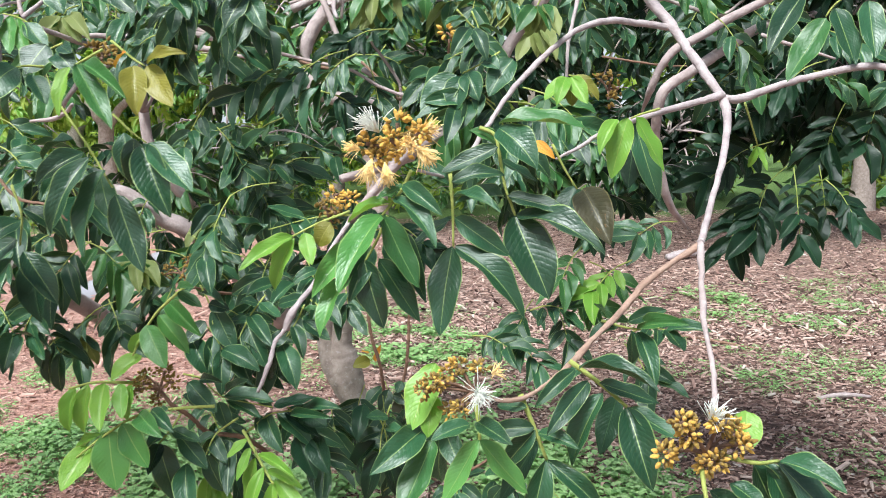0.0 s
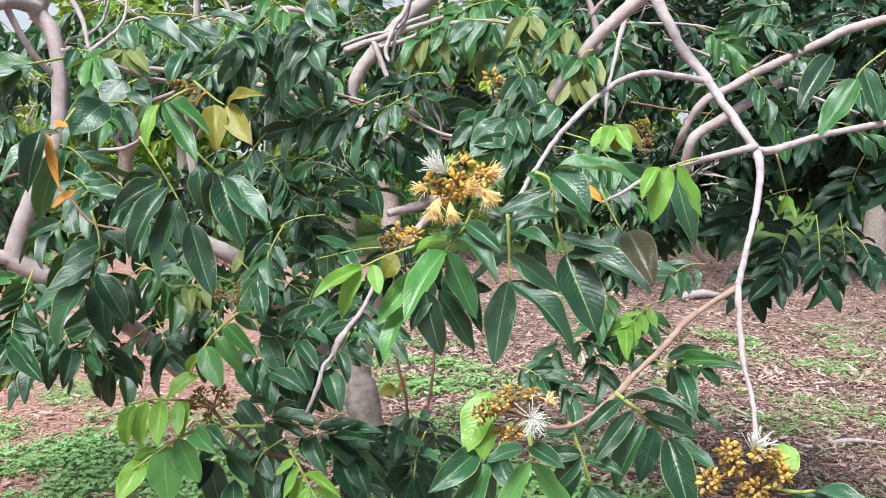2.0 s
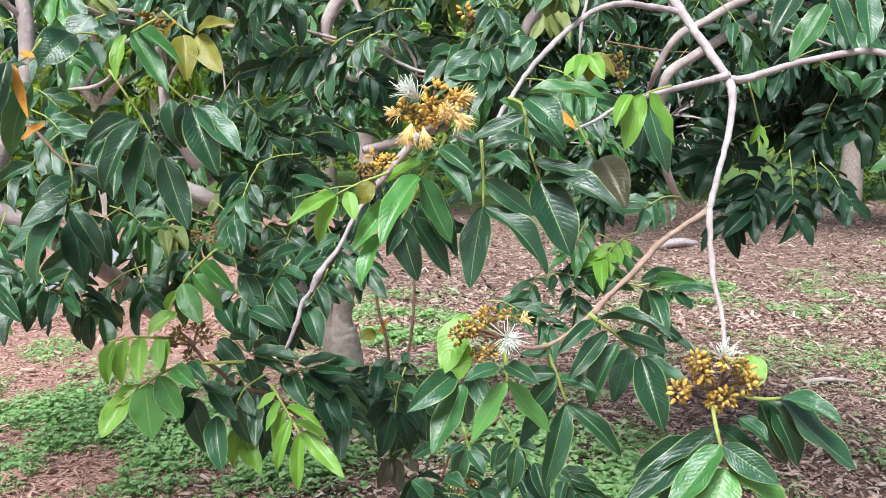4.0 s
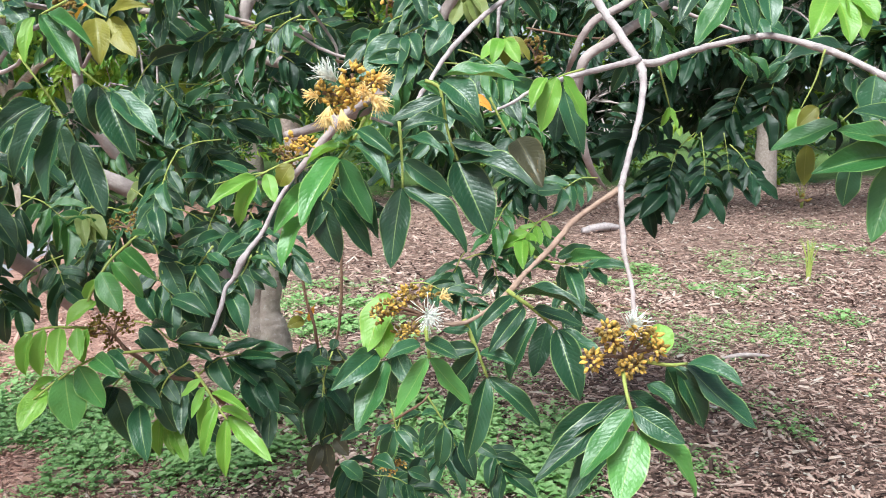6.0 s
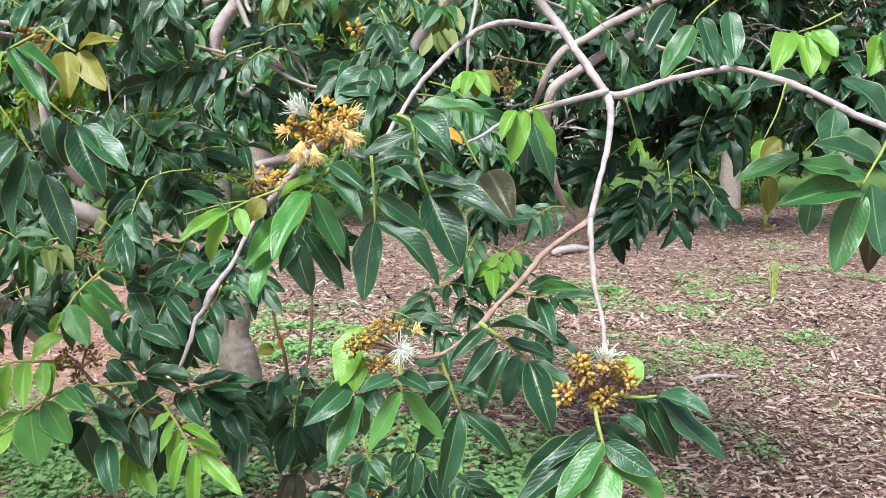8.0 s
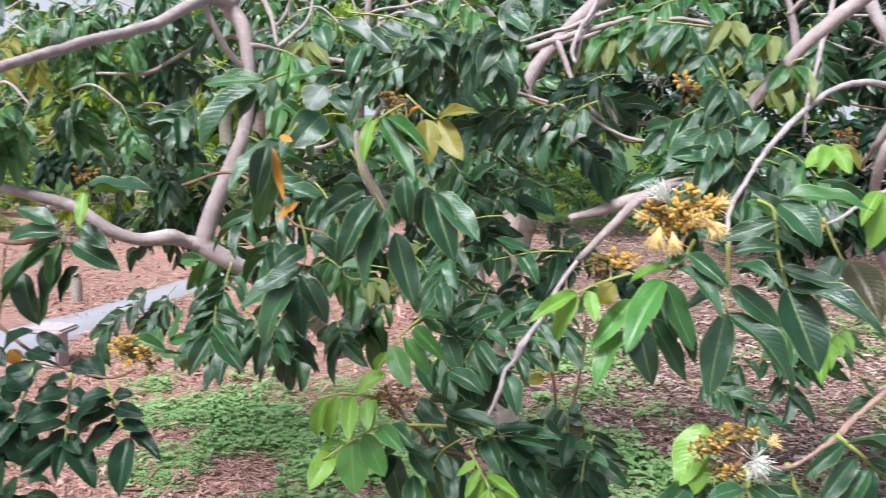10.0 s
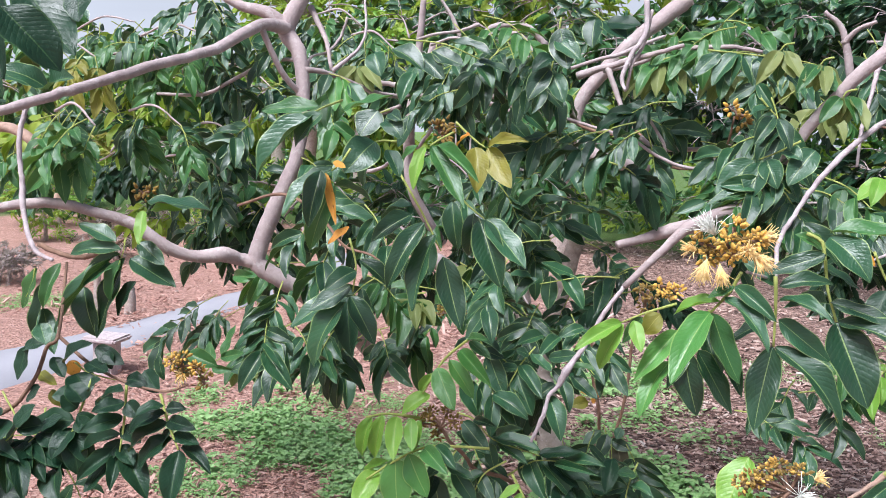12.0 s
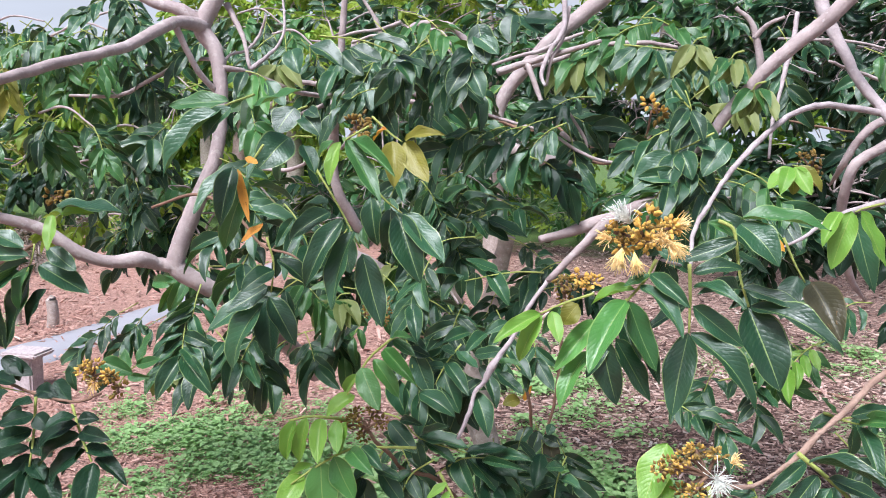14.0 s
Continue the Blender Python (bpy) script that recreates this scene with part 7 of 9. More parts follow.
compound(tree, (-0.704, 1.500, 1.399), (-0.730, 1.450, 1.327), 4, 0.092, DARK, 0.60, 0.33, 19, 0.10)
compound(tree, (-0.625, 1.400, 1.463), (-0.566, 1.350, 1.401), 4, 0.089, DARK, 0.60, 0.33, -13, 0.10)
compound(tree, (-0.667, 1.600, 1.298), (-0.721, 1.550, 1.233), 4, 0.097, DARK, 0.60, 0.33, -19, 0.10)
compound(tree, (-0.886, 1.700, 1.531), (-0.787, 1.650, 1.476), 4, 0.095, DARK, 0.60, 0.33, -15, 0.10)

# wilted pale new leaves hanging in the crown
s = stalk(tree, (-0.126, 1.900, 1.765), (-0.148, 1.900, 1.761), (-0.158, 1.900, 1.749), label="wilted pale olive new leaf")
blade(s, (-0.162, 1.900, 1.749), (-0.208, 1.874, 1.673), 0.030, WILT, 3)
blade(s, (-0.159, 1.900, 1.749), (-0.185, 1.853, 1.677), 0.030, WILT, 4)
blade(s, (-0.155, 1.900, 1.749), (-0.167, 1.893, 1.673), 0.030, WILT, -7)
blade(s, (-0.151, 1.900, 1.749), (-0.143, 1.850, 1.690), 0.030, MID, -1)
blade(s, (-0.148, 1.900, 1.749), (-0.126, 1.906, 1.678), 0.030, WILT, -8)
blade(s, (-0.144, 1.900, 1.749), (-0.103, 1.883, 1.679), 0.032, WILT, 19)
s = stalk(tree, (0.028, 1.900, 1.758), (0.007, 1.900, 1.754), (-0.003, 1.900, 1.742), label="wilted pale olive new leaf")
blade(s, (-0.008, 1.900, 1.742), (-0.054, 1.901, 1.683), 0.030, WILT, 5)
blade(s, (-0.004, 1.900, 1.742), (-0.033, 1.897, 1.672), 0.032, WILT, -22)
blade(s, (-0.000, 1.900, 1.742), (-0.012, 1.852, 1.680), 0.030, MID, -7)
blade(s, (0.004, 1.900, 1.742), (0.009, 1.885, 1.676), 0.031, WILT, -17)
blade(s, (0.007, 1.900, 1.742), (0.030, 1.891, 1.673), 0.031, WILT, 14)
blade(s, (0.011, 1.900, 1.742), (0.051, 1.891, 1.684), 0.032, WILT, 19)
s = stalk(tree, (0.136, 1.800, 1.745), (0.117, 1.800, 1.740), (0.107, 1.800, 1.729), label="wilted pale olive new leaf")
blade(s, (0.103, 1.800, 1.729), (0.059, 1.780, 1.659), 0.030, WILT, 20)
blade(s, (0.106, 1.800, 1.729), (0.077, 1.770, 1.675), 0.029, WILT, 14)
blade(s, (0.110, 1.800, 1.729), (0.096, 1.760, 1.670), 0.028, WILT, -6)
blade(s, (0.113, 1.800, 1.729), (0.119, 1.805, 1.665), 0.030, MID, 21)
blade(s, (0.117, 1.800, 1.729), (0.135, 1.763, 1.675), 0.030, WILT, 19)
blade(s, (0.120, 1.800, 1.729), (0.155, 1.765, 1.661), 0.030, WILT, -17)
s = stalk(tree, (-0.067, 2.000, 1.798), (-0.089, 2.000, 1.793), (-0.100, 2.000, 1.780), label="wilted pale olive new leaf")
blade(s, (-0.105, 2.000, 1.780), (-0.155, 2.000, 1.702), 0.033, WILT, -16)
blade(s, (-0.101, 2.000, 1.780), (-0.131, 1.978, 1.724), 0.034, MID, 20)
blade(s, (-0.097, 2.000, 1.780), (-0.109, 1.979, 1.722), 0.033, WILT, 19)
blade(s, (-0.093, 2.000, 1.780), (-0.086, 1.943, 1.709), 0.032, WILT, 14)
blade(s, (-0.089, 2.000, 1.780), (-0.065, 1.992, 1.711), 0.032, WILT, -13)
blade(s, (-0.085, 2.000, 1.780), (-0.043, 1.964, 1.710), 0.032, MID, -9)
s = stalk(tree, (-0.562, 1.600, 1.274), (-0.581, 1.600, 1.270), (-0.591, 1.600, 1.259), label="wilted pale olive new leaf")
blade(s, (-0.595, 1.600, 1.259), (-0.634, 1.585, 1.198), 0.027, WILT, 12)
blade(s, (-0.592, 1.600, 1.259), (-0.615, 1.587, 1.212), 0.027, WILT, -9)
blade(s, (-0.588, 1.600, 1.259), (-0.606, 1.612, 1.198), 0.028, MID, -19)
blade(s, (-0.585, 1.600, 1.259), (-0.564, 1.549, 1.208), 0.027, WILT, -3)
blade(s, (-0.582, 1.600, 1.259), (-0.551, 1.565, 1.211), 0.027, WILT, 10)
blade(s, (-0.578, 1.600, 1.259), (-0.532, 1.564, 1.215), 0.028, WILT, -18)
s = stalk(tree, (-0.790, 1.800, 1.091), (-0.812, 1.800, 1.086), (-0.823, 1.800, 1.073), label="wilted pale olive new leaf")
blade(s, (-0.828, 1.800, 1.073), (-0.864, 1.768, 1.008), 0.033, WILT, -14)
blade(s, (-0.824, 1.800, 1.073), (-0.859, 1.801, 1.003), 0.032, WILT, -11)
blade(s, (-0.820, 1.800, 1.073), (-0.821, 1.767, 1.010), 0.033, MID, 14)
blade(s, (-0.816, 1.800, 1.073), (-0.816, 1.805, 1.018), 0.033, WILT, -16)
blade(s, (-0.813, 1.800, 1.073), (-0.769, 1.748, 1.034), 0.032, WILT, 3)
blade(s, (-0.809, 1.800, 1.073), (-0.771, 1.800, 1.004), 0.033, WILT, -19)
s = stalk(tree, (-0.475, 1.800, 1.319), (-0.496, 1.800, 1.314), (-0.506, 1.800, 1.302), label="wilted pale olive new leaf")
blade(s, (-0.511, 1.800, 1.302), (-0.546, 1.754, 1.249), 0.030, WILT, 13)
blade(s, (-0.507, 1.800, 1.302), (-0.532, 1.778, 1.253), 0.031, MID, -18)
blade(s, (-0.504, 1.800, 1.302), (-0.514, 1.786, 1.242), 0.030, WILT, 15)
blade(s, (-0.500, 1.800, 1.302), (-0.491, 1.777, 1.235), 0.031, WILT, -20)
blade(s, (-0.496, 1.800, 1.302), (-0.475, 1.796, 1.236), 0.029, WILT, 0)
blade(s, (-0.493, 1.800, 1.302), (-0.456, 1.803, 1.228), 0.029, MID, 7)
s = stalk(tree, (0.072, 1.500, 1.759), (0.058, 1.500, 1.756), (0.051, 1.500, 1.747), label="wilted pale olive new leaf")
blade(s, (0.048, 1.500, 1.747), (0.017, 1.485, 1.690), 0.026, WILT, -20)
blade(s, (0.051, 1.500, 1.747), (0.030, 1.478, 1.706), 0.025, WILT, 10)
blade(s, (0.053, 1.500, 1.747), (0.050, 1.510, 1.697), 0.024, MID, -5)
blade(s, (0.056, 1.500, 1.747), (0.064, 1.512, 1.705), 0.025, WILT, -15)
blade(s, (0.058, 1.500, 1.747), (0.074, 1.477, 1.701), 0.026, WILT, 21)
blade(s, (0.061, 1.500, 1.747), (0.087, 1.459, 1.695), 0.024, WILT, -3)
s = stalk(tree, (0.134, 1.500, 1.737), (0.120, 1.500, 1.733), (0.114, 1.500, 1.724), label="wilted pale olive new leaf")
blade(s, (0.110, 1.500, 1.724), (0.075, 1.454, 1.675), 0.024, MID, -6)
blade(s, (0.113, 1.500, 1.724), (0.095, 1.495, 1.686), 0.025, WILT, -17)
blade(s, (0.115, 1.500, 1.724), (0.111, 1.502, 1.682), 0.026, WILT, -19)
blade(s, (0.118, 1.500, 1.724), (0.117, 1.449, 1.672), 0.024, WILT, -4)
blade(s, (0.121, 1.500, 1.724), (0.133, 1.462, 1.680), 0.026, MID, -21)
blade(s, (0.123, 1.500, 1.724), (0.157, 1.510, 1.674), 0.024, WILT, 4)
s = stalk(tree, (0.162, 1.450, 1.684), (0.148, 1.450, 1.680), (0.143, 1.450, 1.671), label="wilted pale olive new leaf")
blade(s, (0.139, 1.450, 1.671), (0.108, 1.428, 1.630), 0.025, MID, -19)
blade(s, (0.142, 1.450, 1.671), (0.128, 1.462, 1.625), 0.025, WILT, -21)
blade(s, (0.144, 1.450, 1.671), (0.141, 1.456, 1.630), 0.025, WILT, -18)
blade(s, (0.147, 1.450, 1.671), (0.154, 1.453, 1.631), 0.024, WILT, -6)
blade(s, (0.149, 1.450, 1.672), (0.159, 1.409, 1.628), 0.024, MID, 1)
blade(s, (0.152, 1.450, 1.672), (0.171, 1.399, 1.619), 0.025, WILT, -17)
s = stalk(tree, (-0.788, 1.900, 1.760), (-0.812, 1.900, 1.754), (-0.823, 1.900, 1.741), label="wilted pale olive new leaf")
blade(s, (-0.829, 1.900, 1.741), (-0.867, 1.862, 1.657), 0.033, WILT, -9)
blade(s, (-0.825, 1.900, 1.741), (-0.849, 1.877, 1.664), 0.032, WILT, -2)
blade(s, (-0.820, 1.900, 1.741), (-0.838, 1.911, 1.677), 0.034, MID, -16)
blade(s, (-0.816, 1.900, 1.741), (-0.804, 1.885, 1.685), 0.033, WILT, 10)
blade(s, (-0.812, 1.900, 1.741), (-0.772, 1.861, 1.679), 0.033, WILT, 7)
blade(s, (-0.808, 1.900, 1.741), (-0.743, 1.843, 1.682), 0.033, WILT, 12)
s = stalk(tree, (-0.111, 1.700, 1.753), (-0.129, 1.700, 1.749), (-0.136, 1.700, 1.738), label="wilted pale olive new leaf")
blade(s, (-0.141, 1.700, 1.738), (-0.177, 1.656, 1.675), 0.028, MID, 10)
blade(s, (-0.138, 1.700, 1.738), (-0.160, 1.700, 1.685), 0.029, WILT, -20)
blade(s, (-0.134, 1.700, 1.738), (-0.141, 1.659, 1.673), 0.028, WILT, 8)
blade(s, (-0.131, 1.700, 1.738), (-0.123, 1.699, 1.681), 0.027, WILT, 3)
blade(s, (-0.128, 1.700, 1.738), (-0.106, 1.674, 1.676), 0.027, MID, 7)
blade(s, (-0.125, 1.700, 1.738), (-0.088, 1.681, 1.680), 0.028, WILT, -10)
s = stalk(tree, (0.178, 1.700, 1.677), (0.159, 1.700, 1.673), (0.151, 1.700, 1.662), label="wilted pale olive new leaf")
blade(s, (0.146, 1.700, 1.662), (0.106, 1.704, 1.597), 0.028, WILT, 20)
blade(s, (0.150, 1.700, 1.662), (0.121, 1.664, 1.602), 0.028, WILT, -15)
blade(s, (0.153, 1.700, 1.662), (0.142, 1.693, 1.614), 0.028, MID, -20)
blade(s, (0.156, 1.700, 1.662), (0.160, 1.684, 1.609), 0.027, WILT, -5)
blade(s, (0.160, 1.700, 1.662), (0.176, 1.663, 1.597), 0.027, WILT, 2)
blade(s, (0.163, 1.700, 1.662), (0.193, 1.650, 1.600), 0.027, WILT, -7)
s = stalk(tree, (-0.978, 1.700, 1.088), (-0.999, 1.700, 1.083), (-1.009, 1.700, 1.071), label="wilted pale olive new leaf")
blade(s, (-1.014, 1.700, 1.070), (-1.027, 1.639, 1.019), 0.032, MID, 3)
blade(s, (-1.011, 1.700, 1.071), (-1.028, 1.672, 1.005), 0.034, WILT, -19)
blade(s, (-1.007, 1.700, 1.071), (-0.996, 1.656, 1.030), 0.033, WILT, 17)
blade(s, (-1.003, 1.700, 1.071), (-1.010, 1.712, 1.002), 0.032, WILT, -10)
blade(s, (-0.999, 1.700, 1.071), (-0.969, 1.679, 1.016), 0.033, MID, -16)
blade(s, (-0.996, 1.700, 1.071), (-0.939, 1.662, 1.027), 0.033, WILT, 14)

# leafy sprays in the middle of the crown
compound(tree, (-0.541, 1.977, 1.815), (-0.651, 2.011, 1.769), 4, 0.083, MID, 0.43, 0.33, 10, 0.10)
compound(tree, (-0.475, 1.626, 1.819), (-0.362, 1.549, 1.752), 5, 0.073, MID, 0.67, 0.33, -2, 0.10)
compound(tree, (-0.582, 2.018, 1.793), (-0.658, 1.943, 1.734), 5, 0.077, MID, 0.85, 0.33, 9, 0.10)
compound(tree, (-0.925, 2.106, 1.786), (-0.982, 2.085, 1.718), 4, 0.074, DARK, 0.66, 0.33, 16, 0.10)
compound(tree, (-0.554, 1.730, 1.816), (-0.490, 1.709, 1.734), 4, 0.079, MID, 0.72, 0.33, -2, 0.10)
compound(tree, (-0.525, 1.718, 1.774), (-0.498, 1.760, 1.696), 4, 0.091, DARK, 0.62, 0.33, 3, 0.10)
compound(tree, (-0.397, 1.892, 1.778), (-0.492, 1.912, 1.759), 4, 0.071, MID, 0.54, 0.33, 10, 0.10)
compound(tree, (-0.784, 1.926, 1.736), (-0.865, 1.880, 1.672), 5, 0.092, MID, 0.56, 0.33, -8, 0.10)
compound(tree, (0.009, 1.926, 1.787), (0.132, 1.906, 1.750), 3, 0.071, DARK, 0.46, 0.33, 1, 0.10)
compound(tree, (-0.349, 1.871, 1.701), (-0.315, 1.850, 1.623), 5, 0.069, MID, 0.89, 0.33, -15, 0.10)
compound(tree, (-0.100, 1.696, 1.812), (-0.132, 1.738, 1.753), 5, 0.075, MID, 0.86, 0.33, 3, 0.10)
compound(tree, (0.012, 1.844, 1.864), (-0.051, 1.850, 1.780), 5, 0.086, MID, 0.74, 0.33, -6, 0.10)
compound(tree, (-0.080, 1.956, 1.799), (-0.114, 1.876, 1.710), 5, 0.084, DARK, 0.42, 0.33, 1, 0.10)
compound(tree, (-0.001, 1.718, 1.812), (-0.094, 1.694, 1.764), 4, 0.073, MID, 0.59, 0.33, 4, 0.10)
compound(tree, (-0.069, 1.943, 1.808), (-0.166, 1.863, 1.765), 5, 0.069, MID, 0.49, 0.33, -12, 0.10)
compound(tree, (-0.029, 1.926, 1.849), (0.061, 1.854, 1.816), 4, 0.072, MID, 0.58, 0.33, -16, 0.10)
compound(tree, (0.163, 2.029, 1.779), (0.244, 2.025, 1.738), 3, 0.072, DARK, 0.58, 0.33, -16, 0.10)
compound(tree, (0.189, 1.772, 1.794), (0.233, 1.784, 1.714), 3, 0.084, DARK, 0.88, 0.33, 13, 0.10)
compound(tree, (0.115, 1.740, 1.696), (0.042, 1.754, 1.610), 4, 0.084, DARK, 0.53, 0.33, 3, 0.10)
compound(tree, (0.327, 2.185, 1.867), (0.363, 2.162, 1.786), 3, 0.074, DARK, 0.45, 0.33, 1, 0.10)
compound(tree, (0.229, 1.742, 1.768), (0.260, 1.715, 1.675), 4, 0.076, DARK, 0.55, 0.33, 7, 0.10)
compound(tree, (0.062, 1.741, 1.764), (0.038, 1.722, 1.677), 5, 0.074, DARK, 0.54, 0.33, -2, 0.10)
compound(tree, (0.051, 1.822, 1.749), (0.148, 1.751, 1.701), 5, 0.074, DARK, 0.48, 0.33, 5, 0.10)
compound(tree, (0.176, 2.135, 1.726), (0.256, 2.068, 1.670), 5, 0.075, DARK, 0.75, 0.33, 17, 0.10)
compound(tree, (-0.330, 1.884, 1.636), (-0.355, 1.885, 1.565), 4, 0.077, DARK, 0.42, 0.33, -2, 0.10)
compound(tree, (-0.231, 2.060, 1.653), (-0.103, 2.031, 1.618), 5, 0.089, DARK, 0.47, 0.33, 12, 0.10)
compound(tree, (-0.154, 1.691, 1.615), (-0.130, 1.652, 1.520), 4, 0.080, DARK, 0.86, 0.33, 1, 0.10)
compound(tree, (-0.307, 1.697, 1.612), (-0.385, 1.682, 1.564), 3, 0.087, DARK, 0.55, 0.33, -6, 0.10)
compound(tree, (-0.156, 2.067, 1.675), (-0.189, 2.049, 1.609), 4, 0.069, MID, 0.90, 0.33, -7, 0.10)
compound(tree, (-0.032, 2.061, 1.595), (0.054, 2.003, 1.555), 4, 0.074, MID, 0.49, 0.33, 9, 0.10)
compound(tree, (-0.102, 1.674, 1.667), (-0.193, 1.625, 1.636), 5, 0.067, SHADE, 0.77, 0.33, 4, 0.10)
compound(tree, (0.120, 1.469, 1.548), (0.203, 1.400, 1.489), 4, 0.079, MID, 0.74, 0.33, 6, 0.10)
compound(tree, (0.101, 1.499, 1.522), (0.045, 1.498, 1.443), 4, 0.075, DARK, 0.83, 0.33, 4, 0.10)
compound(tree, (0.050, 1.456, 1.536), (0.094, 1.408, 1.474), 4, 0.086, DARK, 0.62, 0.33, -10, 0.10)
compound(tree, (0.548, 1.875, 1.786), (0.648, 1.923, 1.770), 5, 0.084, DARK, 0.50, 0.33, 11, 0.10)
compound(tree, (0.436, 1.888, 1.786), (0.527, 1.895, 1.729), 5, 0.085, MID, 0.83, 0.33, 17, 0.10)
compound(tree, (0.680, 2.130, 1.764), (0.757, 2.114, 1.723), 4, 0.088, DARK, 0.64, 0.33, -0, 0.10)
compound(tree, (0.639, 1.918, 1.836), (0.564, 1.939, 1.819), 5, 0.084, DARK, 0.83, 0.33, -14, 0.10)
compound(tree, (0.637, 2.149, 1.801), (0.512, 2.078, 1.748), 5, 0.081, DARK, 0.87, 0.33, 10, 0.10)
compound(tree, (0.525, 2.066, 1.760), (0.630, 2.050, 1.701), 5, 0.089, SHADE, 0.56, 0.33, 11, 0.10)
compound(tree, (0.740, 2.295, 1.950), (0.682, 2.251, 1.851), 4, 0.077, SHADE, 0.52, 0.33, 7, 0.10)
compound(tree, (0.652, 2.038, 1.732), (0.703, 2.015, 1.669), 4, 0.074, DARK, 0.52, 0.33, -9, 0.10)
compound(tree, (0.497, 2.183, 1.745), (0.520, 2.135, 1.656), 4, 0.070, DARK, 0.79, 0.33, -16, 0.10)
compound(tree, (0.587, 2.071, 1.761), (0.506, 1.997, 1.667), 5, 0.079, DARK, 0.53, 0.33, 20, 0.10)
compound(tree, (0.796, 2.206, 1.783), (0.722, 2.144, 1.701), 4, 0.081, DARK, 0.83, 0.33, -9, 0.10)
compound(tree, (0.508, 1.804, 1.695), (0.571, 1.785, 1.605), 4, 0.082, DARK, 0.52, 0.33, -3, 0.10)
compound(tree, (0.435, 2.298, 1.905), (0.520, 2.306, 1.839), 4, 0.074, SHADE, 0.41, 0.33, -15, 0.10)
compound(tree, (0.580, 2.137, 1.920), (0.686, 2.175, 1.858), 4, 0.076, DARK, 0.64, 0.33, -17, 0.10)
compound(tree, (0.566, 2.189, 1.575), (0.671, 2.196, 1.552), 5, 0.090, DARK, 0.43, 0.33, -3, 0.10)
compound(tree, (0.820, 2.004, 1.607), (0.716, 1.980, 1.550), 4, 0.083, SHADE, 0.69, 0.33, 15, 0.10)
compound(tree, (0.685, 2.081, 1.668), (0.610, 2.129, 1.641), 4, 0.086, SHADE, 0.82, 0.33, 17, 0.10)
compound(tree, (0.787, 2.040, 1.676), (0.862, 1.965, 1.638), 4, 0.081, DARK, 0.82, 0.33, -5, 0.10)
compound(tree, (0.684, 2.110, 1.611), (0.608, 2.152, 1.548), 3, 0.079, DARK, 0.45, 0.33, -12, 0.10)
compound(tree, (0.864, 2.207, 1.595), (0.961, 2.257, 1.553), 4, 0.078, DARK, 0.68, 0.33, -5, 0.10)
compound(tree, (0.598, 1.978, 1.652), (0.654, 1.962, 1.566), 4, 0.076, MID, 0.78, 0.33, -7, 0.10)
compound(tree, (0.617, 2.383, 1.641), (0.560, 2.368, 1.561), 5, 0.087, SHADE, 0.64, 0.33, 18, 0.10)
compound(tree, (0.784, 2.365, 1.595), (0.666, 2.310, 1.548), 5, 0.088, SHADE, 0.75, 0.33, 3, 0.10)
compound(tree, (0.893, 2.324, 1.597), (1.021, 2.360, 1.567), 3, 0.088, MID, 0.73, 0.33, 10, 0.10)
compound(tree, (0.786, 2.059, 1.559), (0.677, 1.997, 1.497), 5, 0.079, SHADE, 0.77, 0.33, -7, 0.10)
compound(tree, (0.705, 2.389, 1.667), (0.782, 2.394, 1.599), 4, 0.088, DARK, 0.44, 0.33, -16, 0.10)
compound(tree, (-1.125, 2.011, 1.610), (-1.181, 1.945, 1.546), 4, 0.099, DARK, 0.57, 0.33, -15, 0.10)
compound(tree, (-0.993, 2.106, 1.678), (-0.932, 2.036, 1.591), 5, 0.091, MID, 0.77, 0.33, -16, 0.10)
compound(tree, (-1.029, 2.042, 1.831), (-1.127, 2.027, 1.760), 5, 0.083, DARK, 0.47, 0.33, -1, 0.10)
compound(tree, (-1.125, 2.138, 1.711), (-1.212, 2.111, 1.651), 4, 0.080, DARK, 0.59, 0.33, -19, 0.10)
compound(tree, (-0.569, 1.776, 1.197), (-0.621, 1.766, 1.099), 4, 0.079, MID, 0.90, 0.33, -6, 0.10)
compound(tree, (-0.768, 1.534, 1.199), (-0.730, 1.571, 1.095), 5, 0.081, DARK, 0.88, 0.33, 4, 0.10)
compound(tree, (-0.889, 1.752, 1.290), (-1.021, 1.774, 1.242), 5, 0.087, MID, 0.63, 0.33, -17, 0.10)
compound(tree, (-0.612, 1.823, 1.288), (-0.722, 1.826, 1.240), 4, 0.090, DARK, 0.81, 0.33, -1, 0.10)
compound(tree, (-0.569, 1.715, 1.190), (-0.681, 1.726, 1.115), 5, 0.080, DARK, 0.78, 0.33, 8, 0.10)
compound(tree, (-0.709, 1.646, 1.294), (-0.612, 1.591, 1.248), 4, 0.094, MID, 0.76, 0.33, -5, 0.10)
compound(tree, (-0.398, 1.709, 1.412), (-0.357, 1.700, 1.339), 5, 0.089, DARK, 0.47, 0.33, 17, 0.10)
compound(tree, (-0.432, 1.643, 1.498), (-0.390, 1.647, 1.428), 4, 0.073, DARK, 0.76, 0.33, -0, 0.10)
compound(tree, (-0.363, 1.942, 1.518), (-0.475, 1.964, 1.453), 4, 0.078, MID, 0.53, 0.33, 10, 0.10)
compound(tree, (-0.469, 1.883, 1.346), (-0.374, 1.847, 1.326), 4, 0.077, DARK, 0.76, 0.33, 9, 0.10)
compound(tree, (-0.390, 1.803, 1.502), (-0.510, 1.783, 1.476), 5, 0.077, DARK, 0.70, 0.33, -8, 0.10)
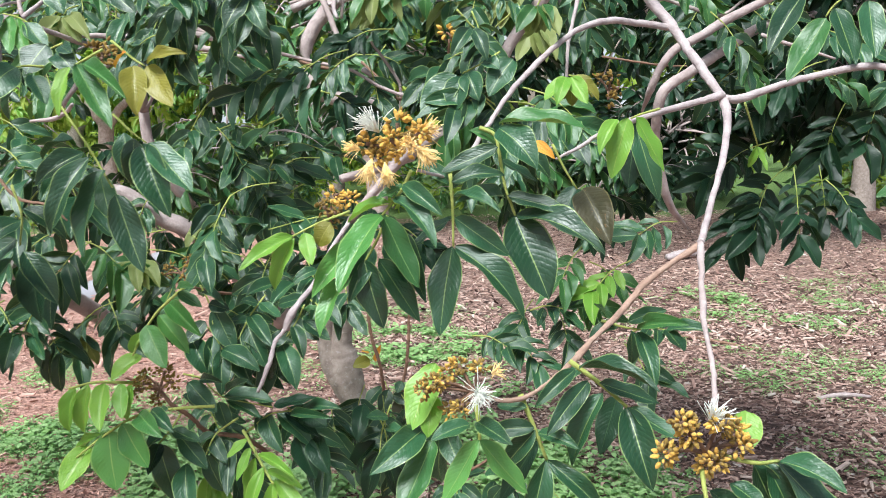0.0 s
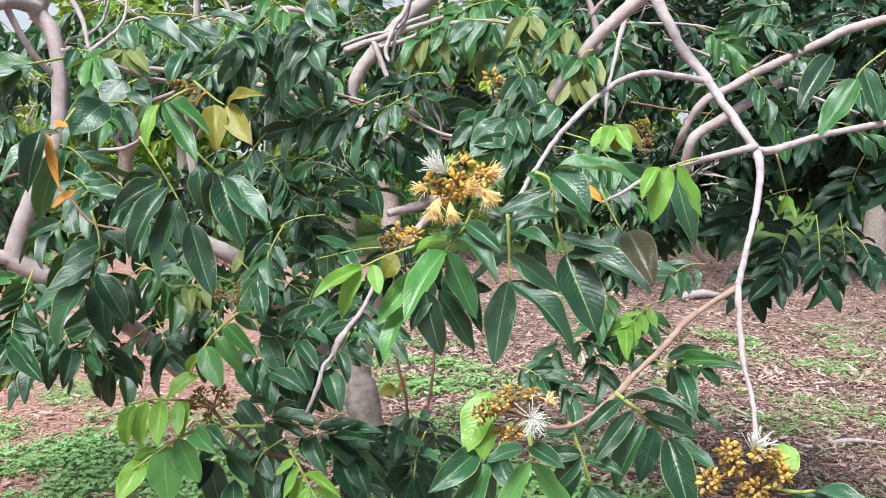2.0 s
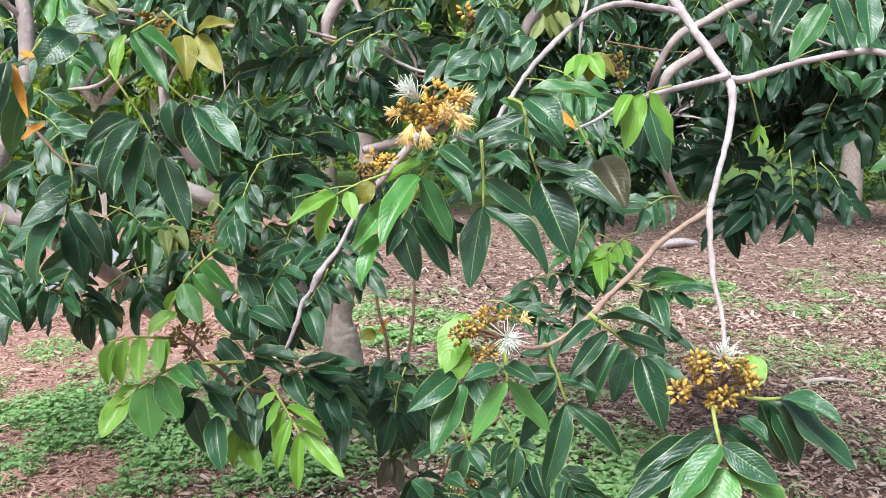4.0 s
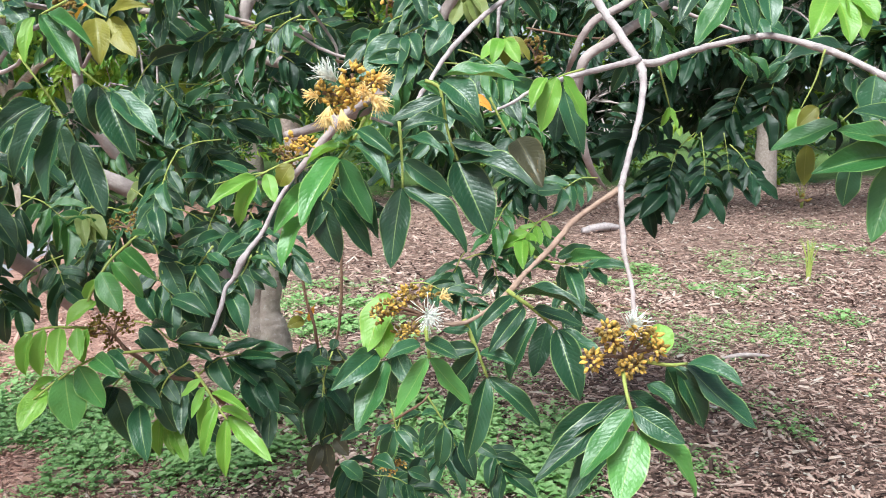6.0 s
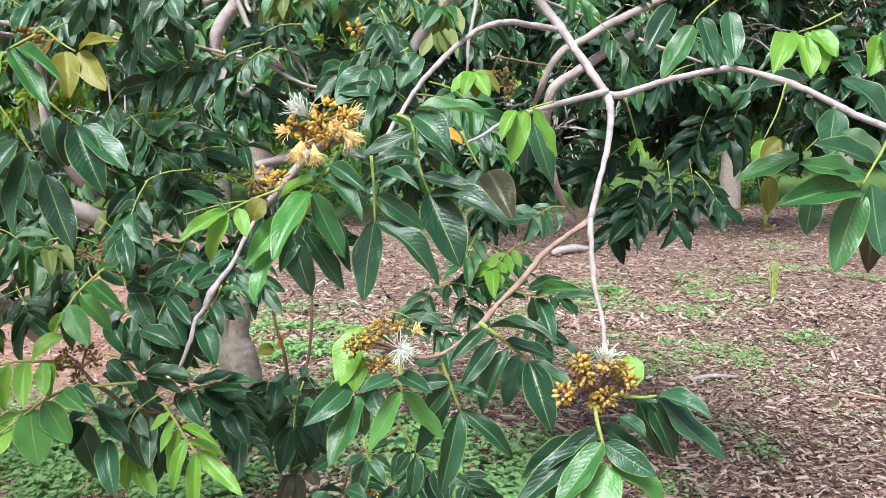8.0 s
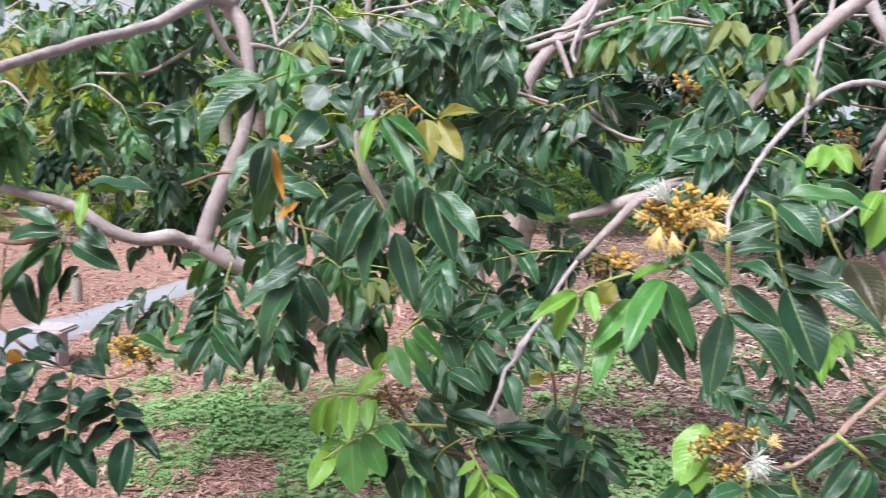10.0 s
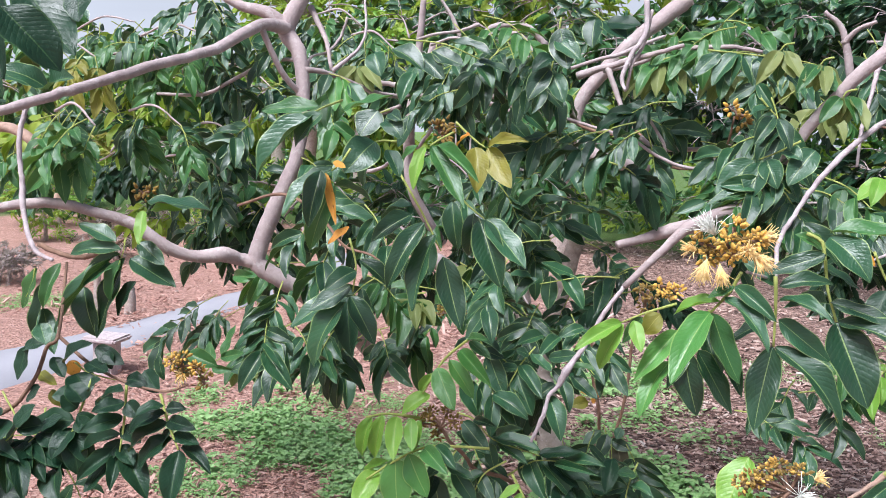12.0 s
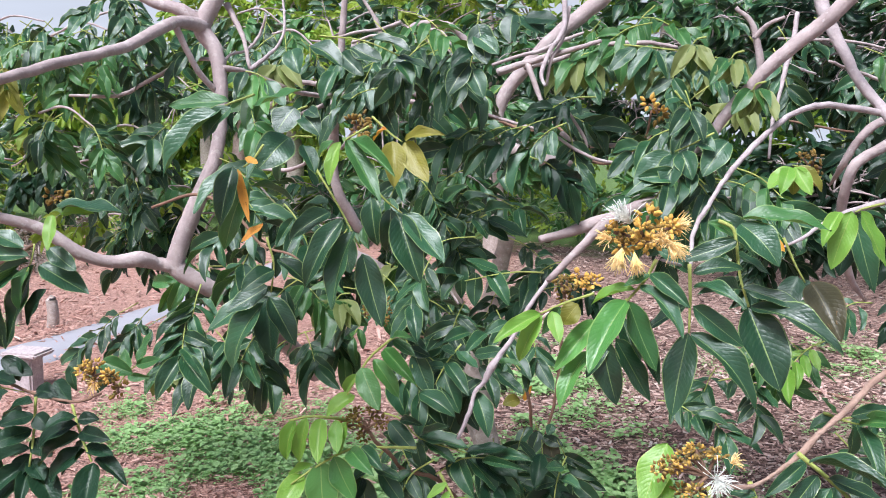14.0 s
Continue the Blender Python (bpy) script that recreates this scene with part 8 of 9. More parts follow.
compound(tree, (-0.402, 1.977, 1.453), (-0.260, 1.903, 1.428), 3, 0.076, DARK, 0.81, 0.33, 2, 0.10)
compound(tree, (-0.447, 1.700, 1.558), (-0.492, 1.630, 1.463), 3, 0.073, DARK, 0.47, 0.33, 13, 0.10)
compound(tree, (-1.457, 2.136, 1.586), (-1.340, 2.093, 1.536), 5, 0.091, DARK, 0.46, 0.33, 19, 0.10)
compound(tree, (-1.540, 2.002, 1.596), (-1.443, 1.977, 1.516), 5, 0.099, MID, 0.75, 0.33, -17, 0.10)
compound(tree, (-1.693, 2.191, 1.662), (-1.616, 2.149, 1.549), 3, 0.098, FAR, 0.66, 0.33, -19, 0.10)
compound(tree, (-1.388, 1.899, 1.845), (-1.452, 1.891, 1.749), 4, 0.086, DARK, 0.60, 0.33, 5, 0.10)
compound(tree, (-1.254, 2.023, 1.759), (-1.222, 2.063, 1.683), 4, 0.095, DARK, 0.53, 0.33, -0, 0.10)
compound(tree, (-1.353, 1.806, 1.779), (-1.487, 1.828, 1.746), 4, 0.083, MID, 0.89, 0.33, -12, 0.10)
compound(tree, (-1.516, 2.299, 1.775), (-1.569, 2.310, 1.683), 4, 0.102, FAR, 0.86, 0.33, 6, 0.10)
compound(tree, (-1.954, 2.293, 1.650), (-1.869, 2.260, 1.547), 5, 0.089, DARK, 0.76, 0.33, -9, 0.10)
compound(tree, (-1.529, 1.753, 1.604), (-1.640, 1.734, 1.542), 4, 0.112, FAR, 0.61, 0.33, -0, 0.10)
compound(tree, (-0.555, 2.013, 1.859), (-0.512, 2.005, 1.792), 5, 0.076, MID, 0.60, 0.33, -13, 0.10)
compound(tree, (-0.906, 2.173, 1.783), (-1.004, 2.181, 1.711), 4, 0.089, MID, 0.55, 0.33, 17, 0.10)
compound(tree, (-0.508, 1.837, 1.733), (-0.451, 1.785, 1.636), 3, 0.085, DARK, 0.82, 0.33, 1, 0.10)
compound(tree, (-0.375, 1.508, 1.384), (-0.407, 1.454, 1.289), 4, 0.086, DARK, 0.83, 0.33, 18, 0.10)
compound(tree, (-0.379, 1.841, 1.428), (-0.423, 1.877, 1.315), 4, 0.074, DARK, 0.76, 0.33, 8, 0.10)
compound(tree, (-0.617, 1.739, 1.259), (-0.509, 1.749, 1.218), 4, 0.077, MID, 0.90, 0.33, 11, 0.10)
compound(tree, (-0.472, 1.713, 1.242), (-0.581, 1.688, 1.202), 4, 0.071, DARK, 0.90, 0.33, 5, 0.10)
compound(tree, (-0.527, 1.752, 1.316), (-0.435, 1.788, 1.232), 3, 0.087, DARK, 0.50, 0.33, -0, 0.10)
compound(tree, (-0.649, 1.880, 1.369), (-0.676, 1.824, 1.292), 5, 0.072, DARK, 0.46, 0.33, -13, 0.10)
compound(tree, (-0.455, 1.658, 1.268), (-0.349, 1.680, 1.206), 3, 0.081, DARK, 0.60, 0.33, -17, 0.10)
compound(tree, (-0.692, 1.773, 1.153), (-0.816, 1.776, 1.073), 5, 0.078, DARK, 0.89, 0.33, 18, 0.10)
compound(tree, (-0.656, 1.757, 1.201), (-0.636, 1.768, 1.111), 4, 0.085, DARK, 0.43, 0.33, 16, 0.10)
compound(tree, (-0.336, 1.617, 1.267), (-0.364, 1.582, 1.179), 5, 0.090, DARK, 0.44, 0.33, -3, 0.10)
compound(tree, (0.089, 1.464, 1.527), (0.181, 1.410, 1.488), 4, 0.087, DARK, 0.50, 0.33, 6, 0.10)
compound(tree, (0.056, 1.459, 1.536), (0.119, 1.470, 1.464), 5, 0.083, DARK, 0.67, 0.33, 0, 0.10)
compound(tree, (-0.212, 1.505, 1.553), (-0.145, 1.548, 1.509), 5, 0.078, SHADE, 0.80, 0.33, 17, 0.10)
compound(tree, (-1.371, 1.247, 1.104), (-1.460, 1.242, 1.014), 4, 0.104, DARK, 0.50, 0.33, -5, 0.10)
compound(tree, (-1.220, 1.243, 0.952), (-1.300, 1.191, 0.859), 3, 0.108, SHADE, 0.74, 0.33, 5, 0.10)
compound(tree, (-1.330, 1.208, 1.040), (-1.159, 1.163, 1.019), 4, 0.098, SHADE, 0.79, 0.33, -17, 0.10)
compound(tree, (-1.369, 1.259, 0.980), (-1.348, 1.183, 0.918), 3, 0.101, DARK, 0.77, 0.33, -16, 0.10)
compound(tree, (-1.275, 1.287, 0.875), (-1.160, 1.299, 0.826), 5, 0.090, SHADE, 0.68, 0.33, -9, 0.10)
compound(tree, (-1.198, 1.270, 1.016), (-1.302, 1.202, 0.988), 4, 0.088, MID, 0.68, 0.33, -9, 0.10)
compound(tree, (-1.268, 1.240, 1.110), (-1.315, 1.182, 1.028), 3, 0.096, DARK, 0.85, 0.33, -17, 0.10)
compound(tree, (-1.259, 1.204, 0.947), (-1.379, 1.226, 0.821), 5, 0.091, SHADE, 0.54, 0.33, 3, 0.10)
compound(tree, (-1.186, 1.297, 0.962), (-1.155, 1.340, 0.822), 3, 0.084, DARK, 0.46, 0.33, -19, 0.10)
compound(tree, (-1.260, 1.214, 0.912), (-1.442, 1.240, 0.808), 3, 0.090, SHADE, 0.53, 0.33, 15, 0.10)
compound(tree, (-0.174, 1.836, 1.310), (-0.238, 1.849, 1.248), 3, 0.083, DARK, 0.55, 0.33, 16, 0.10)
compound(tree, (-0.277, 1.798, 1.279), (-0.318, 1.752, 1.180), 5, 0.081, DARK, 0.83, 0.33, 9, 0.10)
compound(tree, (-0.326, 1.957, 1.373), (-0.396, 1.882, 1.312), 4, 0.081, DARK, 0.68, 0.33, -4, 0.10)
compound(tree, (-0.319, 1.607, 1.396), (-0.423, 1.570, 1.360), 3, 0.071, SHADE, 0.82, 0.33, 17, 0.10)
compound(tree, (-0.149, 1.922, 1.284), (-0.063, 1.930, 1.215), 4, 0.074, SHADE, 0.51, 0.33, 14, 0.10)
compound(tree, (-0.201, 1.951, 1.280), (-0.087, 1.941, 1.228), 5, 0.084, SHADE, 0.52, 0.33, -5, 0.10)
compound(tree, (-0.144, 1.705, 1.295), (-0.255, 1.699, 1.236), 5, 0.077, SHADE, 0.49, 0.33, 8, 0.10)
compound(tree, (-0.280, 1.901, 1.363), (-0.184, 1.936, 1.292), 5, 0.073, DARK, 0.55, 0.33, -3, 0.10)
compound(tree, (-0.130, 1.774, 1.336), (-0.213, 1.718, 1.303), 4, 0.088, DARK, 0.84, 0.33, 11, 0.10)
compound(tree, (0.041, 1.478, 1.670), (0.060, 1.464, 1.604), 4, 0.069, DARK, 0.49, 0.33, 1, 0.10)

compound(tree, (-0.539, 1.730, 1.683), (-0.638, 1.752, 1.633), 4, 0.077, DARK, 0.50, 0.33, -3, 0.10)
compound(tree, (-0.264, 1.914, 1.724), (-0.337, 1.861, 1.657), 3, 0.075, MID, 0.64, 0.33, 14, 0.10)
compound(tree, (-0.225, 1.608, 1.608), (-0.308, 1.619, 1.571), 3, 0.073, DARK, 0.72, 0.33, 11, 0.10)
compound(tree, (-0.242, 1.759, 1.613), (-0.351, 1.717, 1.571), 4, 0.082, DARK, 0.69, 0.33, -11, 0.10)
compound(tree, (0.060, 1.473, 1.614), (-0.039, 1.502, 1.567), 5, 0.071, DARK, 0.50, 0.33, 9, 0.10)
compound(tree, (-0.797, 1.773, 1.301), (-0.861, 1.703, 1.255), 5, 0.084, DARK, 0.59, 0.33, 4, 0.10)
compound(tree, (-0.563, 1.813, 1.746), (-0.661, 1.861, 1.675), 4, 0.084, DARK, 0.67, 0.33, -9, 0.10)
compound(tree, (-0.739, 2.139, 1.718), (-0.801, 2.173, 1.652), 4, 0.080, DARK, 0.57, 0.33, -4, 0.10)
compound(tree, (-0.742, 1.956, 1.747), (-0.662, 1.982, 1.661), 4, 0.088, MID, 0.48, 0.33, -5, 0.10)
compound(tree, (0.089, 1.461, 1.605), (0.070, 1.489, 1.524), 4, 0.086, DARK, 0.87, 0.33, -7, 0.10)
compound(tree, (-0.173, 1.578, 1.625), (-0.267, 1.546, 1.571), 3, 0.070, SHADE, 0.72, 0.33, 20, 0.10)
compound(tree, (-0.152, 1.528, 1.614), (-0.217, 1.536, 1.566), 5, 0.085, DARK, 0.82, 0.33, 3, 0.10)
compound(tree, (0.102, 1.442, 1.559), (0.014, 1.381, 1.518), 4, 0.074, DARK, 0.41, 0.33, -6, 0.10)
compound(tree, (0.053, 1.477, 1.543), (-0.005, 1.494, 1.477), 5, 0.077, MID, 0.76, 0.33, -13, 0.10)

# leafy twigs between the pale limbs
def spray(start, end, mats, long, seed):
    """A thin twig with feather leaves hanging from it by turns."""
    rng = random.Random(seed)
    a, b = Vector(start), Vector(end)
    mid = (a + b) / 2 + Vector((0, 0, 0.03))
    limb("twig", tree, BARK, (*a, 0.0035), (*mid, 0.003), (*b, 0.002), sides=6)
    for k in range(6):
        u = 0.1 + 0.9 * k / 5
        at = a * (1 - u) ** 2 + mid * 2 * u * (1 - u) + b * u * u
        way = Vector((rng.uniform(-0.7, 0.7), rng.uniform(-0.6, 0.4), rng.uniform(-1.0, -0.25))).normalized()
        compound(tree, at, at + way * long * rng.uniform(1.0, 1.7), rng.choice((3, 4, 4, 5)), long * rng.uniform(0.85, 1.1), rng.choice(mats), rng.uniform(0.5, 0.9), 0.35, rng.uniform(-20, 20))


spray((-1.435, 1.900, 1.619), (-1.241, 1.820, 1.588), (MID, DARK), 0.075, 300)
spray((-1.374, 1.550, 1.609), (-1.218, 1.470, 1.582), (MID,), 0.075, 301)
spray((-1.436, 2.200, 1.589), (-1.232, 2.120, 1.539), (DARK,), 0.080, 302)
spray((-1.399, 2.300, 1.767), (-1.195, 2.220, 1.700), (SHADE,), 0.080, 303)
spray((-1.714, 2.200, 1.780), (-1.440, 2.120, 1.744), (MID, DARK), 0.085, 304)
spray((-1.602, 1.800, 1.756), (-1.399, 1.720, 1.737), (OLIVE, MID), 0.060, 305)
spray((-1.678, 2.400, 1.478), (-1.431, 2.320, 1.446), (SHADE, DARK), 0.085, 306)
spray((-1.962, 2.500, 1.456), (-1.690, 2.420, 1.496), (SHADE,), 0.085, 307)
spray((-1.742, 2.600, 1.294), (-1.481, 2.520, 1.257), (SHADE, DARK), 0.090, 308)
spray((-0.952, 2.200, 1.846), (-0.798, 2.120, 1.794), (DARK,), 0.080, 309)
spray((-0.648, 1.900, 1.791), (-0.499, 1.820, 1.753), (DARK,), 0.080, 310)
spray((-0.454, 1.700, 1.792), (-0.350, 1.620, 1.720), (DARK,), 0.075, 311)
spray((-1.377, 2.400, 1.392), (-1.204, 2.320, 1.250), (SHADE,), 0.080, 312)
spray((-1.124, 2.300, 1.460), (-0.951, 2.220, 1.390), (SHADE, DARK), 0.080, 313)
spray((-2.173, 2.300, 1.525), (-1.940, 2.220, 1.428), (DARK, MID), 0.080, 314)
spray((-2.001, 2.100, 1.825), (-1.744, 2.020, 1.831), (MID, DARK), 0.080, 315)
spray((-1.829, 2.200, 1.845), (-1.563, 2.120, 1.867), (MID, DARK), 0.075, 330)
spray((-1.532, 2.100, 1.826), (-1.294, 2.020, 1.824), (DARK, MID), 0.075, 331)
spray((-1.530, 2.300, 1.907), (-1.301, 2.220, 1.864), (DARK,), 0.080, 332)
spray((-1.952, 2.500, 1.797), (-1.685, 2.420, 1.837), (MID,), 0.080, 333)
spray((-1.735, 2.600, 1.809), (-1.500, 2.520, 1.821), (DARK, SHADE), 0.080, 334)
spray((-2.271, 2.500, 1.737), (-1.959, 2.420, 1.754), (DARK, MID), 0.080, 335)
spray((-1.135, 2.400, 1.928), (-0.963, 2.320, 1.884), (DARK, MID), 0.080, 336)
spray((-1.201, 2.000, 1.871), (-1.235, 1.920, 1.914), (DARK,), 0.075, 337)
s = stalk(tree, (-1.025, 0.950, 1.779), (-0.937, 0.950, 1.770), (-0.861, 0.950, 1.762), label="large dark blue green leaf close by")
blade(s, (-0.985, 0.950, 1.771), (-0.927, 0.900, 1.640), 0.064, SHADE, 10)
blade(s, (-0.937, 0.950, 1.767), (-0.824, 0.900, 1.670), 0.062, SHADE, -10)
blade(s, (-0.853, 0.950, 1.763), (-0.833, 0.920, 1.712), 0.037, SHADE, 5)
blade(s, (-1.146, 1.250, 1.642), (-1.203, 1.200, 1.673), 0.045, DARK, -10)
blade(s, (-1.146, 1.250, 1.642), (-1.057, 1.200, 1.660), 0.043, DARK, 20)

# bare twigs and single leaves among the limbs
limb("twig", tree, GREY_TWIG, (-0.816, 1.720, 1.715, 0.0042), (-0.786, 1.740, 1.746, 0.0037), (-0.769, 1.760, 1.772, 0.0033), (-0.764, 1.780, 1.810, 0.0028), (-0.775, 1.800, 1.878, 0.0023), sides=8, knots=0.12)
limb("twig", tree, BARK, (-0.903, 1.800, 1.860, 0.0075), (-0.855, 1.770, 1.790, 0.0058), (-0.826, 1.740, 1.719, 0.0041), sides=8, knots=0.12)
limb("twig", tree, BARK, (-0.604, 2.000, 1.819, 0.0060), (-0.621, 2.000, 1.860, 0.0047), (-0.656, 2.000, 1.912, 0.0033), sides=8, knots=0.12)
limb("twig", tree, BARK, (-0.559, 2.000, 1.850, 0.0050), (-0.603, 1.983, 1.832, 0.0043), (-0.653, 1.967, 1.823, 0.0035), (-0.695, 1.950, 1.809, 0.0028), sides=8, knots=0.12)
limb("twig", tree, BARK, (-0.417, 2.150, 1.817, 0.0090), (-0.453, 2.140, 1.854, 0.0082), (-0.494, 2.130, 1.866, 0.0074), (-0.550, 2.120, 1.858, 0.0066), (-0.590, 2.110, 1.819, 0.0058), (-0.630, 2.100, 1.799, 0.0050), sides=8, knots=0.12)
limb("twig", tree, BARK, (-0.633, 1.950, 1.699, 0.0075), (-0.548, 1.933, 1.697, 0.0064), (-0.491, 1.917, 1.674, 0.0052), (-0.442, 1.900, 1.652, 0.0041), sides=8, knots=0.12)
limb("twig", tree, BARK, (-0.553, 1.880, 1.668, 0.0085), (-0.541, 1.860, 1.717, 0.0047), sides=8, knots=0.12)
limb("twig", tree, BARK, (-0.295, 1.720, 1.715, 0.0075), (-0.236, 1.700, 1.733, 0.0064), (-0.160, 1.680, 1.753, 0.0052), (-0.097, 1.660, 1.771, 0.0041), sides=8, knots=0.12)
limb("twig", tree, GREY_TWIG, (-0.171, 1.700, 1.862, 0.0055), (-0.168, 1.680, 1.796, 0.0049), (-0.192, 1.660, 1.751, 0.0043), (-0.205, 1.640, 1.707, 0.0036), (-0.197, 1.620, 1.683, 0.0030), sides=8, knots=0.12)
limb("twig", tree, BARK, (-0.236, 1.700, 1.731, 0.0060), (-0.216, 1.680, 1.683, 0.0047), (-0.201, 1.660, 1.648, 0.0033), sides=8, knots=0.12)
limb("twig", tree, GREY_TWIG, (-0.164, 1.700, 1.598, 0.0050), (-0.135, 1.680, 1.569, 0.0039), (-0.126, 1.660, 1.509, 0.0028), sides=8, knots=0.12)
limb("twig", tree, BARK, (0.215, 1.750, 1.712, 0.0075), (0.192, 1.750, 1.808, 0.0058), (0.156, 1.750, 1.845, 0.0041), sides=8, knots=0.12)
limb("twig", tree, BARK, (0.193, 1.750, 1.786, 0.0055), (0.214, 1.735, 1.811, 0.0043), (0.241, 1.720, 1.823, 0.0030), sides=8, knots=0.12)
limb("twig", tree, BARK, (-0.105, 2.050, 1.573, 0.0060), (-0.015, 2.025, 1.577, 0.0047), (0.066, 2.000, 1.579, 0.0033), sides=8, knots=0.12)
limb("twig", tree, RED_TWIG, (-0.292, 1.750, 1.620, 0.0045), (-0.250, 1.725, 1.606, 0.0035), (-0.203, 1.700, 1.600, 0.0025), sides=8, knots=0.12)
limb("twig", tree, GREY_TWIG, (0.226, 1.800, 1.762, 0.0045), (0.282, 1.800, 1.739, 0.0035), (0.325, 1.800, 1.725, 0.0025), sides=8, knots=0.12)
s = stalk(tree, (-0.620, 1.570, 1.767), (-0.533, 1.570, 1.758), (-0.457, 1.570, 1.728), label="broad dark green compound leaf")
blade(s, (-0.519, 1.550, 1.759), (-0.430, 1.525, 1.732), 0.033, DARK, -14)
blade(s, (-0.551, 1.550, 1.745), (-0.485, 1.525, 1.717), 0.038, DARK, 9)
blade(s, (-0.572, 1.550, 1.734), (-0.520, 1.525, 1.690), 0.038, DARK, 18)
blade(s, (-0.630, 1.550, 1.746), (-0.560, 1.525, 1.706), 0.047, DARK, -6)
blade(s, (-0.666, 1.550, 1.739), (-0.642, 1.525, 1.693), 0.042, DARK, 12)
blade(s, (-0.463, 1.550, 1.728), (-0.398, 1.525, 1.703), 0.031, DARK, -20)
blade(s, (-0.463, 1.550, 1.718), (-0.430, 1.525, 1.677), 0.033, DARK, -14)
s = stalk(tree, (-0.312, 1.520, 1.802), (-0.317, 1.520, 1.754), (-0.325, 1.520, 1.707), label="dark green compound leaf")
blade(s, (-0.325, 1.500, 1.711), (-0.357, 1.475, 1.655), 0.041, DARK, -14)
blade(s, (-0.319, 1.500, 1.703), (-0.294, 1.475, 1.652), 0.036, DARK, 9)
blade(s, (-0.311, 1.500, 1.780), (-0.290, 1.475, 1.709), 0.049, DARK, 18)
blade(s, (-0.318, 1.500, 1.732), (-0.352, 1.475, 1.701), 0.032, SHADE, -6)
blade(s, (-0.315, 1.500, 1.761), (-0.270, 1.475, 1.725), 0.036, DARK, 12)
s = stalk(tree, (-0.254, 1.540, 1.810), (-0.239, 1.540, 1.798), (-0.224, 1.540, 1.792))
blade(s, (-0.239, 1.520, 1.795), (-0.197, 1.495, 1.761), 0.046, DARK, -14)
blade(s, (-0.232, 1.520, 1.793), (-0.173, 1.495, 1.785), 0.037, SHADE, 9)
blade(s, (-0.252, 1.520, 1.798), (-0.253, 1.495, 1.747), 0.039, DARK, 18)
s = stalk(tree, (-0.574, 1.370, 1.629), (-0.588, 1.370, 1.624), (-0.601, 1.370, 1.619), label="grey green compound leaf")
blade(s, (-0.589, 1.350, 1.626), (-0.611, 1.325, 1.583), 0.050, DARK, -14)
blade(s, (-0.575, 1.350, 1.614), (-0.537, 1.325, 1.580), 0.037, DARK, 9)
blade(s, (-0.567, 1.350, 1.623), (-0.540, 1.325, 1.610), 0.023, DARK, 18)
s = stalk(tree, (0.018, 1.420, 1.666), (0.032, 1.420, 1.650), (0.044, 1.420, 1.638), label="green compound leaf")
blade(s, (0.037, 1.400, 1.636), (0.009, 1.375, 1.592), 0.024, DARK, -14)
blade(s, (0.044, 1.400, 1.634), (0.062, 1.375, 1.585), 0.024, DARK, 9)
blade(s, (0.031, 1.400, 1.648), (-0.000, 1.375, 1.637), 0.020, DARK, 18)
s = stalk(tree, (0.083, 1.420, 1.601), (0.050, 1.420, 1.582), (0.024, 1.420, 1.570), label="dark green compound leaf with wide leaflets")
blade(s, (0.015, 1.400, 1.568), (-0.039, 1.375, 1.512), 0.050, DARK, -14)
blade(s, (0.024, 1.400, 1.566), (0.011, 1.375, 1.508), 0.040, DARK, 9)
blade(s, (0.032, 1.400, 1.570), (0.049, 1.375, 1.527), 0.036, DARK, 18)
blade(s, (0.102, 1.400, 1.588), (0.063, 1.375, 1.533), 0.042, DARK, -6)
blade(s, (0.056, 1.400, 1.585), (0.080, 1.375, 1.572), 0.026, DARK, 12)
s = stalk(tree, (-0.059, 1.570, 1.753), (-0.010, 1.570, 1.749), (0.053, 1.570, 1.742), label="green compound leaf")
blade(s, (-0.040, 1.550, 1.747), (-0.082, 1.525, 1.704), 0.029, DARK, -14)
blade(s, (-0.012, 1.550, 1.746), (-0.050, 1.525, 1.689), 0.033, DARK, 9)
blade(s, (-0.010, 1.550, 1.745), (-0.022, 1.525, 1.689), 0.031, DARK, 18)
blade(s, (0.000, 1.550, 1.741), (0.016, 1.525, 1.690), 0.033, DARK, -6)
blade(s, (0.033, 1.550, 1.740), (0.023, 1.525, 1.696), 0.029, DARK, 12)
blade(s, (0.051, 1.550, 1.738), (0.095, 1.525, 1.685), 0.040, DARK, -20)
blade(s, (0.050, 1.550, 1.740), (0.095, 1.525, 1.719), 0.029, DARK, -14)
s = stalk(tree, (-0.701, 1.520, 1.679), (-0.722, 1.520, 1.691), (-0.744, 1.520, 1.696), label="young light green compound leaf")
blade(s, (-0.736, 1.500, 1.693), (-0.742, 1.475, 1.650), 0.026, DARK, -14)
blade(s, (-0.720, 1.500, 1.689), (-0.713, 1.475, 1.625), 0.030, FRESH, 9)
blade(s, (-0.709, 1.500, 1.685), (-0.683, 1.475, 1.616), 0.028, FRESH, 18)
blade(s, (-0.695, 1.500, 1.679), (-0.651, 1.475, 1.632), 0.032, DARK, -6)

# yellowed and dead leaves on the thin stems, small leaves above the weeds
s = stalk(tree, (-0.254, 2.460, 0.845), (-0.272, 2.460, 0.810), (-0.289, 2.460, 0.806), label="yellowing leaf on a thin stem")
blade(s, (-0.274, 2.450, 0.813), (-0.321, 2.420, 0.802), 0.041, OLIVE, -14)
blade(s, (-0.260, 2.450, 0.810), (-0.236, 2.420, 0.867), 0.020, ORANGE, 9)
blade(s, (-0.274, 2.450, 0.834), (-0.296, 2.420, 0.849), 0.017, ORANGE, 18)
s = stalk(tree, (-0.218, 2.310, 0.795), (-0.204, 2.310, 0.758), (-0.173, 2.310, 0.746), label="small leaves with dead brown tips")
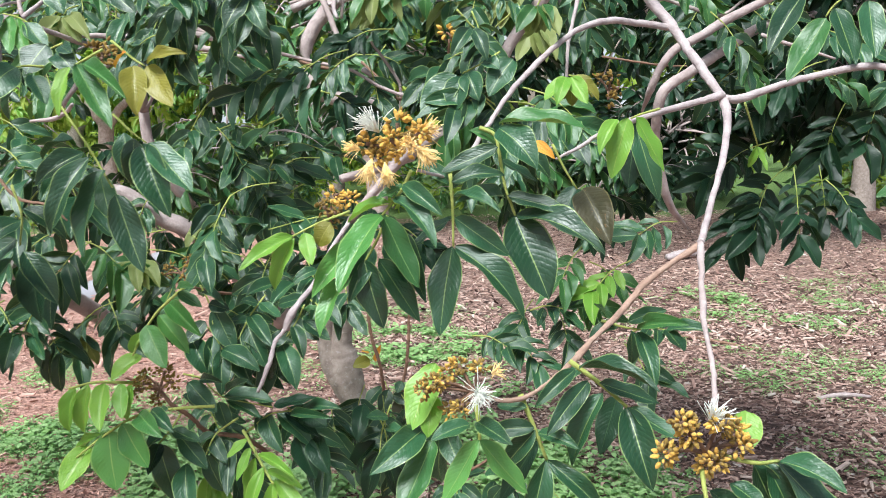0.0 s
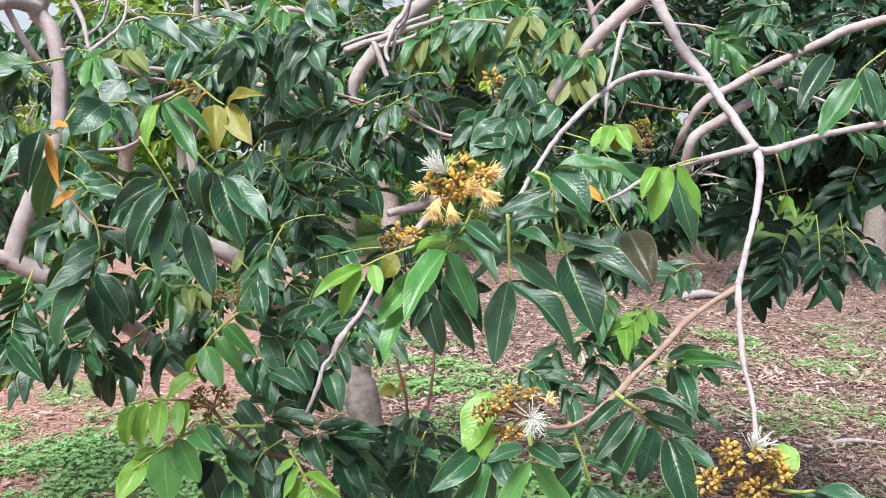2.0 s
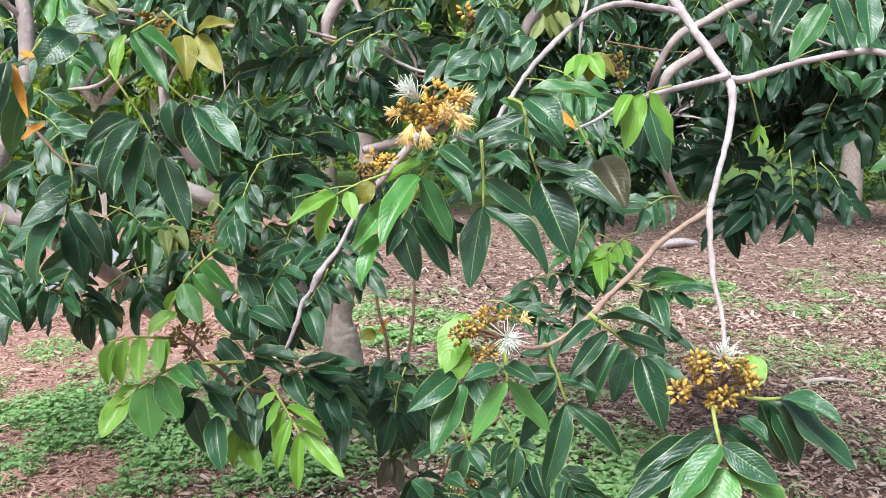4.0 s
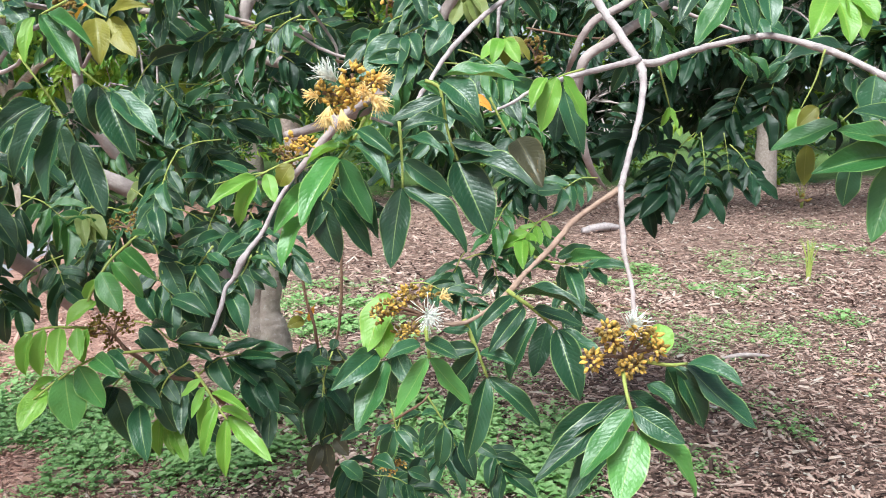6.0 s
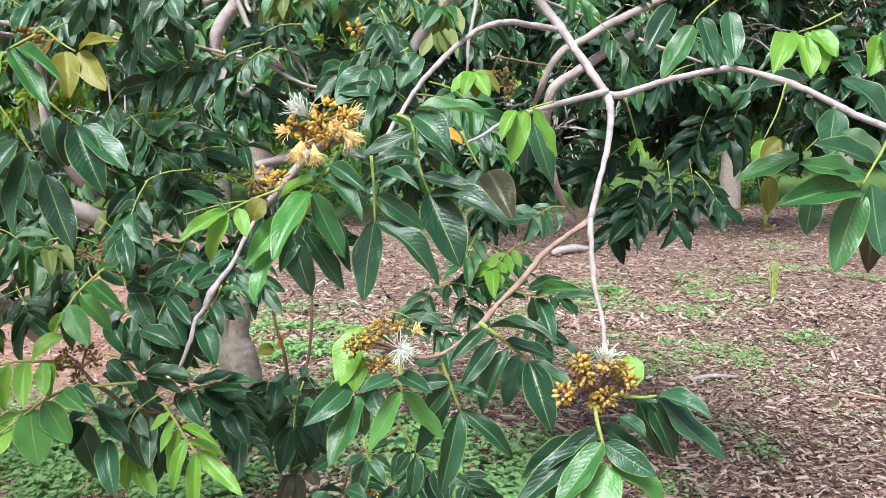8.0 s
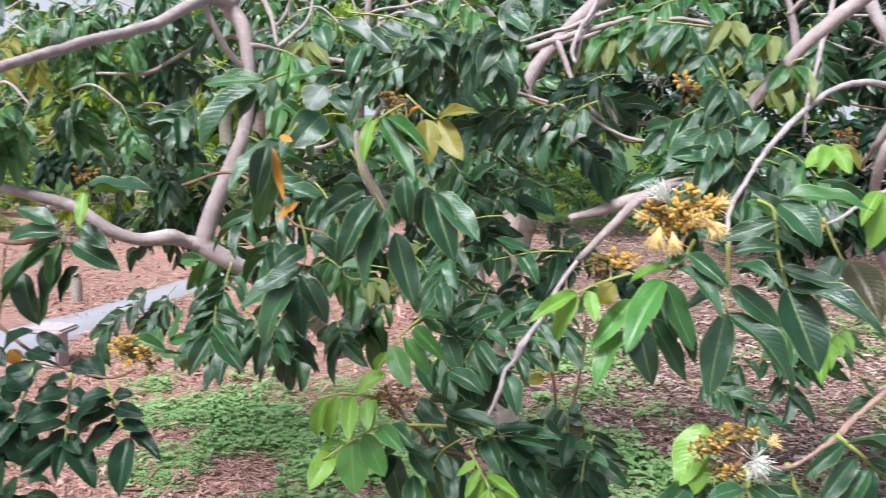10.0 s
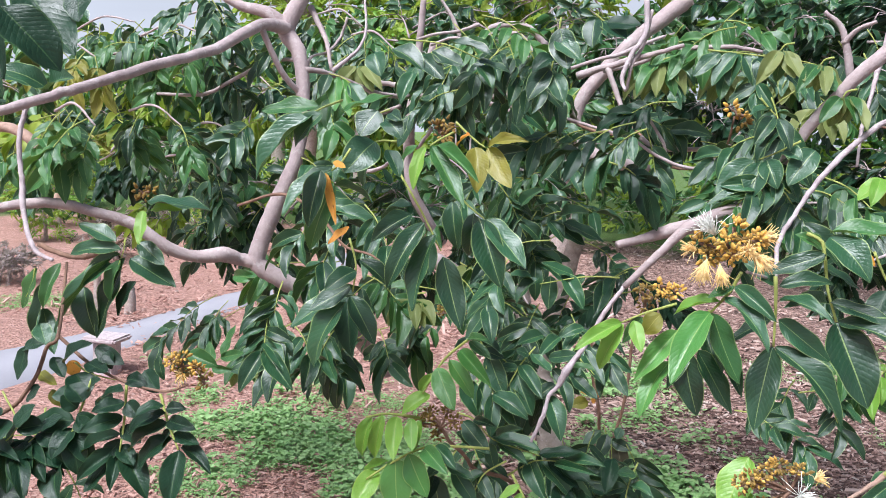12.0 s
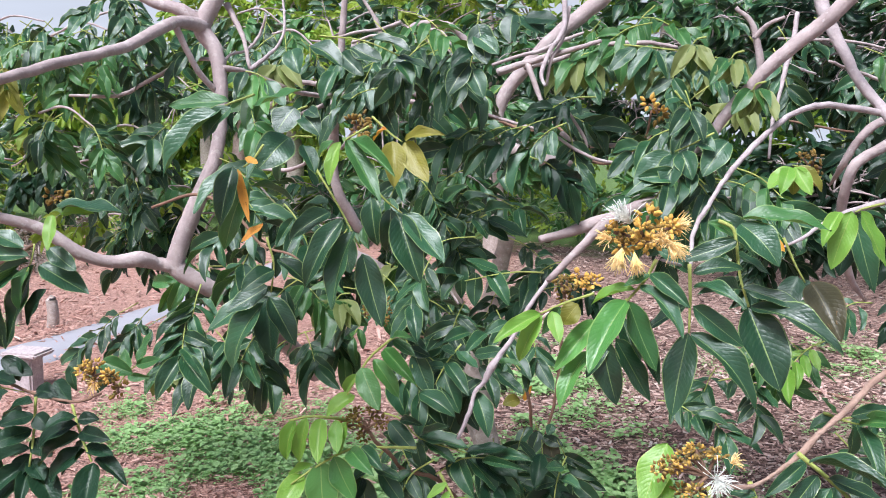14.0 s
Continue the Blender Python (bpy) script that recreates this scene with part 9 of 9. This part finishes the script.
blade(s, (-0.207, 2.300, 0.773), (-0.227, 2.270, 0.709), 0.042, DARK, -14)
blade(s, (-0.180, 2.300, 0.750), (-0.157, 2.270, 0.681), 0.051, BROWN, 9)
blade(s, (-0.195, 2.300, 0.757), (-0.137, 2.270, 0.746), 0.035, DARK, 18)
blade(s, (-0.170, 2.300, 0.796), (-0.180, 2.270, 0.773), 0.029, DARK, -6)
blade(s, (-0.226, 2.300, 0.782), (-0.272, 2.270, 0.728), 0.042, DARK, 12)
s = stalk(tree, (-0.190, 1.910, 0.844), (-0.175, 1.910, 0.802), (-0.173, 1.910, 0.767), label="dark green compound leaf")
blade(s, (-0.175, 1.900, 0.775), (-0.219, 1.870, 0.723), 0.040, DARK, -14)
blade(s, (-0.173, 1.900, 0.772), (-0.188, 1.870, 0.686), 0.037, DARK, 9)
blade(s, (-0.171, 1.900, 0.772), (-0.136, 1.870, 0.690), 0.042, DARK, 18)
blade(s, (-0.176, 1.900, 0.803), (-0.242, 1.870, 0.772), 0.037, DARK, -6)
blade(s, (-0.166, 1.900, 0.791), (-0.103, 1.870, 0.750), 0.037, SHADE, 12)
s = stalk(tree, (-0.118, 1.910, 0.686), (-0.172, 1.910, 0.668), (-0.193, 1.910, 0.651), label="dying brown compound leaf")
blade(s, (-0.188, 1.900, 0.652), (-0.215, 1.870, 0.590), 0.037, BROWN, -14)
blade(s, (-0.175, 1.900, 0.654), (-0.164, 1.870, 0.580), 0.040, BROWN, 9)
blade(s, (-0.152, 1.900, 0.667), (-0.119, 1.870, 0.633), 0.034, BROWN, 18)
blade(s, (-0.131, 1.900, 0.683), (-0.063, 1.870, 0.699), 0.029, DARK, -6)
s = stalk(tree, (0.061, 1.610, 0.872), (0.099, 1.610, 0.803), (0.116, 1.610, 0.760), label="small rounded dark green compound leaf")
blade(s, (0.065, 1.600, 0.822), (0.043, 1.570, 0.772), 0.031, DARK, -14)
blade(s, (0.102, 1.600, 0.804), (0.082, 1.570, 0.729), 0.038, SHADE, 9)
blade(s, (0.117, 1.600, 0.766), (0.151, 1.570, 0.703), 0.042, SHADE, 18)
blade(s, (0.099, 1.600, 0.813), (0.131, 1.570, 0.812), 0.024, DARK, -6)
blade(s, (0.078, 1.600, 0.839), (0.047, 1.570, 0.847), 0.022, DARK, 12)
blade(s, (0.046, 1.600, 0.744), (0.018, 1.570, 0.700), 0.036, SHADE, -20)
s = stalk(tree, (0.009, 1.660, 0.819), (-0.000, 1.660, 0.789), (-0.010, 1.660, 0.771))
blade(s, (-0.004, 1.650, 0.787), (-0.043, 1.620, 0.753), 0.027, DARK, -14)
blade(s, (-0.008, 1.650, 0.781), (-0.019, 1.620, 0.725), 0.030, MID, 9)
blade(s, (0.004, 1.650, 0.793), (0.047, 1.620, 0.766), 0.025, DARK, 18)
blade(s, (0.009, 1.650, 0.811), (0.049, 1.620, 0.833), 0.021, DARK, -6)
limb("twig", tree, RED_TWIG, (0.063, 1.600, 0.881, 0.0020), (0.049, 1.600, 0.862, 0.0024), (0.009, 1.630, 0.825, 0.0028), (-0.034, 1.700, 0.768, 0.0030), (-0.062, 1.750, 0.670, 0.0030), sides=6)
flower_cluster(tree, (-0.013, 1.660, 0.696), ((-0.033, 1.660, 0.700), (-0.013, 1.660, 0.684), (0.005, 1.660, 0.702), (-0.009, 1.660, 0.710)), 18, (BUD, GOLD_BUD), "brown bud heads", 577, 0.0056, 0.0085)

# flower clusters and bud heads
c = flower_cluster(tree, (-0.044, 1.030, 1.462), ((-0.081, 1.038, 1.476), (-0.061, 1.041, 1.465), (-0.044, 1.025, 1.498), (-0.029, 1.030, 1.479), (-0.070, 1.036, 1.461), (-0.019, 1.012, 1.487), (-0.039, 1.013, 1.467), (-0.051, 1.020, 1.480),), 34, (GOLD_BUD, GOLD_BUD, GOLD_BUD, BUD), "cluster of golden buds with white and faded amber stamens", 748, 0.0066, 0.0105)
tuft(c, (-0.064, 1.020, 1.488), (-0.6, -0.3, 0.75), 0.031, 0.32, 90, WHITE_THREAD, "fresh white stamens", 295)
tuft(c, (-0.072, 1.012, 1.461), (-0.25, -0.4, -0.9), 0.026, 0.2, 150, AMBER_THREAD, "faded amber stamens", 28)
tuft(c, (-0.058, 1.008, 1.457), (0.15, -0.5, -0.9), 0.024, 0.16, 140, AMBER_THREAD, "faded amber stamens", 31)
tuft(c, (-0.024, 1.008, 1.473), (0.7, -0.4, -0.6), 0.027, 0.26, 150, AMBER_THREAD, "faded amber stamens", 88)
tuft(c, (-0.030, 1.002, 1.475), (0.1, -0.8, 0.0), 0.014, 0.5, 130, AMBER_THREAD, "faded amber stamens", 889)
tuft(c, (-0.018, 1.008, 1.487), (0.8, -0.3, 0.35), 0.022, 0.24, 90, AMBER_THREAD, "faded amber stamens", 456)
tuft(c, (-0.084, 1.012, 1.471), (-0.9, -0.3, 0.15), 0.018, 0.3, 80, AMBER_THREAD, "faded amber stamens", 645)
c = flower_cluster(tree, (-0.112, 1.050, 1.414), ((-0.102, 1.042, 1.414), (-0.120, 1.042, 1.419), (-0.114, 1.053, 1.411),), 22, (GOLD_BUD,), "small head of golden buds", 310, 0.0052, 0.0080)
c = flower_cluster(tree, (-0.137, 1.100, 1.389), ((-0.128, 1.101, 1.392), (-0.143, 1.100, 1.400), (-0.137, 1.109, 1.380), (-0.135, 1.113, 1.399),), 26, (BUD,), "heads of tiny brown buds", 330, 0.0045, 0.0080)
c = flower_cluster(tree, (0.032, 0.960, 1.214), ((0.017, 0.958, 1.244), (-0.003, 0.951, 1.228), (-0.021, 0.951, 1.219), (-0.011, 0.955, 1.226), (0.007, 0.968, 1.190), (0.018, 0.947, 1.199), (0.040, 0.953, 1.241), (0.008, 0.963, 1.235),), 34, (BUD, BUD, GOLD_BUD,), "cluster of golden brown buds with one white flower", 534, 0.0050, 0.0085)
tuft(c, (0.036, 0.930, 1.224), (0.3, -0.7, -0.2), 0.023, 0.62, 90, WHITE_THREAD, "fresh white stamens", 960)
tuft(c, (0.052, 0.940, 1.239), (0.5, -0.4, 0.5), 0.014, 0.5, 40, AMBER_THREAD, "yellow stamens", 718)
c = flower_cluster(tree, (0.244, 0.840, 1.193), ((0.217, 0.821, 1.229), (0.225, 0.824, 1.217), (0.209, 0.848, 1.189), (0.245, 0.838, 1.183), (0.252, 0.833, 1.188), (0.271, 0.845, 1.212), (0.273, 0.834, 1.203), (0.253, 0.824, 1.227),), 46, (BUD, GOLD_BUD,), "large cluster of furry golden brown buds", 358, 0.0058, 0.0092)
tuft(c, (0.246, 0.830, 1.224), (0.1, -0.3, 0.9), 0.025, 0.35, 80, WHITE_THREAD, "fresh white stamens", 415)
c = flower_cluster(tree, (-0.457, 1.340, 1.096), ((-0.499, 1.344, 1.096), (-0.478, 1.341, 1.119), (-0.445, 1.336, 1.128), (-0.428, 1.320, 1.116), (-0.467, 1.352, 1.079), (-0.477, 1.323, 1.113),), 40, (BUD,), "heads of small brown buds", 284, 0.0052, 0.0105)
c = flower_cluster(tree, (-0.503, 1.600, 1.233), ((-0.484, 1.592, 1.242), (-0.527, 1.610, 1.246), (-0.490, 1.583, 1.225), (-0.488, 1.605, 1.259), (-0.536, 1.611, 1.231),), 26, (BUD,), "heads of tiny olive buds", 467, 0.0052, 0.0090)
c = flower_cluster(tree, (-0.873, 1.210, 1.194), ((-0.838, 1.197, 1.198), (-0.884, 1.207, 1.208), (-0.869, 1.209, 1.187), (-0.861, 1.198, 1.215), (-0.877, 1.190, 1.204), (-0.832, 1.191, 1.203),), 26, (BUD, GOLD_BUD,), "cluster of dry golden buds", 853, 0.0065, 0.0090)
tuft(c, (-0.858, 1.190, 1.191), (0, -0.6, -0.3), 0.021, 0.6, 30, AMBER_THREAD, "dry straw stamens", 951)
c = flower_cluster(tree, (-0.839, 1.220, 1.170), ((-0.836, 1.231, 1.171), (-0.847, 1.224, 1.179), (-0.828, 1.205, 1.171),), 8, (BUD,), "small bud head", 646, 0.0075, 0.0086)
c = flower_cluster(tree, (-0.443, 1.200, 1.593), ((-0.430, 1.201, 1.595), (-0.449, 1.194, 1.601), (-0.434, 1.182, 1.588), (-0.439, 1.205, 1.606),), 9, (BUD,), "brown bud heads", 923, 0.0075, 0.0086)
c = flower_cluster(tree, (0.277, 1.600, 1.541), ((0.296, 1.600, 1.546), (0.262, 1.599, 1.563), (0.274, 1.581, 1.527), (0.282, 1.589, 1.564),), 9, (BUD,), "brown bud heads", 464, 0.0080, 0.0092)
c = flower_cluster(tree, (0.004, 1.630, 1.644), ((0.015, 1.627, 1.643), (-0.004, 1.637, 1.653), (0.011, 1.626, 1.636),), 8, (BUD, GOLD_BUD,), "small bud head", 270, 0.0110, 0.0126)
c = flower_cluster(tree, (-1.333, 1.800, 1.420), ((-1.303, 1.781, 1.426), (-1.344, 1.800, 1.427), (-1.326, 1.792, 1.416),), 9, (BUD,), "brown bud heads", 307, 0.0110, 0.0126)
c = flower_cluster(tree, (0.658, 1.300, 1.293), ((0.662, 1.298, 1.295), (0.658, 1.311, 1.295),), 4, (BUD,), "dry bud remains", 821, 0.0060, 0.0069)

# the crown behind: leaves too many to count
crown(tree, "foliage", 4198, (-1.087, 3.036, 1.920), (0.50, 0.45, 0.20), 8, 6, 0.083, (DARK, MID, DARK), "glossy dark green compound leaves in the crown", hang=0.7, fat=0.42)
crown(tree, "foliage", 358, (-0.657, 3.220, 1.816), (0.42, 0.45, 0.33), 12, 6, 0.079, (DARK, MID, DARK), "glossy dark green compound leaves in the crown", hang=0.7, fat=0.42)
crown(tree, "foliage", 4318, (-0.233, 3.312, 1.930), (0.43, 0.45, 0.27), 15, 6, 0.078, (DARK, MID, DARK), "glossy dark green compound leaves in the crown", hang=0.7, fat=0.42)
crown(tree, "foliage", 8635, (-0.696, 2.668, 1.446), (0.31, 0.36, 0.28), 9, 6, 0.080, (DARK, MID, DARK), "glossy dark green compound leaves in the crown", hang=0.7, fat=0.42)
crown(tree, "foliage", 2298, (-0.877, 2.392, 1.290), (0.26, 0.36, 0.22), 8, 6, 0.083, (DARK, MID, DARK), "glossy dark green compound leaves in the crown", hang=0.7, fat=0.42)
crown(tree, "foliage", 2944, (-1.366, 2.668, 1.353), (0.34, 0.36, 0.26), 5, 6, 0.087, (DARK, MID, DARK), "glossy dark green compound leaves in the crown", hang=0.7, fat=0.42)
crown(tree, "foliage", 5446, (-0.446, 2.944, 1.577), (0.26, 0.36, 0.22), 11, 6, 0.078, (DARK, MID, DARK), "glossy dark green compound leaves in the crown", hang=0.7, fat=0.42)
crown(tree, "foliage", 5491, (-1.766, 3.312, 1.742), (0.43, 0.45, 0.35), 7, 5, 0.088, (DARK, MID, FAR,), "glossy dark green compound leaves in the crown", hang=0.7, fat=0.42)
# crown parts with SHADE leaves get their darkness from painted shade
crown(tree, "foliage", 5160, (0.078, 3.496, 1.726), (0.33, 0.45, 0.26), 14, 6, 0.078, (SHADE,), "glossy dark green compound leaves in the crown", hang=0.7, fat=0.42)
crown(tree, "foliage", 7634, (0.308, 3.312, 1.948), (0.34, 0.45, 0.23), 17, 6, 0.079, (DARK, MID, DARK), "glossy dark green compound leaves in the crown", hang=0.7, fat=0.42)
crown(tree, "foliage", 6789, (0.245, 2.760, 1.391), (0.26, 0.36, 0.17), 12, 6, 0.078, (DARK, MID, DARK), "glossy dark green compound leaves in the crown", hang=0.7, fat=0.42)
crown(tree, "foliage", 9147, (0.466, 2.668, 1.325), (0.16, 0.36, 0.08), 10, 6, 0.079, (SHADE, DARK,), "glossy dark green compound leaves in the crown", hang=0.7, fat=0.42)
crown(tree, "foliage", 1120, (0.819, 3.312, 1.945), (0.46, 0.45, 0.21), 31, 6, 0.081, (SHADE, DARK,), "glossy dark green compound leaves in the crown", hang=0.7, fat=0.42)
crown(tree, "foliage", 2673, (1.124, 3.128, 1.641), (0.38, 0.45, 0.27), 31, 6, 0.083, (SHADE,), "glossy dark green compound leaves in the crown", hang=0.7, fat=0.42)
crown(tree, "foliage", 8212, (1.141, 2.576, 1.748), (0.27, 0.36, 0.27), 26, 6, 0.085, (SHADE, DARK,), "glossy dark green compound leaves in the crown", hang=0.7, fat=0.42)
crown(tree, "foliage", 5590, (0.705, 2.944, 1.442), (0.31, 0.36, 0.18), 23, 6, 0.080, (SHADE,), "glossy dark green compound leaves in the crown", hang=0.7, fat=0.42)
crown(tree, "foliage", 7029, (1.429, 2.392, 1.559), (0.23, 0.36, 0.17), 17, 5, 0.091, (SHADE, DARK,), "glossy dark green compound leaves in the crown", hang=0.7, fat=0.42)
crown(tree, "foliage", 5760, (-1.977, 2.944, 1.769), (0.54, 0.45, 0.17), 8, 5, 0.093, (DARK, MID, FAR,), "glossy dark green compound leaves in the crown", hang=0.7, fat=0.42)
crown(tree, "foliage", 1753, (-2.061, 2.760, 1.463), (0.46, 0.45, 0.16), 6, 5, 0.096, (DARK, SHADE, MID,), "glossy dark green compound leaves in the crown", hang=0.7, fat=0.42)
crown(tree, "foliage", 2112, (-1.320, 3.128, 1.809), (0.41, 0.45, 0.20), 6, 5, 0.084, (DARK, MID, DARK), "glossy dark green compound leaves in the crown", hang=0.7, fat=0.42)
crown(tree, "foliage", 1214, (-2.368, 2.576, 1.740), (0.32, 0.36, 0.21), 5, 5, 0.104, (DARK, MID,), "glossy dark green compound leaves in the crown", hang=0.7, fat=0.42)
crown(tree, "foliage", 4862, (-1.864, 3.128, 1.252), (0.34, 0.36, 0.15), 6, 5, 0.090, (DARK, FAR,), "glossy dark green compound leaves in the crown", hang=0.7, fat=0.42)
crown(tree, "foliage", 4350, (-0.509, 2.668, 1.037), (0.24, 0.32, 0.13), 5, 6, 0.081, (DARK, MID, DARK), "glossy dark green compound leaves in the crown", hang=0.7, fat=0.42)
crown(tree, "foliage", 501, (-0.134, 3.036, 1.904), (0.41, 0.36, 0.17), 6, 5, 0.079, (DARK, MID, DARK), "glossy dark green compound leaves in the crown", hang=0.7, fat=0.42)


# ---------------------------------------------------------------- the nearest wood chips, one by one
def chip_mesh(seed):
    rng = np.random.default_rng(seed)
    ln, wide, thick = rng.uniform(0.035, 0.085), rng.uniform(0.010, 0.017), rng.uniform(0.004, 0.008)
    v, n = [], 4
    for k in range(n):
        u = k / (n - 1)
        w = wide * (0.55 + 0.45 * math.sin(math.pi * min(u + 0.2, 1.0))) * rng.uniform(0.75, 1.1)
        x, z = (u - 0.5) * ln, thick * rng.uniform(-0.15, 0.25)
        v += [(x + rng.normal(0, 0.002), -w / 2, z), (x, w / 2, z + rng.normal(0, 0.001)), (x, w * 0.38, z + thick), (x + rng.normal(0, 0.002), -w * 0.4, z + thick * rng.uniform(0.7, 1.1))]
    f = [(4 * k + a, 4 * k + (a + 1) % 4, 4 * k + 4 + (a + 1) % 4, 4 * k + 4 + a)[::-1] for k in range(n - 1) for a in range(4)]
    return mesh_of("wood_chip", v, f + [(0, 1, 2, 3), (15, 14, 13, 12)], CHIP, smooth=False)


CHIP_MESHES = [chip_mesh(800 + k) for k in range(14)]
chip_rng = random.Random(77)
for k in range(300):
    x, y = chip_rng.uniform(-0.35, 1.75), chip_rng.uniform(2.35, 3.9)
    ob = new("wood_chip", chip_rng.choice(CHIP_MESHES))
    ob.parent = ground
    ob.matrix_basis = pose(x, y, height(x, y) + 0.014 + 0.012 * chip_rng.random(), chip_rng.gauss(0, 14), chip_rng.gauss(0, 10), chip_rng.uniform(0, 360))
